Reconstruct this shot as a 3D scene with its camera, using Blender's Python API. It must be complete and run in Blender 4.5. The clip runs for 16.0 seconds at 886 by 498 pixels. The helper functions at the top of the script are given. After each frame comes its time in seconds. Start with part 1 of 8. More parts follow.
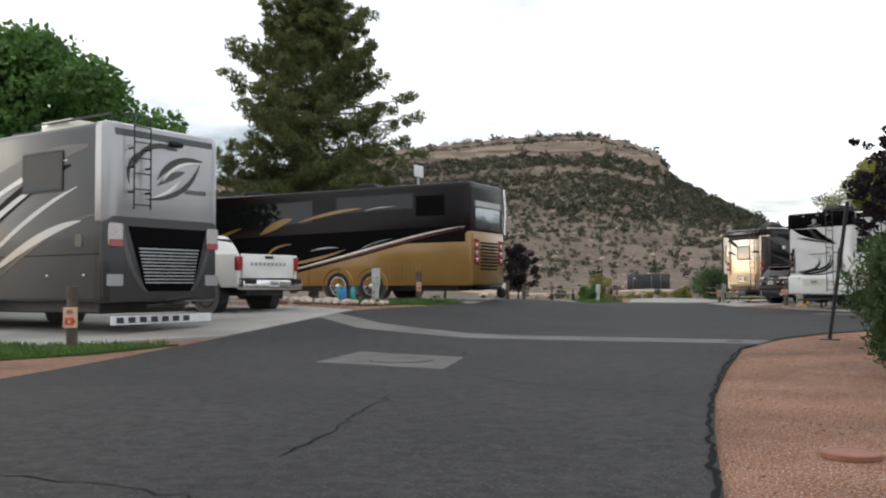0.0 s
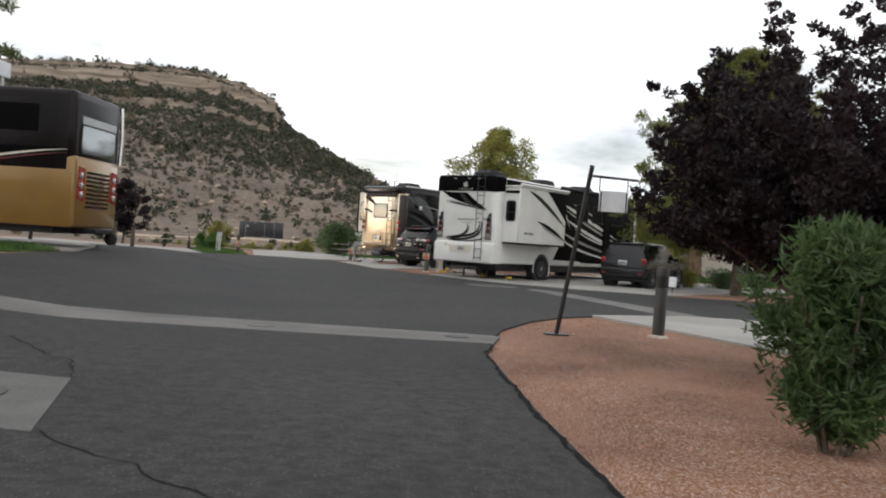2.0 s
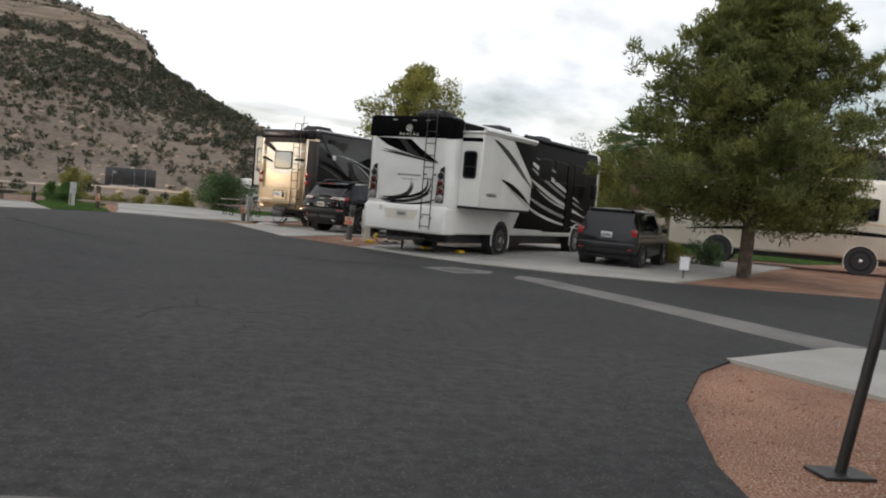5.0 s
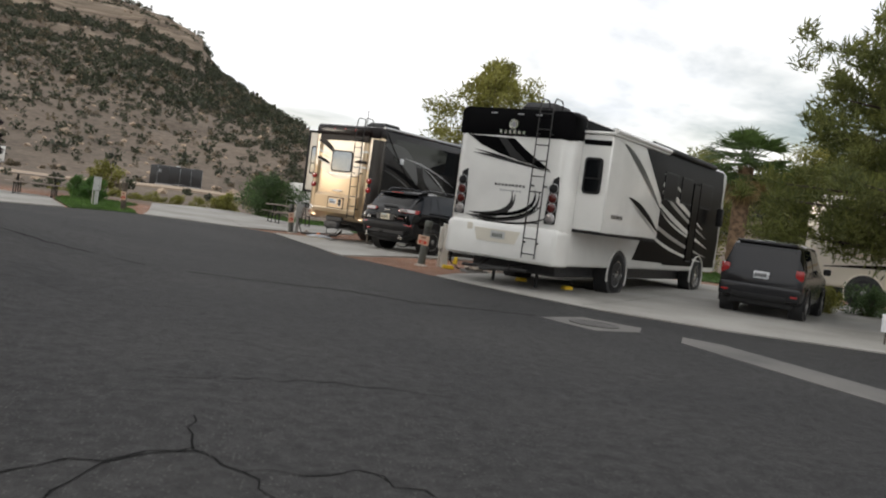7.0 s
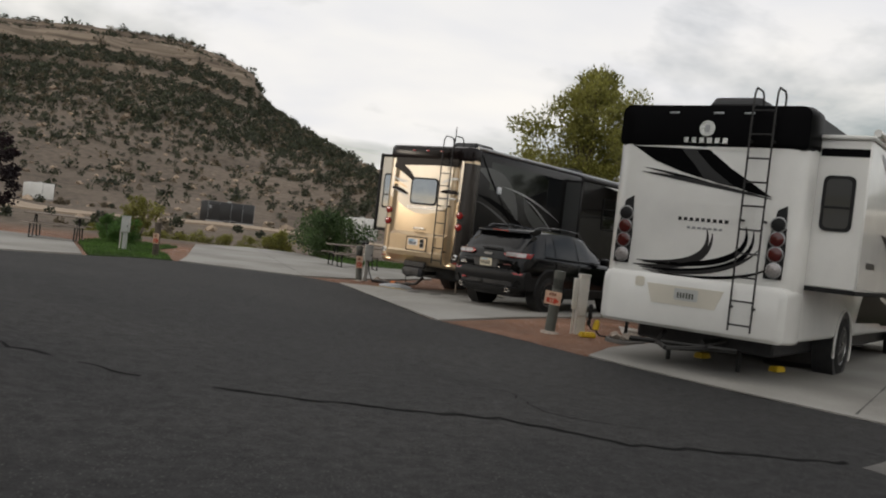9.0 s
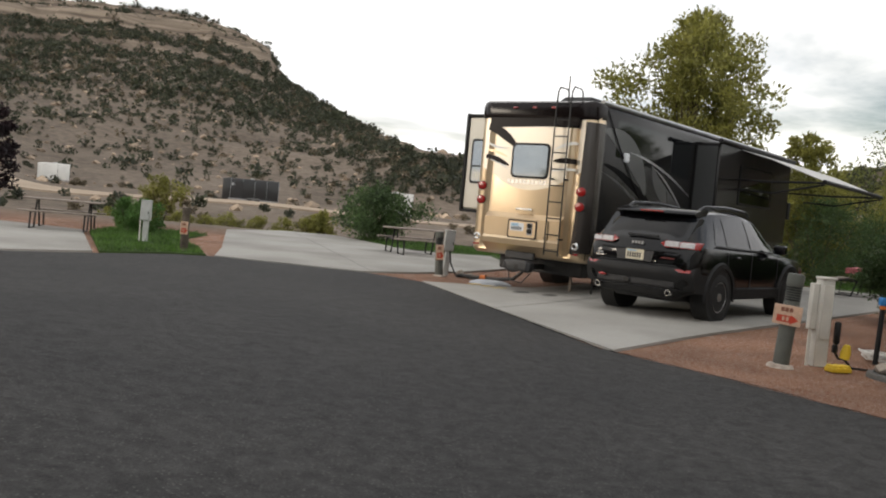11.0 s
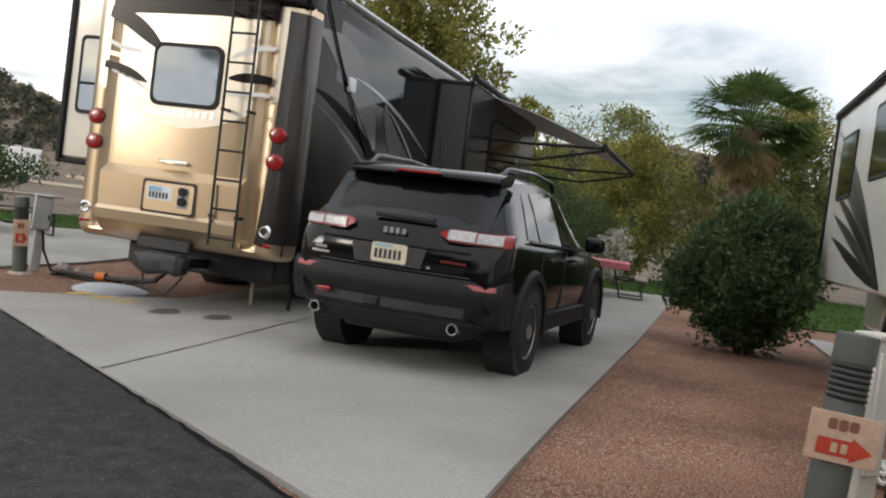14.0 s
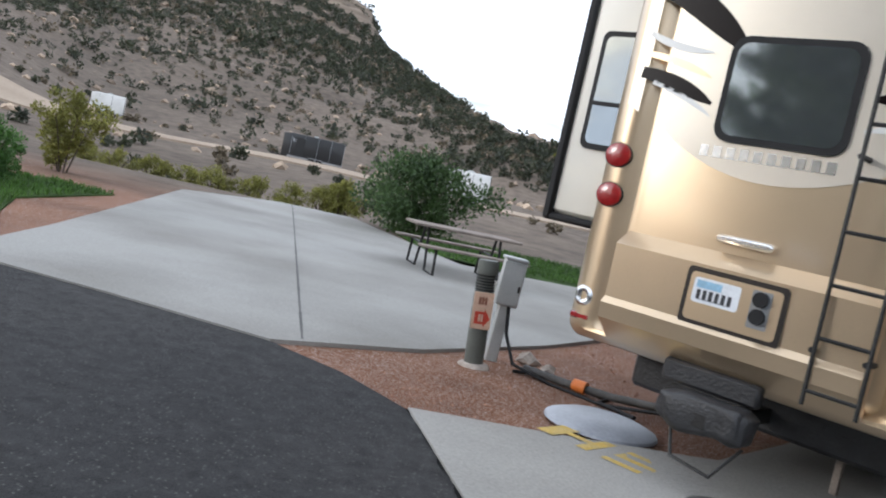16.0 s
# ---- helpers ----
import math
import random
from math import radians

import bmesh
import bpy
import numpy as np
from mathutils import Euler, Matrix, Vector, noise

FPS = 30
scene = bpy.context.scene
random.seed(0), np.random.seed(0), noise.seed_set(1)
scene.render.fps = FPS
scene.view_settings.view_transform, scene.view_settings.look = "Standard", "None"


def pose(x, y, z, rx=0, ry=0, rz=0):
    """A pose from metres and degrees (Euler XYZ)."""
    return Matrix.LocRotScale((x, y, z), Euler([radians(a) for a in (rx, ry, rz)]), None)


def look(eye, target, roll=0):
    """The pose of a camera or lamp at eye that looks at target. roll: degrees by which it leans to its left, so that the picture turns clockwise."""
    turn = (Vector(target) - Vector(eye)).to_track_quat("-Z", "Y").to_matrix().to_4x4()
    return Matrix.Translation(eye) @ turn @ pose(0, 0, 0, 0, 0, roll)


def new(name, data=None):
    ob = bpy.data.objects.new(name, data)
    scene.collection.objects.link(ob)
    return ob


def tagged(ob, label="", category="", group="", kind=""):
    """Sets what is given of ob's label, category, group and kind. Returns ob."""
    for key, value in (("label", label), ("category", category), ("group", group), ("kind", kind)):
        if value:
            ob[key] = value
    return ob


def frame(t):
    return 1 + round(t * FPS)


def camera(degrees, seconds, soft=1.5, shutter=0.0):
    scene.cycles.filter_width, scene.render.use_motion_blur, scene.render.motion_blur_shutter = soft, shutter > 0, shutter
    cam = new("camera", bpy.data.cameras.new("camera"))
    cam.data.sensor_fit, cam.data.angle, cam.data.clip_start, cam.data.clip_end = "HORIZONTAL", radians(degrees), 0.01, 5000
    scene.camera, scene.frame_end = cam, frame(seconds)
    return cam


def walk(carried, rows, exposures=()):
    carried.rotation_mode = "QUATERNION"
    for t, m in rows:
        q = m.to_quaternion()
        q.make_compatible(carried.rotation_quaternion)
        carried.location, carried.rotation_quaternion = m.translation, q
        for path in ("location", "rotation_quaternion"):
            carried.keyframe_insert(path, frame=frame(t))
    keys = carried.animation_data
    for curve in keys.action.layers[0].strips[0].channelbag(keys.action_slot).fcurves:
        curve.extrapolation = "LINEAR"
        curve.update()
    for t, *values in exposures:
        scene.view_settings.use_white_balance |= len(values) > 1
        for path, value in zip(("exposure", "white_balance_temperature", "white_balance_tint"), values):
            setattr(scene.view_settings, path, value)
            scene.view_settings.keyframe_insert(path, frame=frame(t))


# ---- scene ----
cam = camera(52.8, 16.0, soft=2.0, shutter=0.15)
PATH = [
    (0, (4.383, 5.501, 0.956), (3.598, 7.339, 1.038), -0.3),
    (0.5, (3.725, 6.464, 1.01), (3.157, 8.382, 1.025), 0.8),
    (1, (3.179, 7.607, 1.056), (2.897, 9.587, 1.063), 0.5),
    (1.5, (2.751, 8.787, 1.11), (2.703, 10.786, 1.099), 2.6),
    (2, (2.384, 9.973, 1.155), (2.452, 11.972, 1.142), 3.7),
    (2.5, (2.005, 11.146, 1.212), (2.026, 13.146, 1.187), 3.5),
    (3, (1.701, 12.37, 1.302), (1.677, 14.37, 1.307), 2.7),
    (3.5, (1.494, 13.863, 1.309), (1.511, 15.863, 1.288), 4.8),
    (4, (1.32, 14.971, 1.395), (1.474, 16.965, 1.367), 4.2),
    (4.2, (1.272, 15.504, 1.412), (1.466, 17.494, 1.354), 3.9),
    (6.3, (1.052, 21.131, 1.296), (1.533, 23.069, 1.187), 7.1),
    (6.5, (0.959, 21.72, 1.33), (1.331, 23.683, 1.221), 8.6),
    (7, (0.845, 23.222, 1.358), (1.091, 25.205, 1.273), 7.4),
    (7.5, (0.719, 24.802, 1.401), (0.921, 26.792, 1.391), 7.5),
    (8, (0.494, 26.236, 1.376), (0.624, 28.232, 1.35), 7.7),
    (8.5, (0.263, 27.597, 1.408), (0.384, 29.593, 1.379), 7.2),
    (9, (0.088, 29.126, 1.436), (0.214, 31.122, 1.407), 6.5),
    (9.5, (-0.144, 30.527, 1.438), (-0.039, 32.523, 1.384), 7.6),
    (9.7, (-0.269, 31.116, 1.503), (-0.26, 33.115, 1.426), 6.2),
    (11.8, (-1.722, 35.889, 1.452), (-1.429, 37.864, 1.336), 4.1),
    (12, (-1.691, 36.41, 1.466), (-1.32, 38.371, 1.336), 4.0),
    (12.5, (-1.443, 37.651, 1.433), (-0.881, 39.567, 1.308), 5.2),
    (13, (-1.115, 38.792, 1.398), (-0.442, 40.672, 1.289), 5.3),
    (13.5, (-0.716, 39.906, 1.356), (0.07, 41.743, 1.27), 7.0),
    (14, (-0.367, 40.929, 1.373), (0.454, 42.751, 1.296), 7.4),
    (14.5, (-0.277, 41.963, 1.448), (0.3, 43.875, 1.336), 10.7),
    (15, (-0.27, 43.091, 1.508), (0.11, 45.05, 1.372), 11.5),
    (15.5, (-0.473, 44.159, 1.535), (-0.382, 46.151, 1.384), 13.6),
    (16, (-0.739, 45.17, 1.555), (-0.813, 47.163, 1.394), 12.5),
]
EXPOSURES = [(0.0, -0.05, 6300, 10), (1.5, -0.05, 6400, 10), (2.3, -0.2, 6450, 10), (2.9, -1.0, 6400, 10), (3.5, -1.1, 6450, 10), (4.2, -0.78, 6400, 10), (6.3, 0.18, 6500, 10), (6.6, 0.15, 6500, 10), (7.0, -0.2, 6550, 10), (7.6, -0.75, 6550, 10), (9.5, -0.6, 6750, 10), (12.0, 0.0, 6600, 10), (13.5, -0.05, 6500, 11), (14.5, -0.06, 6250, 10), (15.1, 0.12, 6000, 10), (15.5, 0.28, 5900, 10), (16.0, 0.15, 5700, 10)]
walk(cam, [(t, look(eye, target, roll)) for t, eye, target, roll in PATH], EXPOSURES)

# ---- light: high thin overcast with blue gaps, soft evening sun ----
SUN_AZ, SUN_EL = radians(265), radians(13)
world = bpy.data.worlds.new("sky")
scene.world = world
world.use_nodes = True
wn, wl = world.node_tree.nodes, world.node_tree.links
wn.clear()


def wnode(kind, **kw):
    n = wn.new(kind)
    for k, v in kw.items():
        n.inputs[k].default_value = v
    return n


w_out = wn.new("ShaderNodeOutputWorld")
sky = wn.new("ShaderNodeTexSky")
sky.sky_type, sky.sun_disc = "NISHITA", False
sky.sun_elevation, sky.sun_rotation = SUN_EL, SUN_AZ
bg_sky = wnode("ShaderNodeBackground", Strength=0.11)
wl.new(sky.outputs[0], bg_sky.inputs[0])
tc = wn.new("ShaderNodeTexCoord")
sep = wn.new("ShaderNodeSeparateXYZ")
wl.new(tc.outputs["Generated"], sep.inputs[0])
lift = wn.new("ShaderNodeMath")
lift.operation = "ADD"
lift.inputs[1].default_value = 0.16
wl.new(sep.outputs[2], lift.inputs[0])
flat = []
for k in (0, 1):
    d = wn.new("ShaderNodeMath")
    d.operation = "DIVIDE"
    wl.new(sep.outputs[k], d.inputs[0])
    wl.new(lift.outputs[0], d.inputs[1])
    flat.append(d)
comb = wn.new("ShaderNodeCombineXYZ")
wl.new(flat[0].outputs[0], comb.inputs[0])
wl.new(flat[1].outputs[0], comb.inputs[1])
n1 = wnode("ShaderNodeTexNoise", Scale=0.55, Detail=7.0, Roughness=0.58, Distortion=0.3)
n2 = wnode("ShaderNodeTexNoise", Scale=0.9, Detail=5.0, Roughness=0.5, Distortion=0.2)
wl.new(comb.outputs[0], n1.inputs["Vector"])
wl.new(comb.outputs[0], n2.inputs["Vector"])
r1 = wn.new("ShaderNodeValToRGB")
r1.color_ramp.elements[0].position, r1.color_ramp.elements[0].color = 0.34, (0.12, 0.12, 0.12, 1)
r1.color_ramp.elements[1].position, r1.color_ramp.elements[1].color = 0.50, (1, 1, 1, 1)
wl.new(n1.outputs["Fac"], r1.inputs[0])
r2 = wn.new("ShaderNodeValToRGB")
r2.color_ramp.elements[0].position, r2.color_ramp.elements[0].color = 0.36, (0.83, 0.85, 0.90, 1)
r2.color_ramp.elements[1].position, r2.color_ramp.elements[1].color = 0.60, (1.0, 0.99, 0.97, 1)
wl.new(n2.outputs["Fac"], r2.inputs[0])
bg_cloud = wnode("ShaderNodeBackground", Strength=1.55)
wl.new(r2.outputs[0], bg_cloud.inputs[0])
mixw = wn.new("ShaderNodeMixShader")
wl.new(r1.outputs[0], mixw.inputs[0])
wl.new(bg_sky.outputs[0], mixw.inputs[1])
wl.new(bg_cloud.outputs[0], mixw.inputs[2])
wl.new(mixw.outputs[0], w_out.inputs[0])

sun_data = bpy.data.lights.new("sun", "SUN")
sun_data.energy, sun_data.angle, sun_data.color = 0.85, radians(12), (1.0, 0.90, 0.77)
sun = new("sun", sun_data)
sun_from = Vector((math.sin(SUN_AZ) * math.cos(SUN_EL), math.cos(SUN_AZ) * math.cos(SUN_EL), math.sin(SUN_EL)))
sun.matrix_world = look(sun_from * 50, (0, 0, 0))


# ---- materials ----
def mat(name, base, rough=0.6, metal=0.0, vary=0.12, scale=6.0, fine=60.0, bump=0.15, coat=0.0, dark=None, per="", spec=0.5):
    """A surface with two scales of variation; dark is the colour of its worn or dirty spots."""
    m = bpy.data.materials.new(name)
    m.use_nodes = True
    nt = m.node_tree
    nd, ln = nt.nodes, nt.links
    b = nd["Principled BSDF"]
    b.inputs["Roughness"].default_value, b.inputs["Metallic"].default_value = rough, metal
    b.inputs["Coat Weight"].default_value, b.inputs["Coat Roughness"].default_value = coat, 0.06
    b.inputs["Specular IOR Level"].default_value = spec
    co = nd.new("ShaderNodeTexCoord")
    big, small = nd.new("ShaderNodeTexNoise"), nd.new("ShaderNodeTexNoise")
    for n, sc in ((big, scale), (small, fine)):
        n.inputs["Scale"].default_value, n.inputs["Detail"].default_value = sc, 4
        ln.new(co.outputs["Object"], n.inputs["Vector"])
    ramp = nd.new("ShaderNodeValToRGB")
    d = dark or tuple(c * (1 - 2.2 * vary) for c in base)
    ramp.color_ramp.elements[0].position, ramp.color_ramp.elements[0].color = 0.32, (*d, 1)
    ramp.color_ramp.elements[1].position, ramp.color_ramp.elements[1].color = 0.62, (*base, 1)
    ln.new(big.outputs["Fac"], ramp.inputs[0])
    hsv = nd.new("ShaderNodeHueSaturation")
    mr = nd.new("ShaderNodeMapRange")
    mr.inputs["From Min"].default_value, mr.inputs["From Max"].default_value = 0.3, 0.7
    mr.inputs["To Min"].default_value, mr.inputs["To Max"].default_value = 1 - vary, 1 + vary
    ln.new(small.outputs["Fac"], mr.inputs[0])
    ln.new(ramp.outputs[0], hsv.inputs["Color"])
    val = mr.outputs[0]
    if per:
        src = nd.new("ShaderNodeObjectInfo").outputs["Random"] if per == "object" else nd.new("ShaderNodeNewGeometry").outputs["Random Per Island"]
        m2 = nd.new("ShaderNodeMapRange")
        m2.inputs["To Min"].default_value, m2.inputs["To Max"].default_value = 0.62, 1.4
        ln.new(src, m2.inputs[0])
        mul = nd.new("ShaderNodeMath")
        mul.operation = "MULTIPLY"
        ln.new(val, mul.inputs[0])
        ln.new(m2.outputs[0], mul.inputs[1])
        val = mul.outputs[0]
    ln.new(val, hsv.inputs["Value"])
    ln.new(hsv.outputs[0], b.inputs["Base Color"])
    if bump:
        bp = nd.new("ShaderNodeBump")
        bp.inputs["Strength"].default_value, bp.inputs["Distance"].default_value = bump, 0.02
        ln.new(small.outputs["Fac"], bp.inputs["Height"])
        ln.new(bp.outputs[0], b.inputs["Normal"])
    return m


def paint(name, base, rough=0.25, metal=0.0, coat=0.6, spec=0.5):
    """Vehicle paint: faint dust under a clear coat."""
    return mat(name, base, rough, metal, vary=0.05, scale=1.3, fine=220.0, bump=0.0, coat=coat, spec=spec)


def glass(name, tint, rough=0.04):
    m = mat(name, tint, rough, 0.0, vary=0.05, scale=2.0, fine=30.0, bump=0.0, coat=0.0, spec=0.4)
    return m


def leaf_mat(name, base, dark):
    m = mat(name, base, 0.55, vary=0.15, scale=0.8, fine=12.0, bump=0.0, dark=dark, per="island")
    nd, ln = m.node_tree.nodes, m.node_tree.links
    b = nd["Principled BSDF"]
    tr, mx = nd.new("ShaderNodeBsdfTranslucent"), nd.new("ShaderNodeMixShader")
    ln.new(b.inputs["Base Color"].links[0].from_socket, tr.inputs["Color"])
    mx.inputs[0].default_value = 0.42
    ln.new(b.outputs[0], mx.inputs[1])
    ln.new(tr.outputs[0], mx.inputs[2])
    ln.new(mx.outputs[0], nd["Material Output"].inputs["Surface"])
    return m


def terrain_mat():
    """Tan desert soil with stones; pale layered rock where it is steep; red gravel round the camp."""
    m = mat("desert_soil", (0.175, 0.140, 0.110), 0.95, vary=0.28, scale=0.05, fine=0.9, bump=0.5, dark=(0.115, 0.092, 0.072), spec=0.2)
    nd, ln = m.node_tree.nodes, m.node_tree.links
    b = nd["Principled BSDF"]
    soil = b.inputs["Base Color"].links[0].from_socket
    geo = nd.new("ShaderNodeNewGeometry")
    sepn, sepp = nd.new("ShaderNodeSeparateXYZ"), nd.new("ShaderNodeSeparateXYZ")
    ln.new(geo.outputs["True Normal"], sepn.inputs[0])
    ln.new(geo.outputs["Position"], sepp.inputs[0])
    steep = nd.new("ShaderNodeMapRange")
    steep.inputs["From Min"].default_value, steep.inputs["From Max"].default_value = 0.84, 0.66
    ln.new(sepn.outputs[2], steep.inputs[0])
    st = nd.new("ShaderNodeTexNoise")
    st.inputs["Scale"].default_value, st.inputs["Detail"].default_value = 1.0, 5
    mp = nd.new("ShaderNodeMapping")
    mp.inputs["Scale"].default_value = (0.02, 0.02, 0.55)
    ln.new(geo.outputs["Position"], mp.inputs[0])
    ln.new(mp.outputs[0], st.inputs["Vector"])
    rr = nd.new("ShaderNodeValToRGB")
    rr.color_ramp.elements[0].position, rr.color_ramp.elements[0].color = 0.36, (0.11, 0.085, 0.066, 1)
    rr.color_ramp.elements[1].position, rr.color_ramp.elements[1].color = 0.6, (0.29, 0.235, 0.18, 1)
    ln.new(st.outputs["Fac"], rr.inputs[0])
    mx = nd.new("ShaderNodeMix")
    mx.data_type = "RGBA"
    ln.new(steep.outputs[0], mx.inputs[0])
    ln.new(soil, mx.inputs[6])
    ln.new(rr.outputs[0], mx.inputs[7])
    # red decomposed granite within the camp
    near = nd.new("ShaderNodeMapRange")
    near.inputs["From Min"].default_value, near.inputs["From Max"].default_value = 66.0, 60.0
    ln.new(sepp.outputs[1], near.inputs[0])
    gr = nd.new("ShaderNodeTexNoise")
    gr.inputs["Scale"].default_value, gr.inputs["Detail"].default_value = 70.0, 8
    gr2 = nd.new("ShaderNodeTexNoise")
    gr2.inputs["Scale"].default_value, gr2.inputs["Detail"].default_value = 0.7, 3
    ln.new(geo.outputs["Position"], gr.inputs["Vector"])
    ln.new(geo.outputs["Position"], gr2.inputs["Vector"])
    rg = nd.new("ShaderNodeValToRGB")
    for e, (p, c) in zip((rg.color_ramp.elements[0], rg.color_ramp.elements[1], rg.color_ramp.elements.new(0.5)),
                         ((0.28, (0.12, 0.050, 0.024, 1)), (0.75, (0.35, 0.185, 0.105, 1)), (0.5, (0.235, 0.108, 0.054, 1)))):
        e.position, e.color = p, c
    ln.new(gr.outputs["Fac"], rg.inputs[0])
    hv = nd.new("ShaderNodeHueSaturation")
    mv = nd.new("ShaderNodeMapRange")
    mv.inputs["From Min"].default_value, mv.inputs["From Max"].default_value = 0.3, 0.7
    mv.inputs["To Min"].default_value, mv.inputs["To Max"].default_value = 0.62, 1.15
    ln.new(gr2.outputs["Fac"], mv.inputs[0])
    ln.new(mv.outputs[0], hv.inputs["Value"])
    ln.new(rg.outputs[0], hv.inputs["Color"])
    m2 = nd.new("ShaderNodeMix")
    m2.data_type = "RGBA"
    ln.new(near.outputs[0], m2.inputs[0])
    ln.new(mx.outputs[2], m2.inputs[6])
    ln.new(hv.outputs[0], m2.inputs[7])
    ln.new(m2.outputs[2], b.inputs["Base Color"])
    bp = nd.new("ShaderNodeBump")
    bp.inputs["Strength"].default_value, bp.inputs["Distance"].default_value = 0.5, 0.03
    ln.new(gr.outputs["Fac"], bp.inputs["Height"])
    ln.new(b.inputs["Normal"].links[0].from_socket, bp.inputs["Normal"])
    ln.new(bp.outputs[0], b.inputs["Normal"])
    return m


def asphalt_mat(name, base, dark):
    m = mat(name, base, 0.85, vary=0.3, scale=0.35, fine=75.0, bump=0.5, dark=dark, spec=0.35)
    nd, ln = m.node_tree.nodes, m.node_tree.links
    b = nd["Principled BSDF"]
    src = b.inputs["Base Color"].links[0].from_socket
    co = nd.new("ShaderNodeNewGeometry")
    v = nd.new("ShaderNodeTexVoronoi")
    v.inputs["Scale"].default_value = 34.0
    ln.new(co.outputs["Position"], v.inputs["Vector"])
    rp = nd.new("ShaderNodeMapRange")
    rp.inputs["From Min"].default_value, rp.inputs["From Max"].default_value = 0.30, 0.16
    ln.new(v.outputs["Distance"], rp.inputs[0])
    pick = nd.new("ShaderNodeSeparateColor")
    ln.new(v.outputs["Color"], pick.inputs[0])
    lim = nd.new("ShaderNodeMath")
    lim.operation, lim.inputs[1].default_value = "GREATER_THAN", 0.55
    ln.new(pick.outputs[0], lim.inputs[0])
    f = nd.new("ShaderNodeMath")
    f.operation = "MULTIPLY"
    ln.new(rp.outputs[0], f.inputs[0])
    ln.new(lim.outputs[0], f.inputs[1])
    mx = nd.new("ShaderNodeMix")
    mx.data_type = "RGBA"
    ln.new(f.outputs[0], mx.inputs[0])
    mid = nd.new("ShaderNodeTexNoise")
    mid.inputs["Scale"].default_value, mid.inputs["Detail"].default_value, mid.inputs["Roughness"].default_value = 7.0, 9.0, 0.75
    ln.new(co.outputs["Position"], mid.inputs["Vector"])
    mm = nd.new("ShaderNodeMapRange")
    mm.inputs["From Min"].default_value, mm.inputs["From Max"].default_value = 0.36, 0.66
    mm.inputs["To Min"].default_value, mm.inputs["To Max"].default_value = 0.45, 1.65
    ln.new(mid.outputs["Fac"], mm.inputs[0])
    hv = nd.new("ShaderNodeHueSaturation")
    ln.new(mm.outputs[0], hv.inputs["Value"])
    ln.new(src, hv.inputs["Color"])
    ln.new(hv.outputs[0], mx.inputs[6])
    mx.inputs[7].default_value = (0.085, 0.082, 0.078, 1)
    ln.new(mx.outputs[2], b.inputs["Base Color"])
    return m


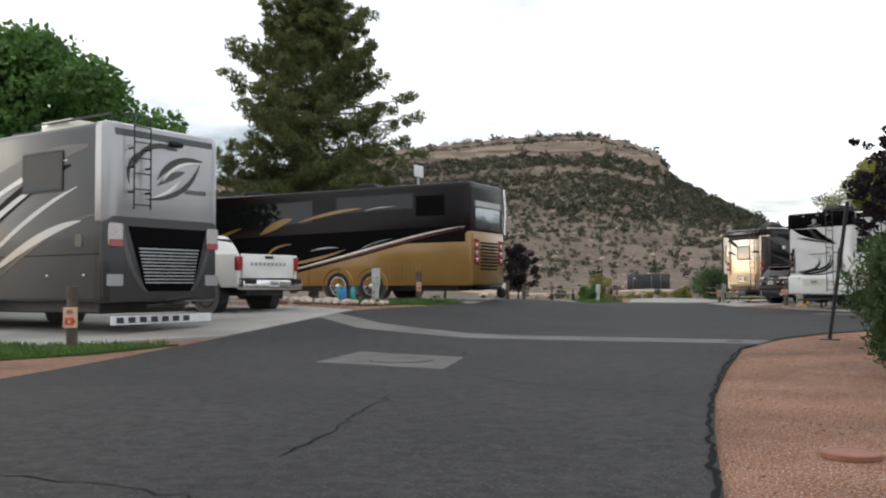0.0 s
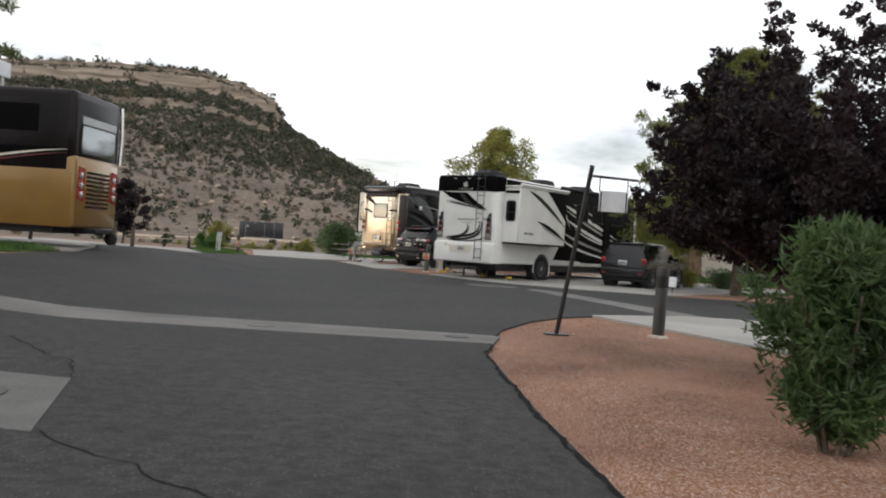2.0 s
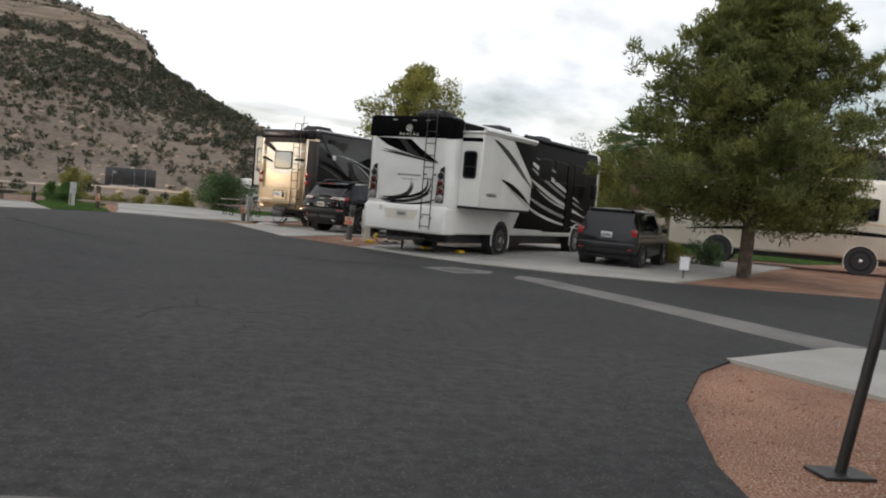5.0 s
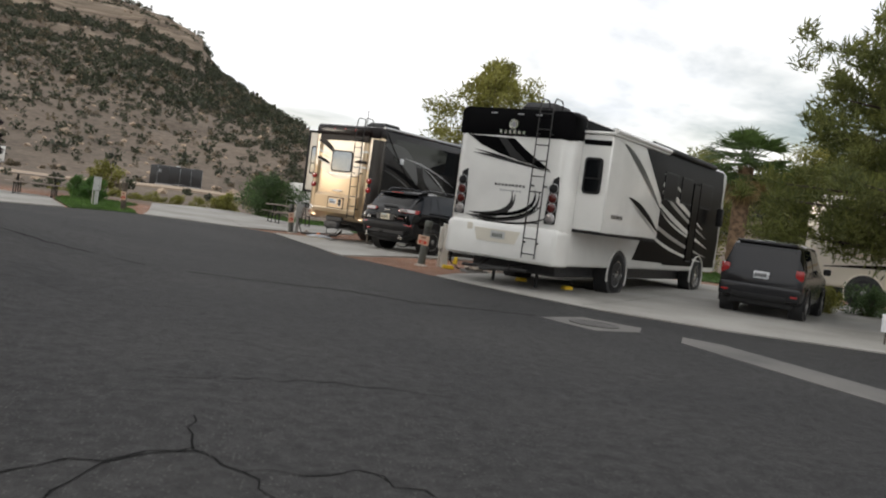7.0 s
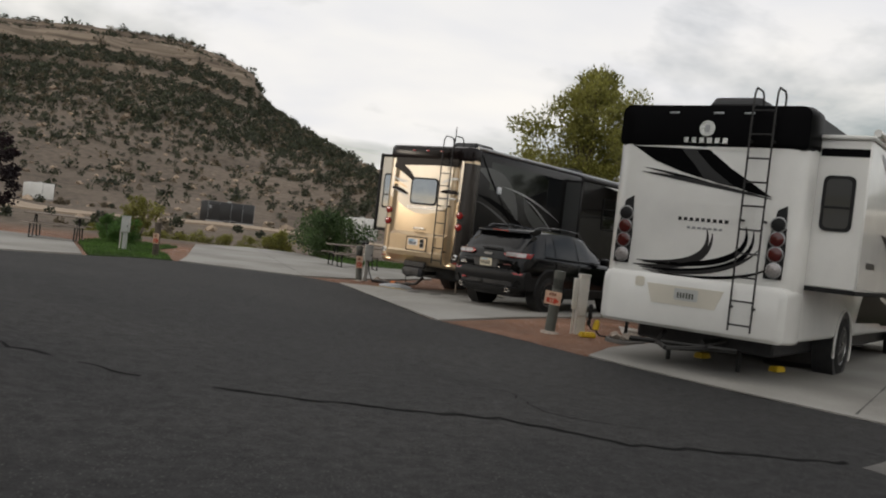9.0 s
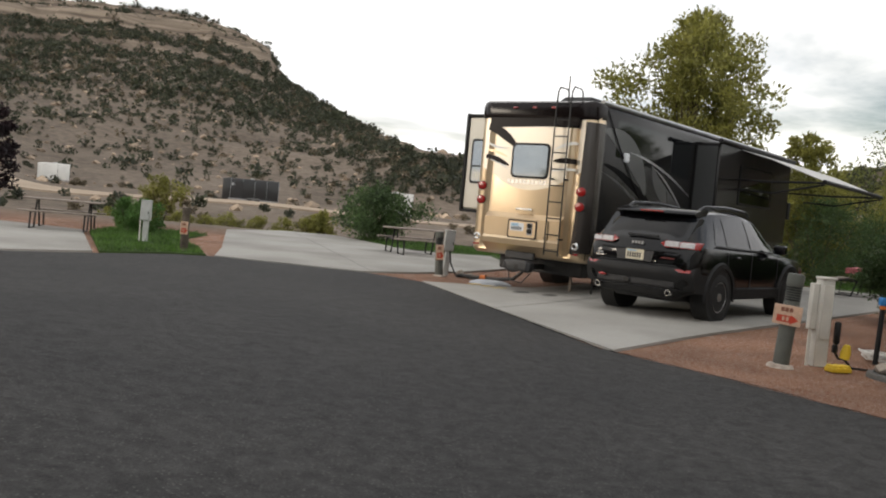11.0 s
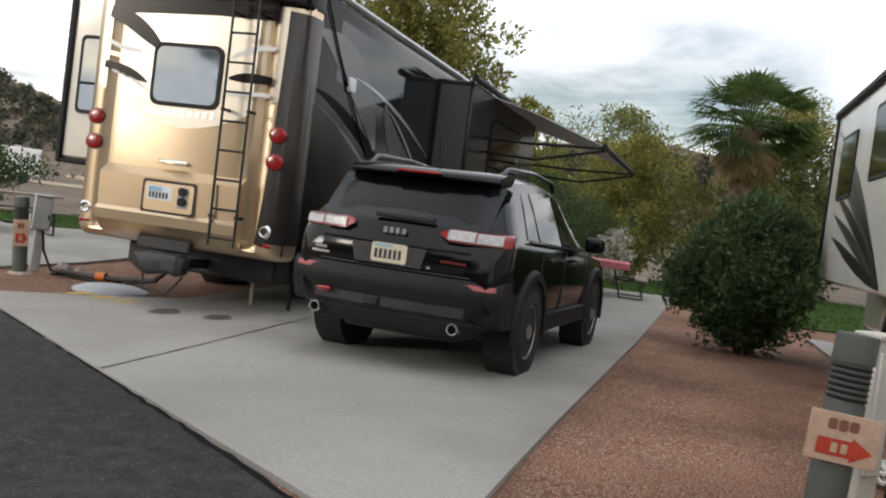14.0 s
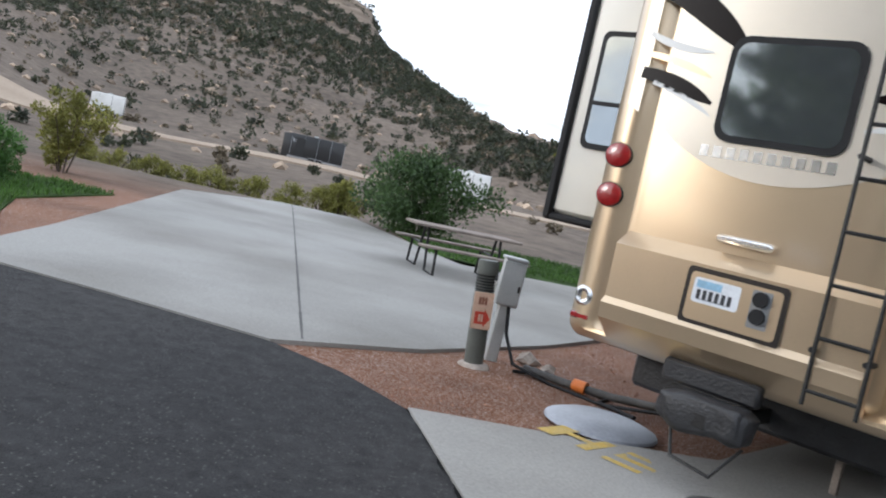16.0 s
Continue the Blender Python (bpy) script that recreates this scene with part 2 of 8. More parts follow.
M = {
    "terrain": terrain_mat(),
    "asphalt": asphalt_mat("asphalt", (0.028, 0.0275, 0.027), (0.018, 0.018, 0.0185)),
    "seal": mat("crack_seal", (0.012, 0.012, 0.012), 0.95, vary=0.2, fine=40, bump=0.2, spec=0.1),
    "concrete": mat("concrete_pad", (0.345, 0.335, 0.312), 0.9, vary=0.13, scale=0.45, fine=55, bump=0.15, dark=(0.245, 0.235, 0.214), spec=0.3),
    "concrete_dk": mat("concrete_gutter", (0.17, 0.163, 0.152), 0.9, vary=0.15, scale=0.9, fine=45, bump=0.3, dark=(0.11, 0.107, 0.103), spec=0.3),
    "concrete_old": mat("old_patch_concrete", (0.125, 0.122, 0.117), 0.9, vary=0.15, scale=1.4, fine=45, bump=0.3, dark=(0.085, 0.083, 0.08), spec=0.3),
    "stain": mat("oil_stain", (0.11, 0.105, 0.098), 0.7, vary=0.2, scale=5, fine=40, bump=0.0),
    "dirt": mat("dirt_track", (0.40, 0.32, 0.24), 0.95, vary=0.1, scale=0.15, fine=3, bump=0.2, dark=(0.33, 0.26, 0.195), spec=0.2),
    "turf": mat("turf_soil", (0.05, 0.09, 0.022), 0.95, vary=0.3, scale=1.2, fine=40, bump=0.6, dark=(0.035, 0.055, 0.018), spec=0.1),
    "grass": leaf_mat("grass_blade", (0.085, 0.17, 0.03), (0.05, 0.10, 0.02)),
    "rock": mat("pale_rock", (0.48, 0.42, 0.36), 0.9, vary=0.2, scale=3, fine=25, bump=0.5, dark=(0.32, 0.26, 0.21)),
    "white": paint("white_gelcoat", (0.78, 0.775, 0.74)),
    "cream": paint("cream_gelcoat", (0.74, 0.70, 0.60)),
    "black": paint("black_paint", (0.0035, 0.0035, 0.004), 0.3, 0.0, 0.0, 0.03),
    "jet": paint("black_metallic", (0.003, 0.003, 0.0035), 0.14, 0.0, 0.1, 0.28),
    "charcoal": paint("charcoal_paint", (0.014, 0.0135, 0.0135), 0.22, 0.0, 0.05, 0.25),
    "brown": paint("dark_brown_paint", (0.008, 0.005, 0.005), 0.2, 0.0, 0.0, 0.2),
    "gold": paint("gold_metallic", (0.70, 0.545, 0.36), 0.29, 0.75, 0.7),
    "champagne": paint("champagne_metallic", (0.78, 0.71, 0.60), 0.28, 0.5, 0.7),
    "ochre": paint("ochre_gold_paint", (0.27, 0.15, 0.036), 0.3, 0.3, 0.6),
    "maroon": paint("maroon_paint", (0.10, 0.012, 0.012), 0.3),
    "silver": paint("silver_paint", (0.36, 0.37, 0.38), 0.3, 0.5, 0.7),
    "grey": paint("grey_paint", (0.06, 0.062, 0.062), 0.38, 0.15, 0.4),
    "dkgrey": paint("dark_grey_paint", (0.028, 0.028, 0.029), 0.3, 0.1, 0.3, 0.4),
    "glass": glass("dark_glass", (0.006, 0.007, 0.008)),
    "tint": mat("tinted_rear_glass", (0.006, 0.007, 0.009), 0.03, 0.0, vary=0.03, bump=0.0, coat=0.0, spec=0.45),
    "slate": paint("slate_grey_paint", (0.018, 0.018, 0.020), 0.25, 0.2, 0.3, 0.3),
    "mirror_glass": mat("window_glass", (0.30, 0.33, 0.35), 0.05, 0.85, vary=0.03, bump=0.0),
    "rubber": mat("tyre_rubber", (0.016, 0.016, 0.016), 0.85, vary=0.2, fine=90, bump=0.3),
    "plastic": mat("black_plastic", (0.012, 0.012, 0.0125), 0.6, spec=0.3, vary=0.12, fine=200, bump=0.1),
    "chrome": mat("chrome", (0.78, 0.78, 0.77), 0.24, 1.0, vary=0.04, bump=0.02),
    "alloy": mat("alloy", (0.42, 0.42, 0.42), 0.35, 0.9, vary=0.06, bump=0.03),
    "steel": mat("dark_steel", (0.028, 0.027, 0.026), 0.5, 0.4, vary=0.2, fine=60, bump=0.15),
    "red": mat("red_lens", (0.30, 0.010, 0.010), 0.15, vary=0.08, scale=20, fine=80, bump=0.15, coat=0.8),
    "clear": mat("clear_lens", (0.44, 0.41, 0.40), 0.12, 0.4, vary=0.12, scale=25, fine=90, bump=0.1, coat=0.8),
    "smoked_red": mat("smoked_red_lens", (0.085, 0.012, 0.010), 0.15, vary=0.1, scale=20, fine=80, bump=0.1, coat=0.6),
    "orange": mat("orange_plastic", (0.70, 0.19, 0.03), 0.5, vary=0.08),
    "yellow": mat("yellow_plastic", (0.78, 0.53, 0.03), 0.55, vary=0.08),
    "yellow_paint": mat("worn_yellow_paint", (0.58, 0.40, 0.08), 0.8, vary=0.2, scale=9, fine=50, bump=0.1, dark=(0.46, 0.36, 0.16)),
    "blue": mat("blue_plastic", (0.03, 0.22, 0.55), 0.45, vary=0.08),
    "teal": mat("teal_plastic", (0.05, 0.35, 0.40), 0.45, vary=0.1),
    "hose": mat("white_hose", (0.72, 0.70, 0.66), 0.6, vary=0.08),
    "post_grey": mat("grey_green_post", (0.105, 0.11, 0.095), 0.6, vary=0.1, scale=4, fine=80, bump=0.1),
    "umber": paint("umber_metallic", (0.05, 0.043, 0.038), 0.25, 0.4, 0.4),
    "post_dark": mat("dark_post", (0.030, 0.030, 0.028), 0.6, vary=0.1, scale=4, fine=80, bump=0.1),
    "wood_post": mat("weathered_post", (0.10, 0.08, 0.06), 0.9, vary=0.25, scale=7, fine=50, bump=0.4),
    "box_grey": mat("grey_enamel", (0.50, 0.51, 0.49), 0.5, vary=0.06, scale=4, fine=90, bump=0.06),
    "box_tan": mat("pale_enamel", (0.66, 0.64, 0.58), 0.5, vary=0.06, scale=4, fine=90, bump=0.06),
    "sign": mat("sign_board", (0.62, 0.42, 0.30), 0.6, vary=0.1, scale=8, fine=60, bump=0.05),
    "sign_red": mat("sign_red", (0.52, 0.05, 0.02), 0.6, vary=0.1),
    "sign_brown": mat("sign_brown", (0.25, 0.10, 0.06), 0.6, vary=0.1),
    "sign_white": mat("sign_white", (0.72, 0.74, 0.76), 0.5, vary=0.05),
    "plate": mat("number_plate", (0.66, 0.60, 0.45), 0.4, vary=0.08, scale=14),
    "plate_blue": mat("plate_blue", (0.30, 0.50, 0.66), 0.4, vary=0.1, scale=14),
    "ink": mat("dark_print", (0.03, 0.03, 0.035), 0.5, vary=0.05, bump=0.0),
    "tarp": mat("black_vinyl", (0.03, 0.03, 0.032), 0.45, vary=0.15, scale=9, fine=50, bump=0.3),
    "awning": mat("awning_fabric", (0.55, 0.54, 0.52), 0.8, vary=0.08, scale=3, fine=120, bump=0.1),
    "table_wood": mat("weathered_table", (0.30, 0.25, 0.21), 0.85, vary=0.2, scale=4, fine=60, bump=0.3),
    "table_red": mat("red_checked_cloth", (0.55, 0.16, 0.17), 0.8, vary=0.2, scale=22, fine=60, bump=0.05),
    "bark": mat("bark", (0.13, 0.10, 0.075), 0.95, vary=0.3, scale=5, fine=30, bump=0.8),
    "palm_bark": mat("palm_bark", (0.25, 0.16, 0.10), 0.95, vary=0.3, scale=7, fine=30, bump=0.8),
    "pine": leaf_mat("pine_needles", (0.20, 0.215, 0.06), (0.10, 0.12, 0.035)),
    "pine_dk": leaf_mat("dark_pine_needles", (0.15, 0.175, 0.06), (0.08, 0.10, 0.036)),
    "green": leaf_mat("broad_leaves", (0.10, 0.21, 0.045), (0.06, 0.13, 0.03)),
    "bright": leaf_mat("bright_leaves", (0.27, 0.26, 0.06), (0.16, 0.165, 0.04)),
    "plum": leaf_mat("purple_leaves", (0.024, 0.012, 0.015), (0.010, 0.006, 0.008)),
    "oleander": leaf_mat("oleander_leaves", (0.085, 0.14, 0.045), (0.045, 0.08, 0.027)),
    "shrub": leaf_mat("desert_shrub", (0.066, 0.074, 0.042), (0.034, 0.040, 0.026)),
    "drybrush": leaf_mat("dry_brush", (0.16, 0.13, 0.085), (0.10, 0.08, 0.05)),
    "palm": leaf_mat("palm_fronds", (0.10, 0.155, 0.045), (0.055, 0.09, 0.028)),
    "palm_dry": leaf_mat("dry_fronds", (0.36, 0.26, 0.12), (0.24, 0.17, 0.08)),
    "flower": leaf_mat("pale_flowers", (0.55, 0.52, 0.46), (0.4, 0.38, 0.33)),
    "water": mat("grey_puddle_lid", (0.36, 0.38, 0.42), 0.4, vary=0.08, scale=5, fine=40, bump=0.05),
    "iron": mat("cast_iron", (0.10, 0.095, 0.09), 0.7, 0.3, vary=0.15, scale=8, fine=40, bump=0.3),
}


# ---- building helpers ----
def mesh_of(name, bm, material, smooth=False):
    bmesh.ops.recalc_face_normals(bm, faces=bm.faces)
    me = bpy.data.meshes.new(name)
    bm.to_mesh(me)
    bm.free()
    if smooth:
        me.polygons.foreach_set("use_smooth", [True] * len(me.polygons))
        me.set_sharp_from_angle(angle=radians(38))
    me.materials.append(M[material])
    return me


def part(name, bm, material, parent, label="", smooth=True):
    ob = new(name, mesh_of(name, bm, material, smooth))
    ob.parent = parent
    if label:
        ob["label"] = label
    return ob


def single(name, bm, material, label, category, kind="", group="", smooth=True):
    return tagged(new(name, mesh_of(name, bm, material, smooth)), label, category, group, kind)


def root(name, label, category, m=Matrix(), group="", kind=""):
    ob = new(name)
    ob.empty_display_size = 0.2
    ob.matrix_basis = m
    return tagged(ob, label, category, group, kind)


def box(bm, x0, x1, y0, y1, z0, z1, bev=0.0, m=Matrix(), seg=1):
    r = bmesh.ops.create_cube(bm, size=1.0)
    vs = r["verts"]
    bmesh.ops.transform(bm, verts=vs, matrix=m @ Matrix.Translation(((x0 + x1) / 2, (y0 + y1) / 2, (z0 + z1) / 2)) @ Matrix.Diagonal((abs(x1 - x0), abs(y1 - y0), abs(z1 - z0), 1)))
    if bev:
        es = list({e for v in vs for e in v.link_edges})
        bmesh.ops.bevel(bm, geom=es, offset=bev, segments=seg, affect="EDGES", profile=0.6)
    return bm


def nb():
    return bmesh.new()


def tube(bm, pts, r, seg=8, r1=None):
    """A round bar along points, tapering from r to r1."""
    pts = [Vector(p) for p in pts]
    rings = []
    for i, p in enumerate(pts):
        d = (pts[min(i + 1, len(pts) - 1)] - pts[max(i - 1, 0)]).normalized()
        a = d.orthogonal().normalized() if i == 0 else (a - d * a.dot(d)).normalized()
        b = d.cross(a)
        rr = r if r1 is None else r + (r1 - r) * i / (len(pts) - 1)
        rings.append([bm.verts.new(p + rr * (math.cos(2 * math.pi * k / seg) * a + math.sin(2 * math.pi * k / seg) * b)) for k in range(seg)])
    for q, s in zip(rings, rings[1:]):
        for k in range(seg):
            bm.faces.new((q[k], q[(k + 1) % seg], s[(k + 1) % seg], s[k]))
    bm.faces.new(rings[0][::-1])
    bm.faces.new(rings[-1])
    return bm


def lathe(bm, profile, m=Matrix(), seg=24):
    """Turns (radius, height) pairs round local z."""
    rings = [[bm.verts.new(m @ Vector((r * math.cos(2 * math.pi * k / seg), r * math.sin(2 * math.pi * k / seg), z))) for k in range(seg)] for r, z in profile]
    for q, s in zip(rings, rings[1:]):
        for k in range(seg):
            bm.faces.new((q[k], q[(k + 1) % seg], s[(k + 1) % seg], s[k]))
    bm.faces.new(rings[0][::-1])
    bm.faces.new(rings[-1])
    return bm


def loft(bm, rings, cap=True):
    vr = [[bm.verts.new(p) for p in ring] for ring in rings]
    n = len(vr[0])
    for q, s in zip(vr, vr[1:]):
        for k in range(n):
            bm.faces.new((q[k], q[(k + 1) % n], s[(k + 1) % n], s[k]))
    if cap:
        bm.faces.new(vr[0][::-1])
        bm.faces.new(vr[-1])
    return bm


def rrect(w, z0, z1, r, y, n=4, wt=None):
    """A rounded rectangle across a vehicle at y; wt is the half-width at the top."""
    out = []
    wt = w if wt is None else wt
    for cx, cz, a0, ww in ((1, 1, 0, wt), (-1, 1, 90, wt), (-1, -1, 180, w), (1, -1, 270, w)):
        for k in range(n + 1):
            a = radians(a0 + 90 * k / n)
            rr = r if cz > 0 else r * 0.6
            out.append(Vector((cx * (ww - rr) + rr * math.cos(a), y, (z1 - rr if cz > 0 else z0 + rr) + rr * math.sin(a))))
    return out


def panel(bm, pts, out, thick=0.012):
    """A flat polygon of the given 3D outline, raised by thick along out."""
    o = Vector(out) * thick
    a = [bm.verts.new(Vector(p)) for p in pts]
    b = [bm.verts.new(Vector(p) + o) for p in pts]
    n = len(a)
    bm.faces.new(b)
    bm.faces.new(a[::-1])
    for k in range(n):
        bm.faces.new((a[k], a[(k + 1) % n], b[(k + 1) % n], b[k]))
    return bm


def rr2(x0, x1, z0, z1, r, n=4):
    out = []
    for cx, cz, a0 in ((x1 - r, z1 - r, 0), (x0 + r, z1 - r, 90), (x0 + r, z0 + r, 180), (x1 - r, z0 + r, 270)):
        for k in range(n + 1):
            a = radians(a0 + 90 * k / n)
            out.append((cx + r * math.cos(a), cz + r * math.sin(a)))
    return out


def bez(p0, p1, p2, p3=None, n=18):
    pts = []
    for i in range(n + 1):
        t = i / n
        if p3 is None:
            pts.append(((1 - t) ** 2 * p0[0] + 2 * t * (1 - t) * p1[0] + t * t * p2[0], (1 - t) ** 2 * p0[1] + 2 * t * (1 - t) * p1[1] + t * t * p2[1]))
        else:
            c = ((1 - t) ** 3, 3 * t * (1 - t) ** 2, 3 * t * t * (1 - t), t ** 3)
            pts.append(tuple(sum(k * p[j] for k, p in zip(c, (p0, p1, p2, p3))) for j in (0, 1)))
    return pts


def swoosh(bm, pts, w, place, lift=0.004, ends=(0.0, 0.0)):
    """A painted stripe along 2D points, w wide in the middle; place turns (u, v, lift) into 3D."""
    n = len(pts) - 1
    top, bot = [], []
    for i, p in enumerate(pts):
        q, s = pts[max(i - 1, 0)], pts[min(i + 1, n)]
        d = Vector((s[0] - q[0], s[1] - q[1]))
        d.normalize()
        t = i / n
        k = ends[0] * (1 - t) + ends[1] * t
        h = 0.5 * w * (k + (1 - k) * math.sin(math.pi * min(max(t, 0.02), 0.98)) ** 0.7)
        top.append(bm.verts.new(place(p[0] - d.y * h, p[1] + d.x * h, lift)))
        bot.append(bm.verts.new(place(p[0] + d.y * h, p[1] - d.x * h, lift)))
    for i in range(n):
        bm.faces.new((bot[i], bot[i + 1], top[i + 1], top[i]))
    return bm


def bars_text(bm, u0, u1, v0, v1, place, n=6, lift=0.006):
    """Unreadable writing as plain upright bars on a base line."""
    step, vb, last = (u1 - u0) / n, v0 + 0.06 * (v1 - v0), None
    for k in range(n):
        a, b = u0 + k * step, u0 + (k + 0.62) * step
        lo = [bm.verts.new(place(u, v, lift)) for u, v in ((a, v0), (b, v0), (b, vb), (a, vb))]
        hi = [bm.verts.new(place(u, v1, lift)) for u in (b, a)]
        bm.faces.new(lo)
        bm.faces.new((lo[3], lo[2], hi[0], hi[1]))
        if last:
            bm.faces.new((last[1], lo[0], lo[3], last[2]))
        last = lo
    return bm


def letters(name, text, size, material, parent, m, extrude=0.004, spacing=1.0):
    cu = bpy.data.curves.new(name, "FONT")
    cu.body, cu.size, cu.extrude, cu.align_x, cu.align_y, cu.space_character = text, size, extrude, "CENTER", "CENTER", spacing
    tmp = bpy.data.objects.new(name, cu)
    scene.collection.objects.link(tmp)
    me = bpy.data.meshes.new_from_object(tmp.evaluated_get(bpy.context.evaluated_depsgraph_get()))
    bpy.data.objects.remove(tmp)
    bpy.data.curves.remove(cu)
    me.materials.clear()
    me.materials.append(M[material])
    ob = new(name, me)
    ob.parent = parent
    ob.matrix_basis = m
    return ob


def ss(a, b, x):
    t = np.clip((np.asarray(x, float) - a) / (b - a), 0, 1)
    return t * t * (3 - 2 * t)


# ---- the ground: one sheet from the camp over the flat to the mesa ----
SKY_AZ = (-180, -60, -45, -36, -33, -30, -28, -24, -20, -12, -6, -4, -2, 0, 2, 4, 6, 8, 8.7, 9.0, 9.4, 11.2, 13.5, 16, 20, 24, 30, 40, 60, 100, 180)
SKY_EL = (0.6, 1.5, 3.8, 5.8, 5.7, 5.4, 5.0, 3.8, 3.0, 2.9, 3.6, 3.3, 3.25, 3.45, 4.0, 4.8, 5.75, 6.85, 7.35, 7.75, 8.35, 9.05, 9.6, 9.7, 9.55, 9.2, 8.6, 6.5, 3.0, 1.0, 0.6)


def rim(az):
    """Distance of the skyline: the mesa's cliff stands far back, the talus ridge beside it comes nearer."""
    return 165.0 + 255.0 * np.clip((az - 1.0) / 8.0, 0, 1) + 5 * np.sin(az * 0.9) + 3 * np.sin(az * 2.3)


def smooth_noise(x, y, s, seed):
    """Value noise over arrays."""
    r = np.random.RandomState(seed).rand(256, 256)
    u, v = x / s + 1000.0, y / s + 1000.0
    i, j = np.floor(u).astype(int), np.floor(v).astype(int)
    f, g = u - i, v - j
    f, g = f * f * (3 - 2 * f), g * g * (3 - 2 * g)
    a = r[i % 256, j % 256] * (1 - f) + r[(i + 1) % 256, j % 256] * f
    b = r[i % 256, (j + 1) % 256] * (1 - f) + r[(i + 1) % 256, (j + 1) % 256] * f
    return a * (1 - g) + b * g - 0.5


def height(x, y):
    """Height of the ground in metres."""
    x, y = np.asarray(x, float), np.asarray(y, float)
    rise = 0.45 * ss(12, 30, y) * (1 - ss(36, 50, y)) * ss(1, 6.5, -x) * (1 - ss(16, 30, -x))
    pads = 0.06 * ss(40, 46, y) * (1 - ss(58, 66, y)) * ss(0, 3, x)
    r, az = np.hypot(x, y - 30), np.degrees(np.arctan2(-x, y - 30))
    el = np.interp(az, SKY_AZ, SKY_EL)
    rt = rim(az)
    top = 1.5 + rt * np.tan(np.radians(el))
    u = (r - 118) / (rt - 118)
    mesa = ss(8.8, 9.6, az) * (1 - ss(40, 70, az))
    slope = 0.80 * np.clip(u / 0.88, 0, 1) ** 1.22
    cliff = slope + 0.035 * ss(0.70, 0.71, u) + 0.075 * ss(0.86, 0.875, u) + 0.03 * ss(0.89, 0.93, u) + 0.06 * ss(0.945, 0.96, u)
    smoothed = np.clip(u, 0, 1) ** 1.15
    z = top * (mesa * cliff + (1 - mesa) * smoothed)
    z = z * np.where(r > rt, np.clip(1 - (r - rt) / 500, 0.3, 1), 1)
    rough = ss(125, 200, r)
    z = z + rough * (3.4 * smooth_noise(x, y, 34, 1) + 2.0 * smooth_noise(x, y, 12, 2) + 1.0 * smooth_noise(x, y, 5, 3)) * (0.25 + 0.75 * np.clip(1 - u, 0, 1))
    flatland = ss(66, 80, y) * (1 - ss(120, 160, r)) * 0.9 * smooth_noise(x, y, 14, 4)
    wash = -0.9 * ss(67, 73, y) * (1 - ss(84, 100, y)) * (1 - ss(20, 40, np.abs(x)))
    spur = 5.0 * ss(20, 30, az) * (1 - ss(45, 60, az)) * ss(75, 115, r) * (1 - ss(150, 260, r))
    return rise + pads + z + flatland + wash + spur


def hz(x, y):
    return float(height(x, y))


def steps(*runs):
    out = []
    for a, b, d in runs:
        out += list(np.arange(a, b, d))
    return np.array(out + [runs[-1][1]])


gx = steps((-2400, -700, 170), (-700, -360, 20), (-360, -60, 3.4), (-60, -20, 1.6), (-20, 20, 0.8), (20, 60, 1.6), (60, 300, 5), (300, 700, 20), (700, 2400, 170))
gy = steps((-2400, -200, 200), (-200, -20, 12), (-20, 75, 0.8), (75, 140, 1.6), (140, 470, 3.4), (470, 900, 24), (900, 2600, 170))
GX, GY = np.meshgrid(gx, gy)
GZ = height(GX, GY)
camp = ss(-30, -26, GX) * (1 - ss(28, 32, GX)) * ss(-20, -15, GY) * (1 - ss(58, 60, GY))
GZ = GZ - 0.012 * camp + camp * 0.02 * smooth_noise(GX, GY, 1.1, 7)
nx, ny = len(gx), len(gy)
idx = np.arange(nx * ny).reshape(ny, nx)
quads = np.stack([idx[:-1, :-1], idx[:-1, 1:], idx[1:, 1:], idx[1:, :-1]], -1).reshape(-1, 4)
gme = bpy.data.meshes.new("ground")
gme.from_pydata(np.stack([GX, GY, GZ], -1).reshape(-1, 3).tolist(), [], quads.tolist())
gme.polygons.foreach_set("use_smooth", [True] * len(gme.polygons))
gme.materials.append(M["terrain"])
tagged(new("ground", gme), "red gravel and tan desert ground rising to a mesa", "ground", kind="structure")


def chaikin(pts, n=2):
    for _ in range(n):
        out = [pts[0]]
        for p, q in zip(pts, pts[1:]):
            out += [(0.75 * p[0] + 0.25 * q[0], 0.75 * p[1] + 0.25 * q[1]), (0.25 * p[0] + 0.75 * q[0], 0.25 * p[1] + 0.75 * q[1])]
        pts = out + [pts[-1]]
    return pts


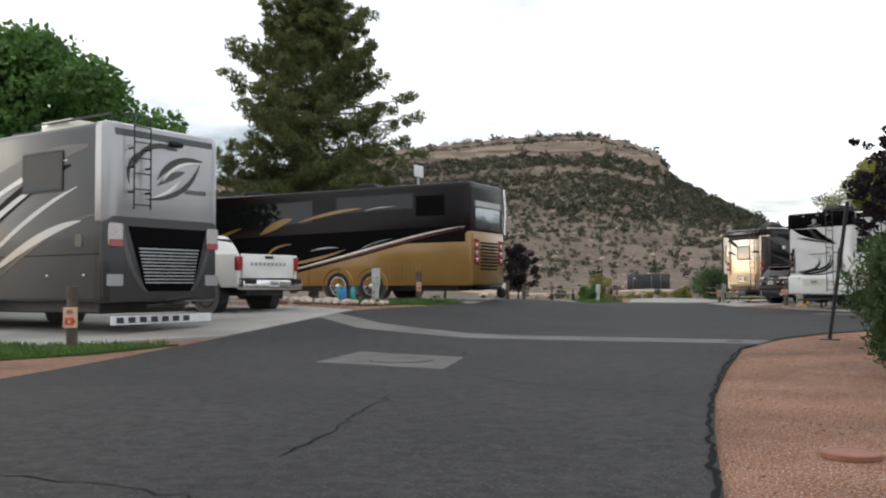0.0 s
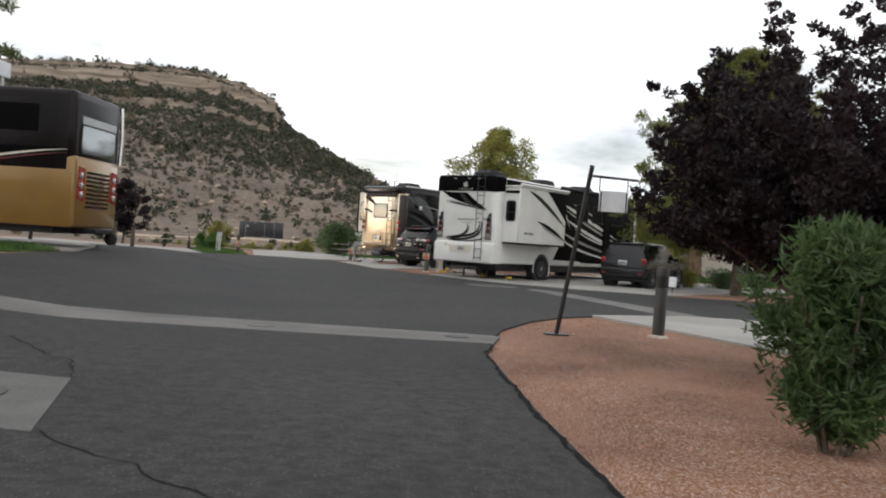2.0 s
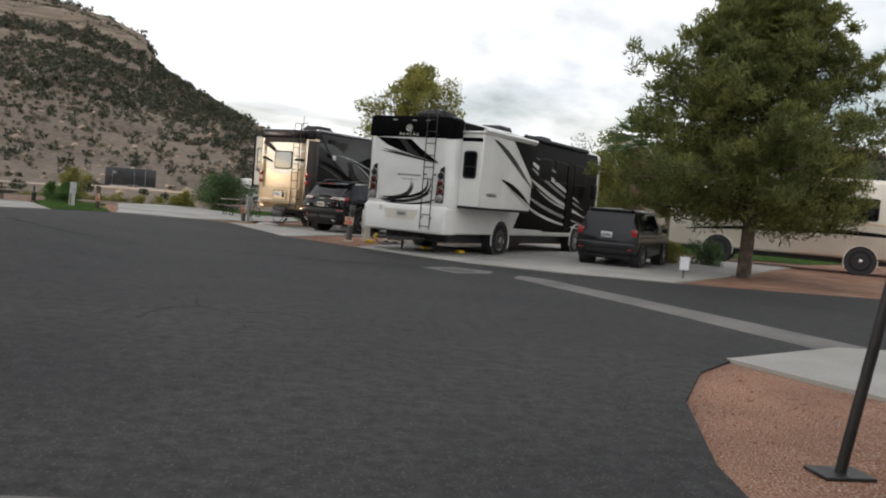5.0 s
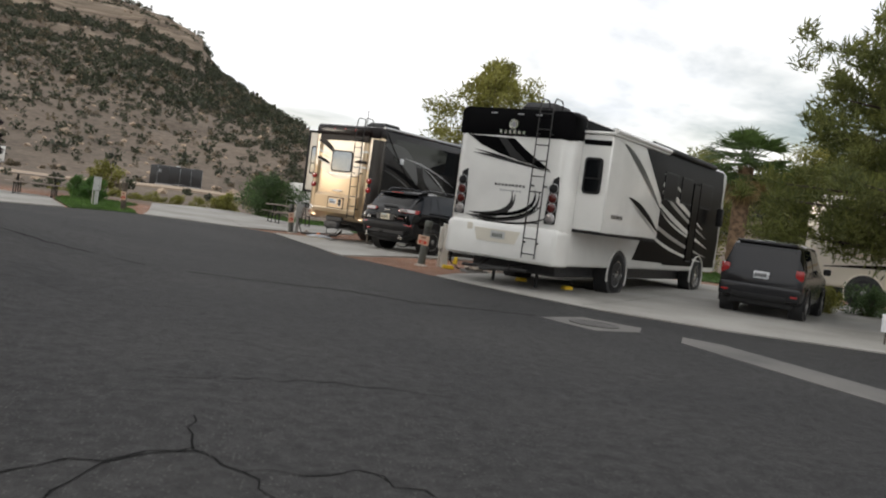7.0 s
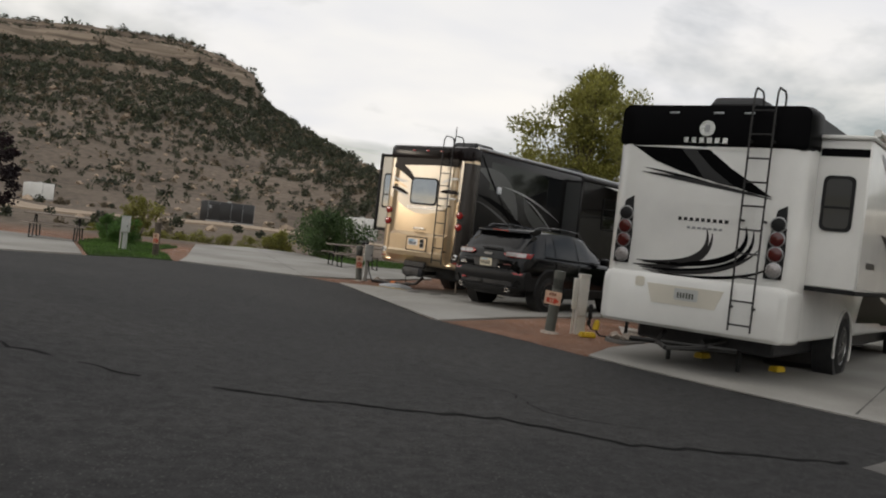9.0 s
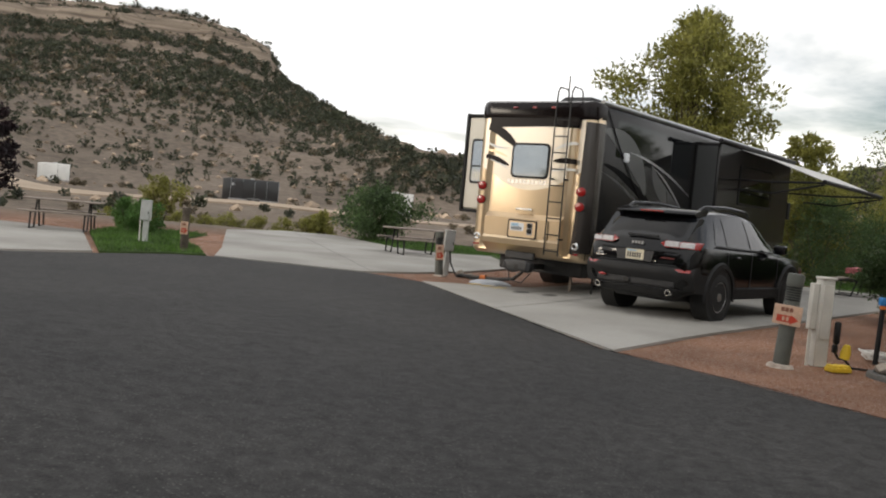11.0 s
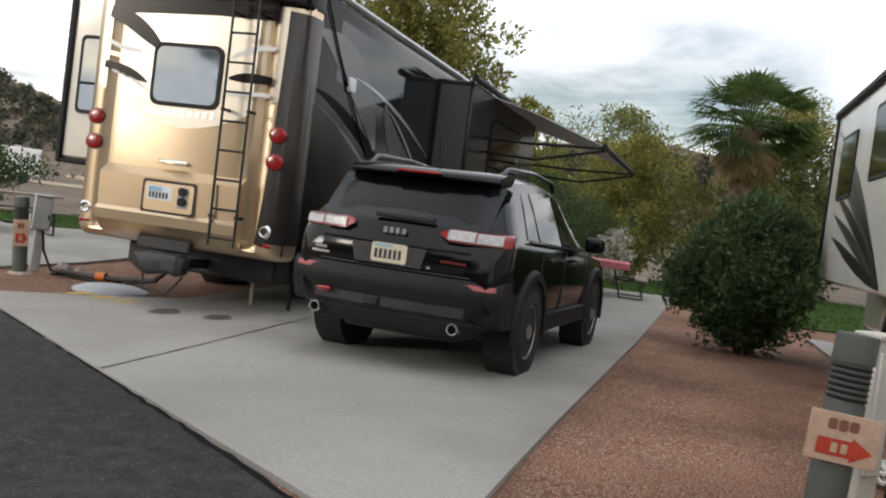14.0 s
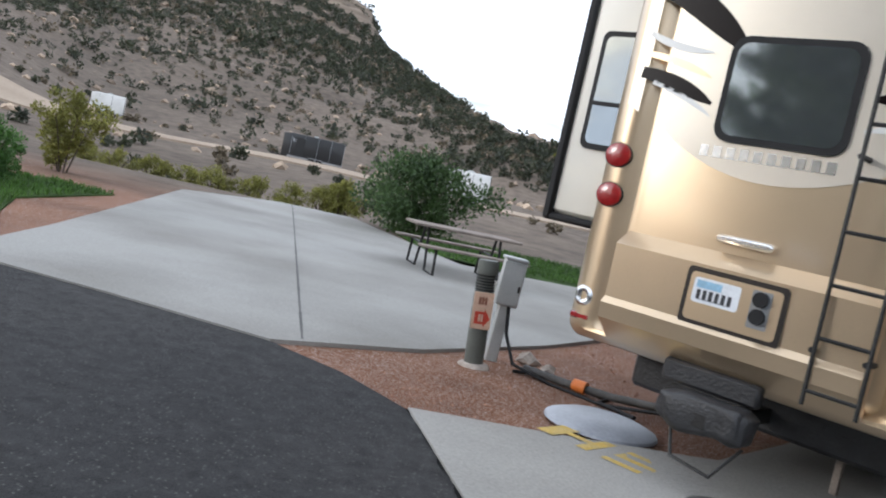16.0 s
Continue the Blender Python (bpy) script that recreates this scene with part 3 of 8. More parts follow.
def slab(name, outline, material, lift, label, category, depth=0.12, cell=1.0, kind="structure"):
    """A flat paved area that follows the ground, with real edges."""
    bm = nb()
    f = bm.faces.new([bm.verts.new((x, y, 0)) for x, y in outline])
    bmesh.ops.triangulate(bm, faces=[f])
    xs, ys = [p[0] for p in outline], [p[1] for p in outline]
    for axis, lo, hi in ((0, min(xs), max(xs)), (1, min(ys), max(ys))):
        k = math.floor(lo / cell) + 1
        while k * cell < hi:
            co, no = [0, 0, 0], [0, 0, 0]
            co[axis], no[axis] = k * cell, 1
            bmesh.ops.bisect_plane(bm, geom=bm.verts[:] + bm.edges[:] + bm.faces[:], plane_co=co, plane_no=no, dist=1e-5)
            k += 1
    rim = [e for e in bm.edges if e.is_boundary]
    ex = bmesh.ops.extrude_edge_only(bm, edges=rim)
    low = {v for v in ex["geom"] if isinstance(v, bmesh.types.BMVert)}
    for v in bm.verts:
        v.co.z = hz(v.co.x, v.co.y) + lift - (depth if v in low else 0)
    return single(name, bm, material, label, category, kind=kind, smooth=False)


# road edges of the camp lane, its side road and its bend to the west
lane = [(4.6, -14), (4.35, 4), (3.95, 9.7), (3.7, 11.6), (3.5, 13.5), (3.35, 16), (3.25, 19.4), (3.45, 21.0), (3.7, 22.3), (4.3, 24.0), (5.05, 25.3), (5.7, 26.0), (7.8, 27.3), (30, 26.2),
        (30, 35.0), (12, 36.0), (9.7, 36.3), (7.3, 36.9), (5.4, 38.0), (4.2, 39.4), (2.75, 41.5), (1.8, 42.9), (0.95, 44.1), (0.1, 47.3), (-0.45, 49.2), (-0.95, 50.9), (-1.5, 51.5), (-2.15, 51.95), (-3.6, 52.3), (-5.2, 52.6),
        (-6.0, 52.3), (-7.0, 51.0), (-9.0, 49.0), (-14, 46.0), (-22, 44.5), (-22, 39.0), (-13, 40.5), (-8.8, 38.6), (-6.2, 34.8), (-5.4, 31.0), (-5.6, 27.5), (-6.2, 24.6), (-5.3, 19.5), (-4.6, 16.2), (-3.9, 13.6), (-3.3, 11.5), (-2.5, 4), (-2.0, -14)]
slab("road", lane, "asphalt", 0.012, "dark worn asphalt camp lane with cracks", "road", depth=0.2)
# valley gutters
slab("gutter_1", [(-7.0, 24.4), (-4.2, 22.2), (-2.0, 21.6), (1.2, 21.45), (3.45, 21.35), (3.55, 21.2), (3.4, 20.4), (1.3, 20.35), (-1.6, 20.4), (-4.0, 20.9), (-7.0, 23.4)], "concrete_dk", 0.018, "weathered concrete valley gutter across the lane", "gutter", depth=0.1)
slab("gutter_2", [(5.9, 35.3), (6.35, 34.9), (7.6, 30.5), (8.4, 27.3), (7.4, 27.2), (6.7, 30.5), (5.6, 34.6)], "concrete_dk", 0.018, "weathered concrete valley gutter at the side road", "gutter", depth=0.1)
slab("manhole_patch", [(-1.75, 16.85), (0.0, 16.45), (0.42, 14.78), (-1.45, 15.1)], "concrete_old", 0.017, "grey concrete square round a manhole in the asphalt", "manhole patch", depth=0.1)
slab("manhole_patch", [(3.94, 35.8), (4.75, 36.5), (5.5, 35.9), (5.27, 35.3), (4.5, 34.9)], "concrete_dk", 0.017, "grey concrete patch round a manhole at the lane's edge", "manhole patch", depth=0.1)
# pads
slab("pad_1", [(1.08, 43.95), (0.1, 47.3), (-0.45, 49.2), (-0.95, 50.9), (1.2, 51.3), (9.0, 60.6), (13.9, 58.5), (6.85, 50.4)], "concrete", 0.03, "pale concrete site pad under a gold motorhome", "concrete pad")
slab("pad_2", [(-2.15, 51.95), (-3.6, 52.3), (-5.2, 52.6), (-5.6, 55.3), (-7.3, 64.4), (-5.8, 67.2), (-4.0, 67.5), (-1.0, 61.5), (1.4, 62.0), (1.6, 57.0), (0.2, 54.6), (-1.0, 52.9)], "concrete", 0.03, "empty pale concrete site pad with a control joint", "concrete pad")
slab("pad_3", [(9.7, 36.35), (7.3, 36.95), (5.4, 38.05), (4.2, 39.45), (3.0, 41.2), (3.6, 42.4), (11.5, 52.0), (19.0, 47.0), (10.8, 37.6)], "concrete", 0.03, "pale concrete site pad under a white motorhome", "concrete pad")
slab("pad_4", [(5.7, 26.05), (7.8, 27.35), (16, 27.0), (16, 17), (8.5, 17.5), (7.25, 21.6), (6.4, 24.1)], "concrete", 0.03, "empty concrete site pad beside the gravel island", "concrete pad")
slab("pad_5", [(-6.2, 24.65), (-5.3, 19.6), (-5.0, 18.0), (-6.5, 15.6), (-20, 16.5), (-20, 26.0), (-9, 26.4)], "concrete", 0.03, "pale concrete site pad under a grey motorhome", "concrete pad")
slab("pad_6", [(-5.5, 31.0), (-6.3, 34.8), (-8.0, 37.6), (-21, 35.8), (-21, 30.5)], "concrete", 0.03, "pale concrete site pad under a dark coach", "concrete pad")
slab("pad_7", [(-7.2, 51.2), (-9.0, 49.1), (-14, 46.2), (-22, 50), (-18, 60), (-9.6, 57.4)], "concrete", 0.03, "pale concrete site pad by a picnic table", "concrete pad")
slab("dirt_track", chaikin([(-120, 118), (-60, 106), (-30, 104), (0, 108), (40, 112), (40, 118), (0, 116), (-30, 114), (-60, 122), (-120, 140)]), "dirt", 0.15, "pale dirt track across the desert flat", "dirt track", depth=0.5, cell=3.0)


# ---- vehicles: local x right, y forward from the rear, z up from the ground ----
def wheel(parent, x, y, r, wid, side, rim="alloy", name="wheel", spokes=5):
    """side: 1 on the right, -1 on the left; x is the outer face."""
    turn = pose(x, y, r, 0, 90 * side, 0)
    bm = nb()
    lathe(bm, [(r * 0.62, -wid), (r * 0.9, -wid), (r, -wid * 0.82), (r, -wid * 0.18), (r * 0.93, -0.015), (r * 0.66, 0.0), (r * 0.62, -0.02)], turn, 28)
    ty = part(name, bm, "rubber", parent, "black rubber tyre")
    bm = nb()
    lathe(bm, [(r * 0.62, -0.08), (r * 0.64, -0.012), (r * 0.60, -0.012), (r * 0.56, -0.06), (r * 0.1, -0.07)], turn, 24)
    for k in range(spokes):
        a = 360 / spokes * k
        box(bm, r * 0.05, r * 0.60, -r * 0.085, r * 0.085, -0.06, -0.018, 0.01, turn @ pose(0, 0, 0, 0, 0, a))
    lathe(bm, [(r * 0.17, -0.06), (r * 0.17, -0.005), (r * 0.12, 0.004)], turn, 16)
    part("rim", bm, rim, ty)
    return ty


def arch(parent, w, y, r, side, material="plastic"):
    """A dark wheel well with a lip round it."""
    turn = pose(side * w, y, r * 0.98, 0, 90 * side, 0)
    bm = nb()
    lathe(bm, [(r * 1.16, -0.30), (r * 1.16, 0.002), (r * 0.2, 0.002)], turn, 28)
    part("wheel_well", bm, "tarp", parent)
    bm = nb()
    pts = [(side * (w + 0.012), y + r * 1.22 * math.cos(radians(a)), r * 0.98 + r * 1.22 * math.sin(radians(a))) for a in range(-25, 206, 11)]
    tube(bm, pts, r * (0.085 if material == "plastic" else 0.045), 6)
    part("wheel_arch", bm, material, parent)


def rear_place(y=0.0):
    return lambda u, v, l: Vector((u, y - l, v))


def right_place(w):
    return lambda u, v, l: Vector((w + l, u, v))


def left_place(w):
    return lambda u, v, l: Vector((-w - l, u, v))


def patch2(parent, name, outline, place, material, lift=0.004, label="", thick=None):
    bm = nb()
    if thick:
        a = [bm.verts.new(place(u, v, 0)) for u, v in outline]
        b = [bm.verts.new(place(u, v, thick)) for u, v in outline]
        bm.faces.new(b)
        for k in range(len(a)):
            bm.faces.new((a[k], a[(k + 1) % len(a)], b[(k + 1) % len(a)], b[k]))
    else:
        bm.faces.new([bm.verts.new(place(u, v, lift)) for u, v in outline])
    return part(name, bm, material, parent, label, smooth=False)


def stripe(parent, pts, w, place, material, lift=0.004, ends=(0, 0)):
    return part("stripe", swoosh(nb(), pts, w, place, lift, ends), material, parent, smooth=False)


def window(parent, u0, u1, v0, v1, place, r=0.08, pane="glass", split=None, label=""):
    fr = patch2(parent, "window", rr2(u0 - 0.04, u1 + 0.04, v0 - 0.04, v1 + 0.04, r), place, "plastic", thick=0.02, label=label or "black-framed window")
    patch2(fr, "pane", rr2(u0, u1, v0, v1, r * 0.8), lambda u, v, l: place(u, v, l + 0.017), pane)
    if split:
        patch2(fr, "sash_bar", [(u0, split - 0.015), (u1, split - 0.015), (u1, split + 0.015), (u0, split + 0.015)], lambda u, v, l: place(u, v, l + 0.02), "plastic", thick=0.012)
    return fr


def ladder(parent, u0, u1, v0, v1, y, hoop=0.28, lean=0.0, n=9):
    for u in (u0, u1):
        bm = nb()
        tube(bm, [(u + lean, y, v0), (u, y, v1 - 0.05), (u, y + 0.02, v1 + hoop * 0.7), (u, y + 0.08, v1 + hoop), (u, y + 0.32, v1 + hoop), (u, y + 0.38, v1 + hoop * 0.8), (u, y + 0.4, v1 - 0.1)], 0.014, 6)
        part("ladder_rail", bm, "steel", parent)
    for k in range(n):
        v = v0 + 0.08 + (v1 - v0 - 0.1) * k / (n - 1)
        f = lean * (1 - k / (n - 1))
        part("rung", tube(nb(), [(u0 + f, y, v), (u1 + f, y, v)], 0.012, 6), "steel", parent)
    for v in (v0 + 0.3, (v0 + v1) / 2, v1 - 0.4):
        for u in (u0, u1):
            part("standoff", tube(nb(), [(u, y, v), (u, y + 0.15, v)], 0.018, 6), "plastic", parent)


def tail_lamp(parent, u, v, r, place, seg=20):
    bm = nb()
    ring = [(u + r * 1.12 * math.cos(2 * math.pi * k / seg), v + r * 0.92 * math.sin(2 * math.pi * k / seg)) for k in range(seg)]
    lamp = patch2(parent, "tail_lamp", ring, place, "plastic", thick=0.018, label="round red tail lamp")
    rings = []
    for f, l in ((0.95, 0.018), (0.9, 0.03), (0.6, 0.038), (0.25, 0.041)):
        rings.append([place(u + f * r * 1.12 * math.cos(2 * math.pi * k / seg), v + f * r * 0.92 * math.sin(2 * math.pi * k / seg), l) for k in range(seg)])
    part("lens", loft(bm, rings), "red", lamp)


def shell(w, l, z0, z1, r, rear=0.05, front=0.35):
    """A coach body as a rounded tube with softened ends."""
    rings = [rrect(w - rear * 1.6, z0 + rear, z1 - rear * 1.2, r, 0.0), rrect(w - rear * 0.5, z0 + rear * 0.3, z1 - rear * 0.3, r, rear * 0.5), rrect(w, z0, z1, r, rear * 1.6)]
    rings += [rrect(w, z0, z1, r, l * k) for k in (0.25, 0.5, 0.75)]
    rings += [rrect(w, z0, z1, r, l - front * 1.5), rrect(w - 0.03, z0, z1 - 0.05, r, l - front * 0.5), rrect(w - 0.18, z0 + 0.05, z1 - 0.35, r, l)]
    return loft(nb(), rings)


def roof_kit(parent, z, acs, l, w=1.0):
    for y in acs:
        bm = nb()
        rings = [rrect(0.36, z - 0.02, z + 0.18, 0.06, y), rrect(0.36, z - 0.02, z + 0.30, 0.08, y + 0.15), rrect(0.36, z - 0.02, z + 0.30, 0.08, y + 0.8), rrect(0.33, z - 0.02, z + 0.2, 0.06, y + 0.95)]
        part("roof_unit", loft(bm, rings), "plastic", parent)


def undercarriage(parent, w, l, z):
    part("chassis", box(nb(), -w * 0.75, w * 0.75, 0.5, l - 0.6, 0.33, z + 0.02, 0.03), "tarp", parent)


def ground_pose(x, y, ang, dz=0.03):
    return pose(x, y, hz(x, y) + dz, 0, 0, ang - 90)


# gold motorhome
def gold_motorhome(x, y, ang):
    rv = root("motorhome", "gold and dark brown motorhome parked on a concrete pad", "motorhome", ground_pose(x, y, ang))
    w, l, z0, z1 = 1.25, 10.6, 0.62, 3.50
    part("body", shell(w, l, z0 + 0.02, z1, 0.12, 0.04), "charcoal", rv, "charcoal side shell")
    # moulded rear cap with raised centre and waist shelf
    def ring(y, ins, zz0, zz1, r=0.16):
        return rrect(w + 0.012 - ins, zz0, zz1, r, y, 5)
    rings = [ring(-0.16, 0.22, 2.25, z1 - 0.28), ring(-0.155, 0.18, 1.40, z1 - 0.20), ring(-0.12, 0.10, z0 + 0.10, z1 - 0.09), ring(-0.05, 0.03, z0 + 0.03, z1 - 0.02), ring(0.08, 0.0, z0, z1 + 0.015), ring(0.26, 0.0, z0, z1 + 0.015)]
    rings[0] = rrect(0.80, z0 + 0.22, z1 - 0.28, 0.1, -0.15, 5)
    rings[1] = rrect(0.84, z0 + 0.16, z1 - 0.24, 0.12, -0.140, 5)
    rings[2] = rrect(0.895, z0 + 0.12, z1 - 0.20, 0.12, -0.062, 5)
    rings.insert(3, rrect(0.975, z0 + 0.10, z1 - 0.16, 0.14, -0.110, 5))
    rings[4] = rrect(w - 0.16, z0 + 0.08, z1 - 0.12, 0.16, -0.115, 5)
    rings.insert(5, rrect(w - 0.06, z0 + 0.03, z1 - 0.04, 0.16, -0.05, 5))
    cap = part("rear_cap", loft(nb(), rings), "gold", rv, "gold metallic moulded rear cap")
    P = rear_place(-0.152)
    # champagne field above the waist, fading line by line into gold
    patch2(cap, "painted_field", bez((-0.80, 2.14), (-0.1, 1.62), (0.80, 2.08)) + [(0.80, 3.16), (-0.80, 3.16)], P, "champagne", 0.003)
    for s in (-1, 1):
        patch2(cap, "painted_field", [(s * 0.985, 2.2), (s * 1.08, 2.25), (s * 1.08, 3.2), (s * 0.985, 3.2)], rear_place(-0.116), "champagne", 0.003)
    patch2(cap, "painted_field", [(0.985, 0.78)] + [(1.085, 0.78), (1.085, 2.9)] + bez((1.08, 2.9), (1.06, 1.5), (0.985, 0.78))[1:-1], rear_place(-0.116), "umber", 0.004)
    bm = nb()
    cols = [[bm.verts.new((xx, yy, z)) for xx, yy in ((1.086, -0.121), (1.15, -0.085), (1.20, -0.045), (1.245, 0.02), (1.268, 0.085), (1.27, 0.27))] for z in (0.80, 1.2, 1.6, 2.0, 2.4, 2.8, 3.14)]
    for p, q in zip(cols, cols[1:]):
        for i in range(5):
            bm.faces.new((p[i], p[i + 1], q[i + 1], q[i]))
    part("corner_wrap", bm, "umber", cap, "dark umber corner wrap")
    patch2(cap, "painted_field", [(-0.97, 3.0), (-0.5, 3.02), (0.3, 3.04), (0.98, 3.02), (0.98, 3.2), (-0.97, 3.2)], P, "brown", 0.005)
    part("crown_band", loft(nb(), [rrect(w - 0.24, 3.20, z1 - 0.10, 0.09, -0.168, 5), rrect(w - 0.12, 3.18, z1 - 0.02, 0.11, -0.13, 5), rrect(w - 0.01, 3.17, z1 + 0.02, 0.12, -0.03, 5), rrect(w + 0.016, 3.16, z1 + 0.025, 0.12, 0.1, 5), rrect(w + 0.016, 3.16, z1 + 0.025, 0.12, 0.29, 5)]), "brown", cap, "dark brown rounded crown moulding")
    for u in (-0.42, 0.0, 0.42):
        part("marker_lamp", box(nb(), u - 0.05, u + 0.05, -0.19, -0.15, 3.36, 3.40, 0.012), "red", cap)
    for pts, wd, mt in (((bez((-0.99, 3.02), (-0.7, 2.98), (-0.28, 2.62))), 0.17, "brown"), ((bez((-1.0, 2.72), (-0.8, 2.62), (-0.52, 2.62))), 0.05, "white"),
                        ((bez((-1.0, 2.46), (-0.75, 2.43), (-0.46, 2.30))), 0.10, "brown"), ((bez((-0.9, 2.40), (-0.6, 2.32), (-0.45, 2.22))), 0.035, "white"), ((bez((-0.97, 2.58), (-0.75, 2.56), (-0.5, 2.46))), 0.05, "gold"),
                        ((bez((0.5, 2.42), (0.75, 2.45), (0.99, 2.42))), 0.10, "brown"), ((bez((0.5, 2.62), (0.8, 2.78), (0.99, 2.74))), 0.06, "white"), ((bez((0.48, 2.24), (0.75, 2.3), (0.99, 2.27))), 0.05, "white")):
        stripe(cap, pts, wd, P, mt, 0.0062, (0.7, 0.05) if pts[0][0] < 0 else (0.1, 0.8))
    window(cap, -0.36, 0.38, 2.12, 2.69, P, 0.1, "mirror_glass", label="tinted rear window in a black rubber frame")
    part("wordmark", bars_text(nb(), -0.46, 0.42, 1.98, 2.05, P, 10, 0.006), "chrome", cap, smooth=False)
    part("grab_handle", box(nb(), -0.20, 0.16, -0.20, -0.155, 1.48, 1.53, 0.015), "chrome", cap)
    # waist shelf and plate recess
    shelf = nb()
    loft(shelf, [[Vector((u, yy, zz)) for yy, zz in ((-0.14, 1.43), (-0.27, 1.33), (-0.26, 0.98), (-0.30, 0.94), (-0.29, 0.84), (-0.13, 0.70))] for u in (-0.82, -0.7, 0.72, 0.84)])
    part("lower_panel", shelf, "gold", cap, "gold lower panel with a waist shelf")
    Q = rear_place(-0.268)
    # the umber rim is the recess's edge shadow put into the colour
    rec = patch2(cap, "plate_recess", rr2(-0.28, 0.36, 0.96, 1.31, 0.03), Q, "umber", thick=0.006, label="number plate recess with its edge shadow as an umber rim")
    patch2(rec, "recess_floor", rr2(-0.25, 0.33, 0.99, 1.28, 0.03), lambda u, v, l: Q(u, v, l + 0.006), "gold")
    pl = patch2(rec, "number_plate", rr2(-0.22, 0.08, 1.10, 1.25, 0.02), lambda u, v, l: Q(u, v, l + 0.006), "sign_white", thick=0.006)
    part("plate_band", bars_text(nb(), -0.20, 0.06, 1.19, 1.235, lambda u, v, l: Q(u, v, l + 0.01), 1, 0.004), "plate_blue", pl, smooth=False)
    part("plate_bars", bars_text(nb(), -0.19, 0.05, 1.12, 1.18, lambda u, v, l: Q(u, v, l + 0.01), 6, 0.004), "ink", pl, smooth=False)
    sock = patch2(rec, "socket_plate", rr2(0.15, 0.27, 1.04, 1.26, 0.01), lambda u, v, l: Q(u, v, l + 0.006), "silver", thick=0.008)
    for v in (1.11, 1.21):
        part("socket", lathe(nb(), [(0.045, 0), (0.045, 0.03), (0.02, 0.03)], pose(0.21, -0.28, v, 90), 14), "plastic", sock)
    part("tow_pocket", box(nb(), -0.34, 0.30, -0.20, -0.12, 0.58, 0.72, 0.02), "tarp", cap)
    for u, v in ((1.11, 1.90), (1.11, 1.63), (-1.06, 1.90), (-1.06, 1.63)):
        tail_lamp(cap, u, v, 0.093, rear_place(-0.105))
    for u in (-1.08, 1.08):
        lamp = part("fog_lamp", lathe(nb(), [(0.075, 0), (0.075, 0.03), (0.05, 0.045), (0.02, 0.03)], pose(u, -0.08, 0.92, 90), 18), "chrome", cap)
        part("reflector", box(nb(), u - 0.08, u + 0.08, -0.115, -0.08, 0.755, 0.80, 0.01), "red", cap)
    ladder(cap, 0.55, 0.84, 0.72, 3.46, -0.30, lean=0.02, n=10)
    # right side: grey sweeps over charcoal, window band, slide, awning
    R = right_place(w + 0.001)
    for pts, wd, mt in ((bez((0.30, 3.05), (1.6, 2.9), (2.1, 2.0)), 0.50, "grey"), (bez((0.30, 2.45), (1.6, 2.35), (4.2, 0.8)), 0.16, "black"), (bez((0.30, 2.30), (1.4, 2.15), (3.9, 0.72)), 0.05, "grey"),
                        (bez((2.3, 2.6), (2.6, 2.0), (4.1, 1.7)), 0.34, "grey"), (bez((1.3, 2.75), (2.6, 2.7), (4.2, 2.1)), 0.05, "silver"), (bez((2.4, 2.55), (3.2, 2.3), (4.2, 1.55)), 0.05, "silver"), (bez((1.6, 1.5), (2.6, 1.3), (3.8, 0.75)), 0.06, "grey")):
        stripe(rv, pts, wd, R, mt, 0.005 if mt != "silver" else 0.008)
    patch2(rv, "window_band", [(0.75, 2.62), (4.1, 2.45), (4.1, 3.25), (0.75, 3.28)], R, "glass", 0.003, "dark glossy window band")
    part("porch_lamp", box(nb(), w, w + 0.06, 1.05, 1.22, 2.55, 2.72, 0.02), "sign_white", rv, "white porch lamp")
    part("power_cord", tube(nb(), [(w + 0.02, 0.3, 3.4), (w + 0.02, 0.75, 2.9), (w + 0.02, 1.5, 2.2), (w + 0.02, 2.4, 1.5), (w + 0.02, 3.4, 1.1)], 0.012, 5), "plastic", rv)
    slide = part("slide_room", box(nb(), w - 0.02, w + 0.55, 4.3, 9.0, 1.25, 3.30, 0.03), "charcoal", rv, "dark slide-out room")
    patch2(slide, "end_panel", [(w + 0.05, 1.3), (w + 0.50, 1.3), (w + 0.50, 3.22), (w + 0.05, 3.22)], rear_place(4.298), "grey", 0.004)
    window(slide, 5.6, 7.6, 2.1, 2.9, right_place(w + 0.55), 0.08)
    part("slide_topper", tube(nb(), [(w + 0.58, 4.2, 3.33), (w + 0.58, 9.1, 3.33)], 0.05, 10), "plastic", slide)
    aw = part("awning", loft(nb(), [[Vector((w + 0.1, yy, 3.40)), Vector((w + 1.2, yy, 3.10)), Vector((w + 2.35, yy, 2.68)), Vector((w + 2.35, yy, 2.665)), Vector((w + 1.2, yy, 3.085)), Vector((w + 0.1, yy, 3.385))] for yy in (5.6, 7.4, 9.2, 10.4)]), "awning", rv, "grey fabric awning rolled out")
    part("awning_roller", tube(nb(), [(w + 2.37, 5.5, 2.66), (w + 2.37, 10.5, 2.66)], 0.045, 10), "plastic", aw)
    for yy in (5.55, 10.45):
        part("awning_arm", tube(nb(), [(w + 2.37, yy, 2.64), (w + 1.2, yy, 2.60), (w + 0.02, yy, 2.62)], 0.024, 6), "plastic", aw)
        part("awning_arm", tube(nb(), [(w + 2.37, yy, 2.60), (w + 1.3, yy, 2.36), (w + 0.5, yy, 2.40)], 0.022, 6), "plastic", aw)
    left = part("slide_room", box(nb(), -w - 0.58, -w + 0.02, 0.30, 3.4, 1.42, 3.26, 0.03), "cream", rv, "cream slide-out room with black edges")
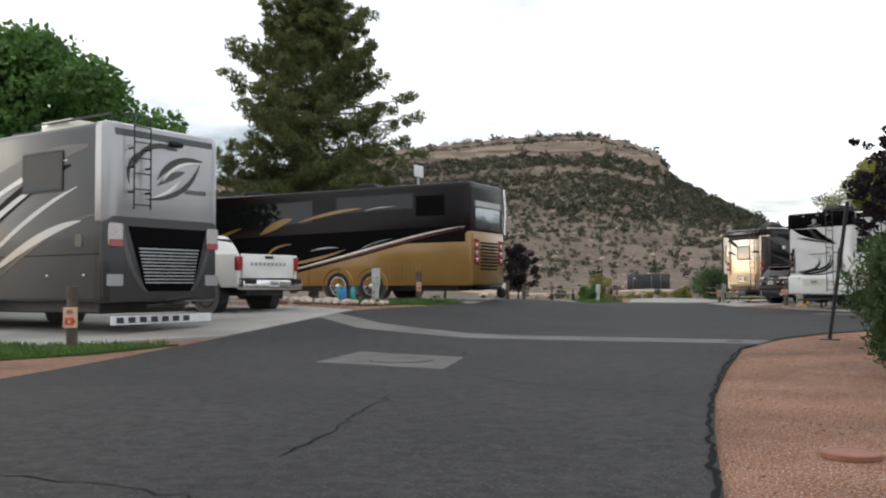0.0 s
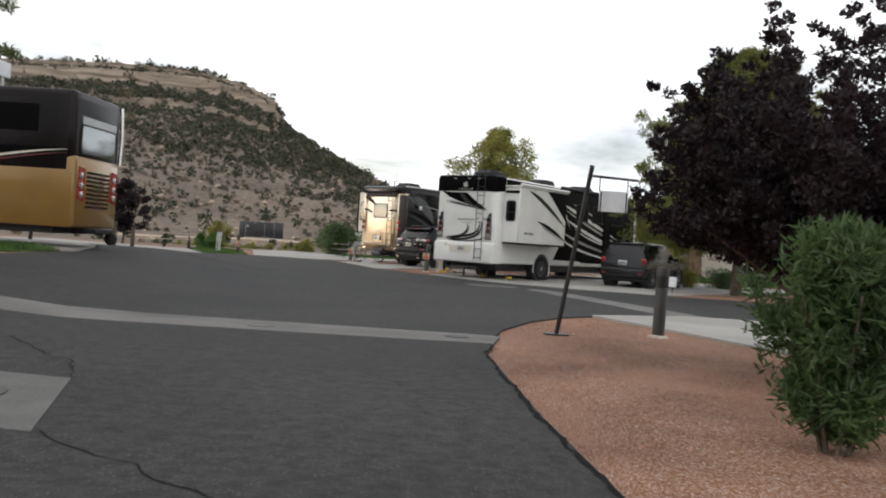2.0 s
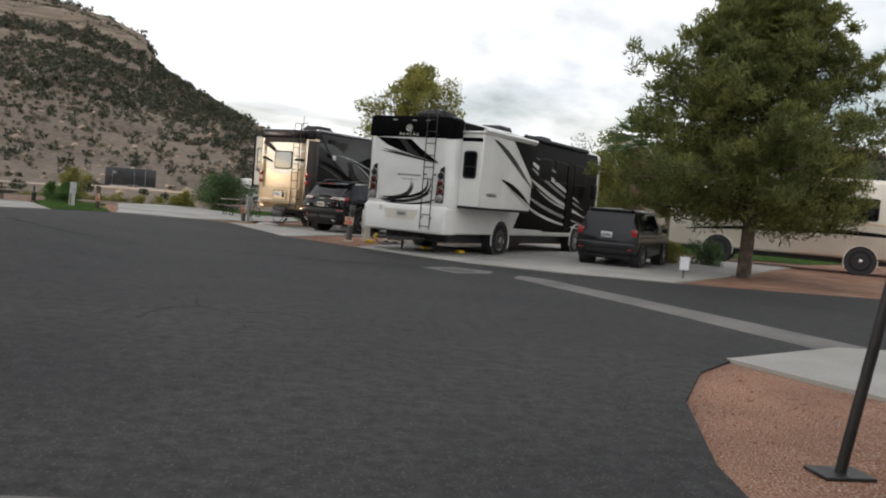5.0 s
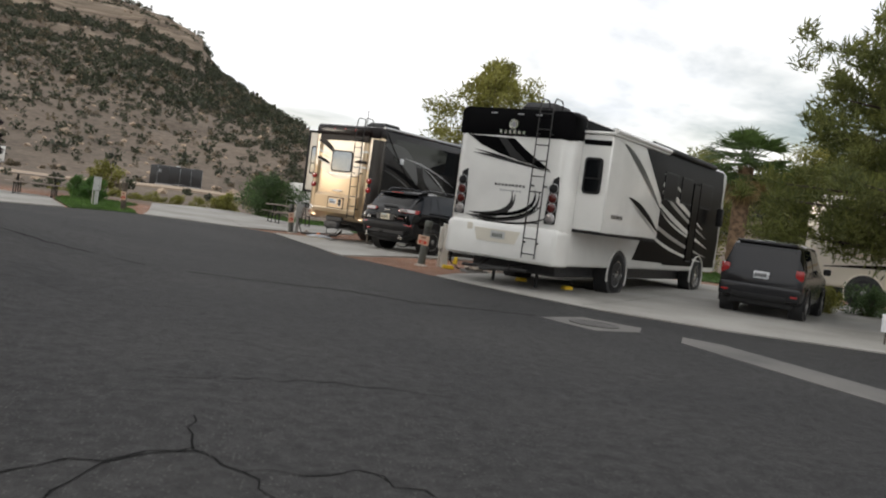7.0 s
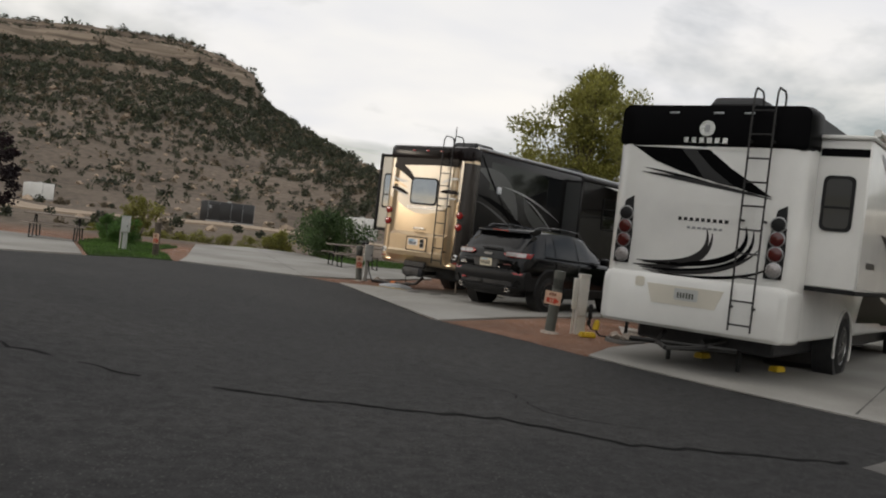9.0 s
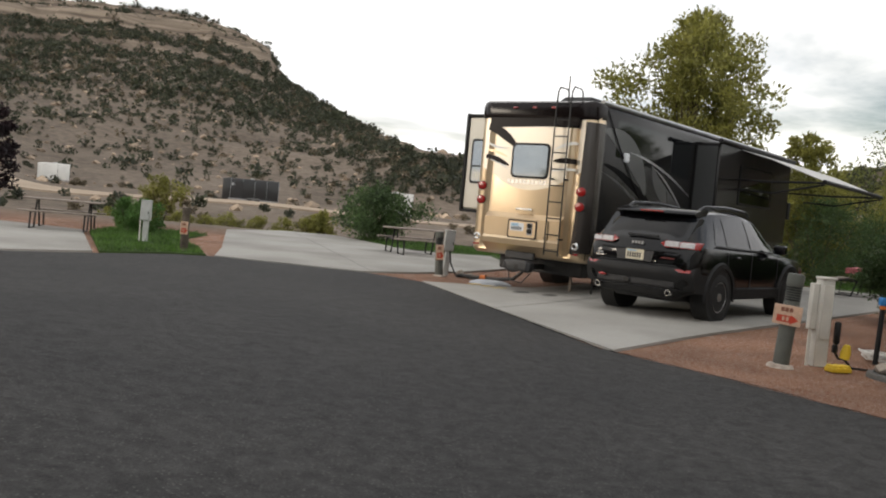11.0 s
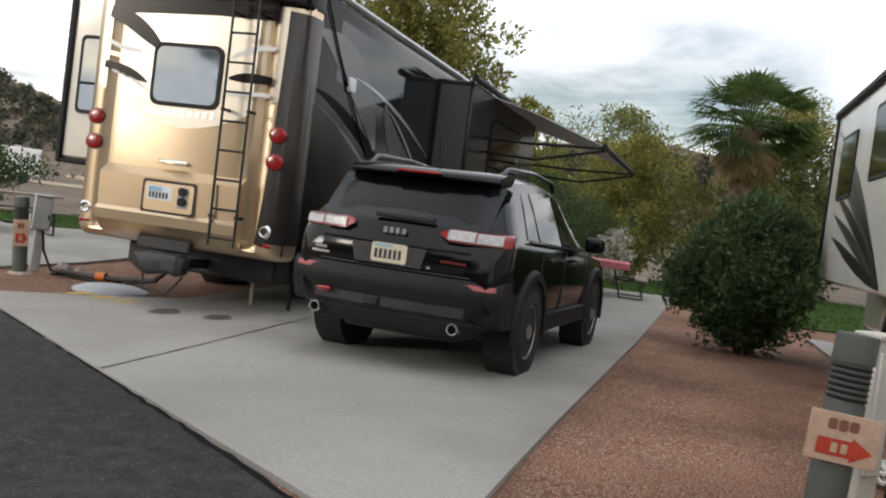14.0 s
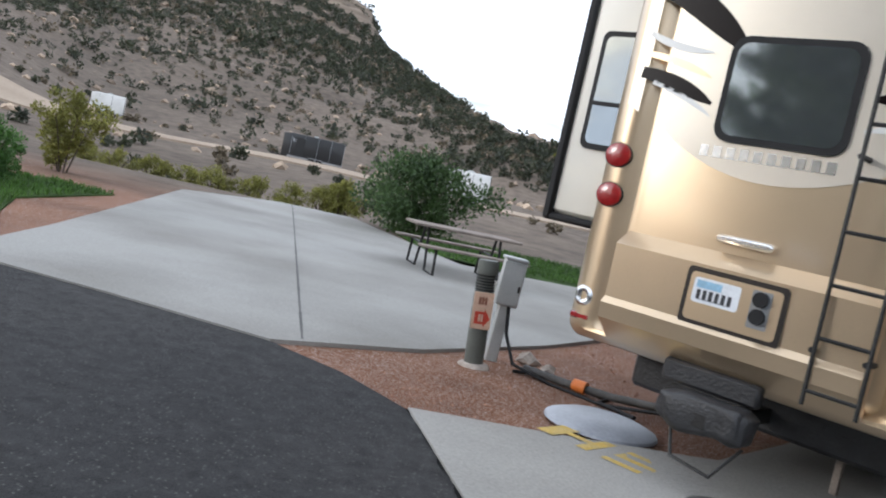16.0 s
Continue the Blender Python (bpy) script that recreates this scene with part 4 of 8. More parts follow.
    part("slide_trim", box(nb(), -w - 0.63, -w - 0.55, 0.26, 3.44, 1.36, 3.32, 0.02), "plastic", left)
    part("slide_trim", box(nb(), -w - 0.60, -w, 0.27, 3.42, 3.25, 3.31, 0.02), "plastic", left)
    part("slide_trim", box(nb(), -w - 0.60, -w, 0.27, 3.42, 1.36, 1.42, 0.02), "plastic", left)
    window(left, -w - 0.40, -w - 0.08, 1.98, 2.78, rear_place(0.298), 0.06, "mirror_glass", 2.28)
    part("roof_rail", tube(nb(), [(w - 0.05, 0.2, z1 + 0.03), (w - 0.05, 10.0, z1 + 0.03)], 0.045, 8), "silver", rv)
    roof_kit(rv, z1, (1.2, 6.0), l)
    part("antenna", tube(nb(), [(0.35, 0.4, z1), (0.35, 0.4, z1 + 0.55)], 0.012, 5), "plastic", rv)
    undercarriage(rv, w, l, z0)
    for s in (1, -1):
        for yy in (3.0, 8.9):
            arch(rv, w, yy, 0.48, s, "charcoal")
            wheel(rv, s * (w + 0.01), yy, 0.48, 0.28, s, "chrome", spokes=8)
    part("mirror", box(nb(), w + 0.15, w + 0.3, 9.9, 10.1, 1.9, 2.35, 0.05, seg=2), "plastic", rv)
    part("jack_leg", tube(nb(), [(0.95, 0.9, 0.0), (0.95, 0.9, 0.6)], 0.022, 8), "steel", rv)
    part("mud_flap", box(nb(), 0.62, 1.2, 1.55, 1.58, 0.12, 0.62, 0.005), "rubber", rv)
    return rv


# white and black motorhome
def white_motorhome(x, y, ang):
    rv = root("motorhome", "white motorhome with black sweeps on a concrete pad", "motorhome", ground_pose(x, y, ang, 0.0))
    w, l, z0, z1 = 1.275, 10.8, 0.58, 3.52
    part("body", shell(w, l, z0, z1, 0.13, 0.05), "white", rv, "white gelcoat body")
    rings = [rrect(w - 0.24, 0.66, z1 - 0.22, 0.2, -0.15, 5), rrect(w - 0.13, 0.60, z1 - 0.10, 0.2, -0.13, 5), rrect(w - 0.03, 0.56, z1, 0.18, -0.04, 5), rrect(w + 0.012, 0.56, z1 + 0.012, 0.15, 0.12, 5), rrect(w + 0.012, 0.56, z1 + 0.012, 0.15, 0.3, 5)]
    cap = part("rear_cap", loft(nb(), rings), "white", rv, "white moulded rear cap")
    P = rear_place(-0.152)
    crown = part("crown_band", loft(nb(), [rrect(w - 0.2, 3.0, z1 - 0.13, 0.1, -0.17, 4), rrect(w - 0.02, 2.98, z1 + 0.012, 0.12, -0.12, 4), rrect(w + 0.02, 2.98, z1 + 0.03, 0.12, 0.05, 4), rrect(w + 0.02, 2.98, z1 + 0.03, 0.12, 0.36, 4)]), "black", cap, "black crown band")
    C = rear_place(-0.172)
    part("emblem", lathe(nb(), [(0.105, 0), (0.105, 0.012), (0.08, 0.012), (0.08, 0.004), (0.02, 0.004)], pose(-0.02, -0.172, 3.22, 90), 24), "chrome", crown, "round chrome emblem")
    patch2(crown, "emblem_mark", rr2(-0.05, 0.01, 3.17, 3.27, 0.02), lambda u, v, l: C(u, v, l + 0.008), "silver")
    part("wordmark", bars_text(nb(), -0.32, 0.30, 3.03, 3.10, C, 6, 0.006), "chrome", crown, smooth=False)
    for u in (-0.5, 0.1, 0.5):
        part("marker_lamp", box(nb(), u - 0.07, u + 0.07, -0.17, -0.13, 3.41, 3.44, 0.01), "silver", crown)
    # two dark blades falling from the crown, with pale gaps between them
    for outline, mt, lf in (([(-1.06, 2.99), (-0.70, 3.0), (-0.40, 3.0), (-0.12, 2.74), (0.04, 2.55), (-0.30, 2.64), (-0.70, 2.78)], "black", 0.004), ([(-0.40, 3.0), (-0.22, 3.0), (0.10, 2.72), (0.44, 2.47), (0.20, 2.51), (0.0, 2.57), (-0.14, 2.74)], "dkgrey", 0.005),
                            ([(-0.20, 2.99), (-0.02, 2.99), (0.34, 2.72), (0.70, 2.50), (0.90, 2.37), (0.62, 2.42), (0.40, 2.49), (0.10, 2.70)], "black", 0.006)):
        patch2(cap, "painted_blade", outline, P, mt, lf)
    for pts, wd, mt, lf, en in ((bez((-0.84, 2.68), (-0.2, 2.58), (0.3, 2.46)), 0.035, "black", 0.005, (0, 0)), (bez((-0.86, 2.62), (-0.1, 2.54), (0.90, 2.35)), 0.055, "dkgrey", 0.007, (0, 0)), (bez((-1.0, 2.965), (-0.3, 2.985), (0.9, 2.93)), 0.03, "white", 0.008, (0, 0)),
                                (bez((-0.85, 1.36), (0.25, 1.32), (0.20, 1.86)), 0.075, "dkgrey", 0.005, (0, 0)), (bez((-0.75, 1.33), (0.85, 1.28), (0.72, 1.95)), 0.07, "black", 0.006, (0, 0)), (bez((-0.7, 1.30), (0.5, 1.26), (0.82, 1.72)), 0.05, "dkgrey", 0.007, (0, 0)), (bez((-0.6, 1.28), (0.6, 1.22), (0.98, 1.5)), 0.04, "black", 0.005, (0, 0))):
        stripe(cap, pts, wd, P, mt, lf, en)
    hatch = patch2(cap, "engine_hatch", rr2(-0.84, 0.72, 1.38, 2.24, 0.06), P, "white", thick=0.004, label="raised white rear hatch")
    for pts, wd, mt in ((bez((-0.8, 1.42), (0.30, 1.38), (0.12, 1.92)), 0.07, "dkgrey"), (bez((-0.7, 1.40), (0.82, 1.40), (0.62, 1.98)), 0.08, "black")):
        stripe(hatch, pts, wd, lambda u, v, l: P(u, v, l + 0.004), mt, 0.004)
    part("wordmark", bars_text(nb(), -0.28, 0.42, 2.0, 2.045, lambda u, v, l: P(u, v, l + 0.004), 9, 0.004), "dkgrey", hatch, smooth=False)
    part("wordmark", bars_text(nb(), -0.15, 0.35, 1.90, 1.93, lambda u, v, l: P(u, v, l + 0.004), 7, 0.004), "silver", hatch, smooth=False)
    for s in (-1, 1):
        u0 = s * 1.02
        cl = patch2(cap, "tail_lamp", [(u0 - 0.12, 1.36), (u0 + 0.10, 1.36), (u0 + 0.11, 1.75), (u0 + 0.08, 2.28), (u0 - 0.03, 2.22), (u0 - 0.11, 1.8)], rear_place(-0.14), "plastic", thick=0.025, label="tall smoked lamp cluster")
        for v, mt in ((1.47, "clear"), (1.67, "smoked_red"), (1.86, "smoked_red"), (2.04, "plastic")):
            part("lamp_ring", lathe(nb(), [(0.102, 0), (0.102, 0.010), (0.088, 0.012), (0.086, 0.0)], pose(u0, -0.165, v, 90), 18), "alloy", cl)
            part("lens", lathe(nb(), [(0.088, 0), (0.088, 0.012), (0.05, 0.022), (0.01, 0.024)], pose(u0, -0.165, v, 90), 18), mt, cl)
    bump = part("rear_bumper", loft(nb(), [rrect(w - 0.12, 0.60, 1.20, 0.1, -0.22, 4), rrect(w - 0.04, 0.56, 1.26, 0.12, -0.17, 4), rrect(w + 0.02, 0.56, 1.28, 0.1, 0.05, 4), rrect(w + 0.02, 0.56, 1.28, 0.1, 0.3, 4)]), "white", cap, "white moulded rear bumper")
    B = rear_place(-0.222)
    rec = patch2(bump, "plate_recess", [(-0.58, 1.13), (0.46, 1.13), (0.36, 0.88), (-0.5, 0.88)], B, "cream", thick=0.004)
    pl = patch2(rec, "number_plate", rr2(-0.19, 0.13, 0.95, 1.10, 0.02), lambda u, v, l: B(u, v, l + 0.004), "box_grey", thick=0.006)
    part("plate_bars", bars_text(nb(), -0.15, 0.09, 0.98, 1.05, lambda u, v, l: B(u, v, l + 0.01), 6, 0.003), "post_grey", pl, smooth=False)
    patch2(bump, "hatch_door", rr2(-0.75, -0.62, 1.07, 1.2, 0.03), B, "cream", 0.004)
    ladder(cap, 0.58, 0.86, 0.66, 3.46, -0.30, n=10)
    # right side
    R = right_place(w + 0.001)
    patch2(rv, "painted_field", [(3.3, 3.0), (3.4, 3.44), (10.2, 3.44), (10.3, 3.0), (10.35, 1.4), (10.3, 0.72), (5.9, 0.72), (4.6, 1.3), (3.6, 2.1)], R, "black", 0.003)
    patch2(rv, "painted_field", [(0.4, 3.12), (3.3, 3.12), (3.5, 3.46), (0.4, 3.46)], R, "black", 0.0035)
    patch2(rv, "painted_field", [(3.75, 0.8), (4.3, 1.5), (4.7, 1.62), (5.6, 1.0), (6.9, 0.75)], R, "black", 0.0035)
    for pts, wd, mt in ((bez((3.4, 3.2), (4.2, 3.0), (4.9, 2.0)), 0.12, "silver"), (bez((4.3, 2.9), (5.8, 2.5), (8.8, 1.75)), 0.14, "white"), (bez((4.5, 2.7), (6.0, 2.2), (9.2, 1.5)), 0.10, "silver"), (bez((4.6, 2.35), (6.0, 1.85), (9.4, 1.25)), 0.13, "white"),
                        (bez((4.2, 1.9), (5.6, 1.4), (9.4, 1.0)), 0.10, "silver"), (bez((4.0, 1.7), (5.4, 1.05), (9.3, 0.85)), 0.08, "white"), (bez((5.2, 2.05), (6.2, 1.6), (8.9, 1.35)), 0.06, "white"), (bez((5.0, 2.95), (6.0, 2.8), (7.6, 2.3)), 0.07, "silver")):
        stripe(rv, pts, wd, R, mt, 0.007)
    for a, b in ((5.3, 6.2), (6.6, 7.4), (8.2, 9.2)):
        window(rv, a, b, 2.35, 2.95, R, 0.05, "black")
    part("entry_door", box(nb(), w, w + 0.02, 7.55, 8.15, 0.85, 2.9, 0.03), "black", rv)
    slide = part("slide_room", box(nb(), w - 0.05, w + 0.62, 0.32, 3.45, 1.32, 3.20, 0.025), "white", rv, "white slide-out room")
    part("slide_floor", box(nb(), w - 0.02, w + 0.60, 0.33, 3.44, 1.27, 1.335, 0.01), "plastic", slide)
    part("slide_roof", box(nb(), w - 0.02, w + 0.66, 0.28, 3.5, 3.19, 3.25, 0.02), "white", slide)
    patch2(slide, "band", [(w + 0.03, 2.98), (w + 0.60, 2.98), (w + 0.60, 3.08), (w + 0.03, 3.08)], rear_place(0.318), "black", 0.003)
    window(slide, w + 0.14, w + 0.44, 2.08, 2.70, rear_place(0.318), 0.08, "glass", 2.34)
    S = right_place(w + 0.621)
    patch2(slide, "painted_field", [(2.1, 3.18), (3.43, 3.18), (3.43, 2.2)], S, "black", 0.003)
    for pts, wd, mt in ((bez((0.9, 3.1), (1.8, 2.9), (3.4, 2.0)), 0.16, "dkgrey"), (bez((1.5, 2.1), (2.4, 1.95), (3.4, 1.5)), 0.14, "black"), (bez((1.8, 1.95), (2.5, 1.75), (3.4, 1.4)), 0.05, "silver")):
        stripe(slide, pts, wd, S, mt, 0.006)
    part("wordmark", bars_text(nb(), 0.7, 1.3, 1.62, 1.70, S, 8, 0.004), "dkgrey", slide, smooth=False)
    part("slide_topper", tube(nb(), [(w + 0.66, 0.3, 3.28), (w + 0.66, 3.5, 3.28)], 0.05, 8), "white", slide)
    part("awning_case", tube(nb(), [(w + 0.06, 4.0, 3.48), (w + 0.06, 9.0, 3.48)], 0.07, 8), "plastic", rv)
    lslide = part("slide_room", box(nb(), -w - 0.72, -w + 0.05, 3.6, 9.9, 1.15, 3.3, 0.03), "white", rv, "white slide-out room with diagonal stripes")
    for k in range(6):
        stripe(lslide, bez((9.8 - 0.15 * k, 3.1 - 0.28 * k), (8.2 - 0.2 * k, 2.6 - 0.25 * k), (6.0, 1.2)), 0.14, left_place(w + 0.721), "dkgrey" if k % 2 else "grey", 0.004 + 0.001 * k)
    window(lslide, 6.2, 7.2, 2.3, 3.0, left_place(w + 0.72), 0.05)
    window(lslide, 8.3, 9.2, 2.2, 2.9, left_place(w + 0.72), 0.05)
    part("slide_trim", box(nb(), -w - 0.78, -w - 0.66, 3.55, 9.95, 3.27, 3.36, 0.02), "plastic", lslide)
    part("slide_trim", box(nb(), -w - 0.75, -w - 0.69, 9.88, 9.95, 1.12, 3.3, 0.01), "plastic", lslide)
    roof_kit(rv, z1, (0.7, 4.2, 7.3), l)
    undercarriage(rv, w, l, z0)
    for s in (1, -1):
        for yy in (2.95, 8.75):
            arch(rv, w, yy, 0.46, s, "white")
            wheel(rv, s * (w + 0.02), yy, 0.46, 0.27, s, "chrome", spokes=8)
    for u in (-0.55, 0.45):
        part("jack_leg", tube(nb(), [(u, 0.75, 0.05), (u, 0.75, 0.7)], 0.035, 8), "steel", rv)
    part("mirror", box(nb(), w + 0.15, w + 0.32, 9.4, 9.6, 1.9, 2.4, 0.05, seg=2), "plastic", rv)
    part("exhaust", tube(nb(), [(0.2, -0.1, 0.42), (0.2, 1.2, 0.42)], 0.05, 10), "steel", rv)
    bm = nb()
    for u in (-0.3, 0.3):
        tube(bm, [(u * 1.4, 0.2, 0.5), (u, -0.35, 0.38), (0.0, -0.8, 0.36)], 0.03, 6)
    tube(bm, [(-0.7, -0.3, 0.36), (0.7, -0.2, 0.40)], 0.035, 6)
    part("tow_bar", bm, "steel", rv, "folded black tow bar")
    return rv


# grey motorhome by the entrance of the lane
def grey_motorhome(x, y, ang):
    rv = root("motorhome", "grey and silver motorhome with swirl graphics", "motorhome", ground_pose(x, y, ang))
    w, l, z0, z1 = 1.28, 11.0, 0.55, 3.66
    part("body", shell(w, l, z0, z1, 0.12, 0.04), "grey", rv, "grey side shell")
    cap = part("rear_cap", loft(nb(), [rrect(w - 0.18, 1.98, z1 - 0.12, 0.12, -0.06, 4), rrect(w - 0.08, 1.9, z1 - 0.03, 0.14, -0.04, 4), rrect(w + 0.01, 1.88, z1 + 0.01, 0.13, 0.04, 4), rrect(w + 0.01, 1.88, z1 + 0.01, 0.13, 0.2, 4)]), "silver", rv, "silver rear cap")
    P = rear_place(-0.062)
    part("crown_band", box(nb(), -1.12, 1.12, -0.07, 0.1, 3.40, 3.58, 0.04), "grey", cap)
    part("camera_housing", box(nb(), 0.05, 0.35, -0.15, -0.06, 3.36, 3.46, 0.03), "plastic", cap)
    for pts, wd, mt, lf in ((bez((-0.75, 2.9), (-0.4, 3.45), (0.25, 3.3)), 0.16, "dkgrey", 0.004), (bez((-0.7, 2.8), (-0.5, 3.3), (0.1, 3.28)), 0.08, "silver", 0.006), (bez((0.85, 3.16), (0.1, 3.2), (-0.2, 2.72)), 0.14, "dkgrey", 0.005), (bez((0.80, 3.12), (0.2, 3.12), (-0.08, 2.70)), 0.06, "white", 0.007),
                            (bez((0.78, 3.10), (0.5, 2.4), (-0.45, 2.35)), 0.10, "dkgrey", 0.006), (bez((-0.2, 2.62), (0.15, 2.85), (0.42, 2.92)), 0.13, "grey", 0.006), (bez((-0.8, 2.6), (-0.9, 3.0), (-0.55, 3.2)), 0.07, "dkgrey", 0.006), (bez((0.3, 2.75), (0.1, 2.5), (-0.3, 2.4)), 0.06, "white", 0.008)):
        stripe(cap, pts, wd, P, mt, lf)
    part("wordmark", bars_text(nb(), 0.42, 0.95, 2.52, 2.60, P, 8, 0.005), "dkgrey", cap, smooth=False)
    ladder(cap, -0.80, -0.45, 2.15, 3.62, -0.2, hoop=0.22, n=6)
    low = part("engine_panel", loft(nb(), [rrect(w - 0.1, z0, 2.02, 0.1, -0.07, 3), rrect(w, z0 - 0.02, 2.04, 0.1, 0.05, 3), rrect(w, z0 - 0.02, 2.04, 0.1, 0.2, 3)]), "dkgrey", rv, "dark grey engine panel")
    Q = rear_place(-0.072)
    patch2(low, "grille_field", [(-0.82, 1.86), (0.95, 1.86), (0.62, 0.72), (-0.45, 0.72)], Q, "black", 0.004)
    for k in range(11):
        v = 0.86 + k * 0.06
        f = (v - 0.72) / 1.14
        part("louvre", box(nb(), -0.42 - 0.28 * f, 0.6 + 0.22 * f, -0.105, -0.07, v, v + 0.028, 0.006), "silver", low)
    for s in (-1, 1):
        stripe(low, bez((s * 1.0 + 0.05, 1.9), (s * 0.9 + 0.05, 1.1), (s * 0.5 + 0.08, 0.72)), 0.09, Q, "grey", 0.006, (0.8, 0.4))
        u0 = s * 1.08
        lamp = patch2(low, "tail_lamp", rr2(u0 - 0.14, u0 + 0.14, 1.5, 1.9, 0.05), Q, "clear", thick=0.02, label="clear and red tail lamp")
        patch2(lamp, "lens", rr2(u0 - 0.14, u0 + 0.14, 1.5, 1.62, 0.02), lambda u, v, l: Q(u, v, l + 0.02), "red", 0.004)
        patch2(low, "vent", rr2(u0 - 0.16, u0 + 0.16, 0.82, 1.02, 0.02), Q, "silver", thick=0.012)
    part("rock_guard", box(nb(), -1.05, 1.2, 0.05, 0.09, 0.14, 0.30, 0.008), "sign_white", rv, "white rock guard board")
    part("guard_bars", bars_text(nb(), -0.95, 0.75, 0.17, 0.27, rear_place(0.05), 7, 0.006), "ink", rv, smooth=False)
    bm = nb()
    tube(bm, [(-0.4, -0.05, 0.45), (0.1, -0.5, 0.5), (0.5, -0.1, 0.5)], 0.035, 6)
    tube(bm, [(-0.2, -0.3, 0.55), (0.3, -0.5, 0.62)], 0.03, 6)
    part("tow_bar", bm, "steel", rv)
    L = left_place(w + 0.001)
    for pts, wd, mt, lf in ((bez((0.4, 3.25), (2.5, 3.2), (5.5, 1.8)), 0.40, "dkgrey", 0.003), (bez((0.9, 2.95), (2.6, 2.7), (5.0, 1.0)), 0.30, "black", 0.004), (bez((1.6, 2.75), (3.0, 2.3), (5.2, 1.1)), 0.12, "silver", 0.006), (bez((1.0, 3.05), (2.6, 2.9), (5.2, 1.7)), 0.10, "white", 0.006),
                            (bez((0.7, 2.55), (2.2, 2.2), (4.4, 0.8)), 0.10, "silver", 0.006), (bez((0.6, 1.95), (1.8, 1.85), (3.6, 0.95)), 0.16, "silver", 0.006), (bez((0.1, 2.05), (1.4, 2.0), (3.4, 0.8)), 0.10, "dkgrey", 0.005)):
        stripe(rv, pts, wd, L, mt, lf)
    window(rv, 1.15, 2.3, 2.55, 3.2, L, 0.05, "glass", label="dark side window in a thick black frame")
    patch2(rv, "filler_hatch", rr2(0.55, 0.75, 1.5, 1.72, 0.03), L, "dkgrey", thick=0.01)
    patch2(rv, "seam", [(0.05, 1.36), (8, 1.36), (8, 1.375), (0.05, 1.375)], L, "black", 0.003)
    for u in (0.45, 1.5):
        part("marker_lamp", box(nb(), -w - 0.03, -w, u, u + 0.08, 0.98, 1.03, 0.01), "clear", rv)
    part("roof_rack", tube(nb(), [(-0.9, 0.3, z1), (-0.9, 0.3, z1 + 0.2), (-0.9, 2.6, z1 + 0.2), (-0.9, 2.6, z1)], 0.02, 6), "steel", rv)
    part("roof_pod", box(nb(), -0.85, -0.2, 1.6, 2.5, z1, z1 + 0.28, 0.08, seg=2), "cream", rv)
    roof_kit(rv, z1, (3.5, 7.5), l)
    undercarriage(rv, w, l, z0)
    for s in (1, -1):
        for yy in (4.6, 9.4):
            arch(rv, w, yy, 0.5, s, "dkgrey")
            wheel(rv, s * (w + 0.01), yy, 0.5, 0.28, s, "chrome", spokes=8)
    return rv


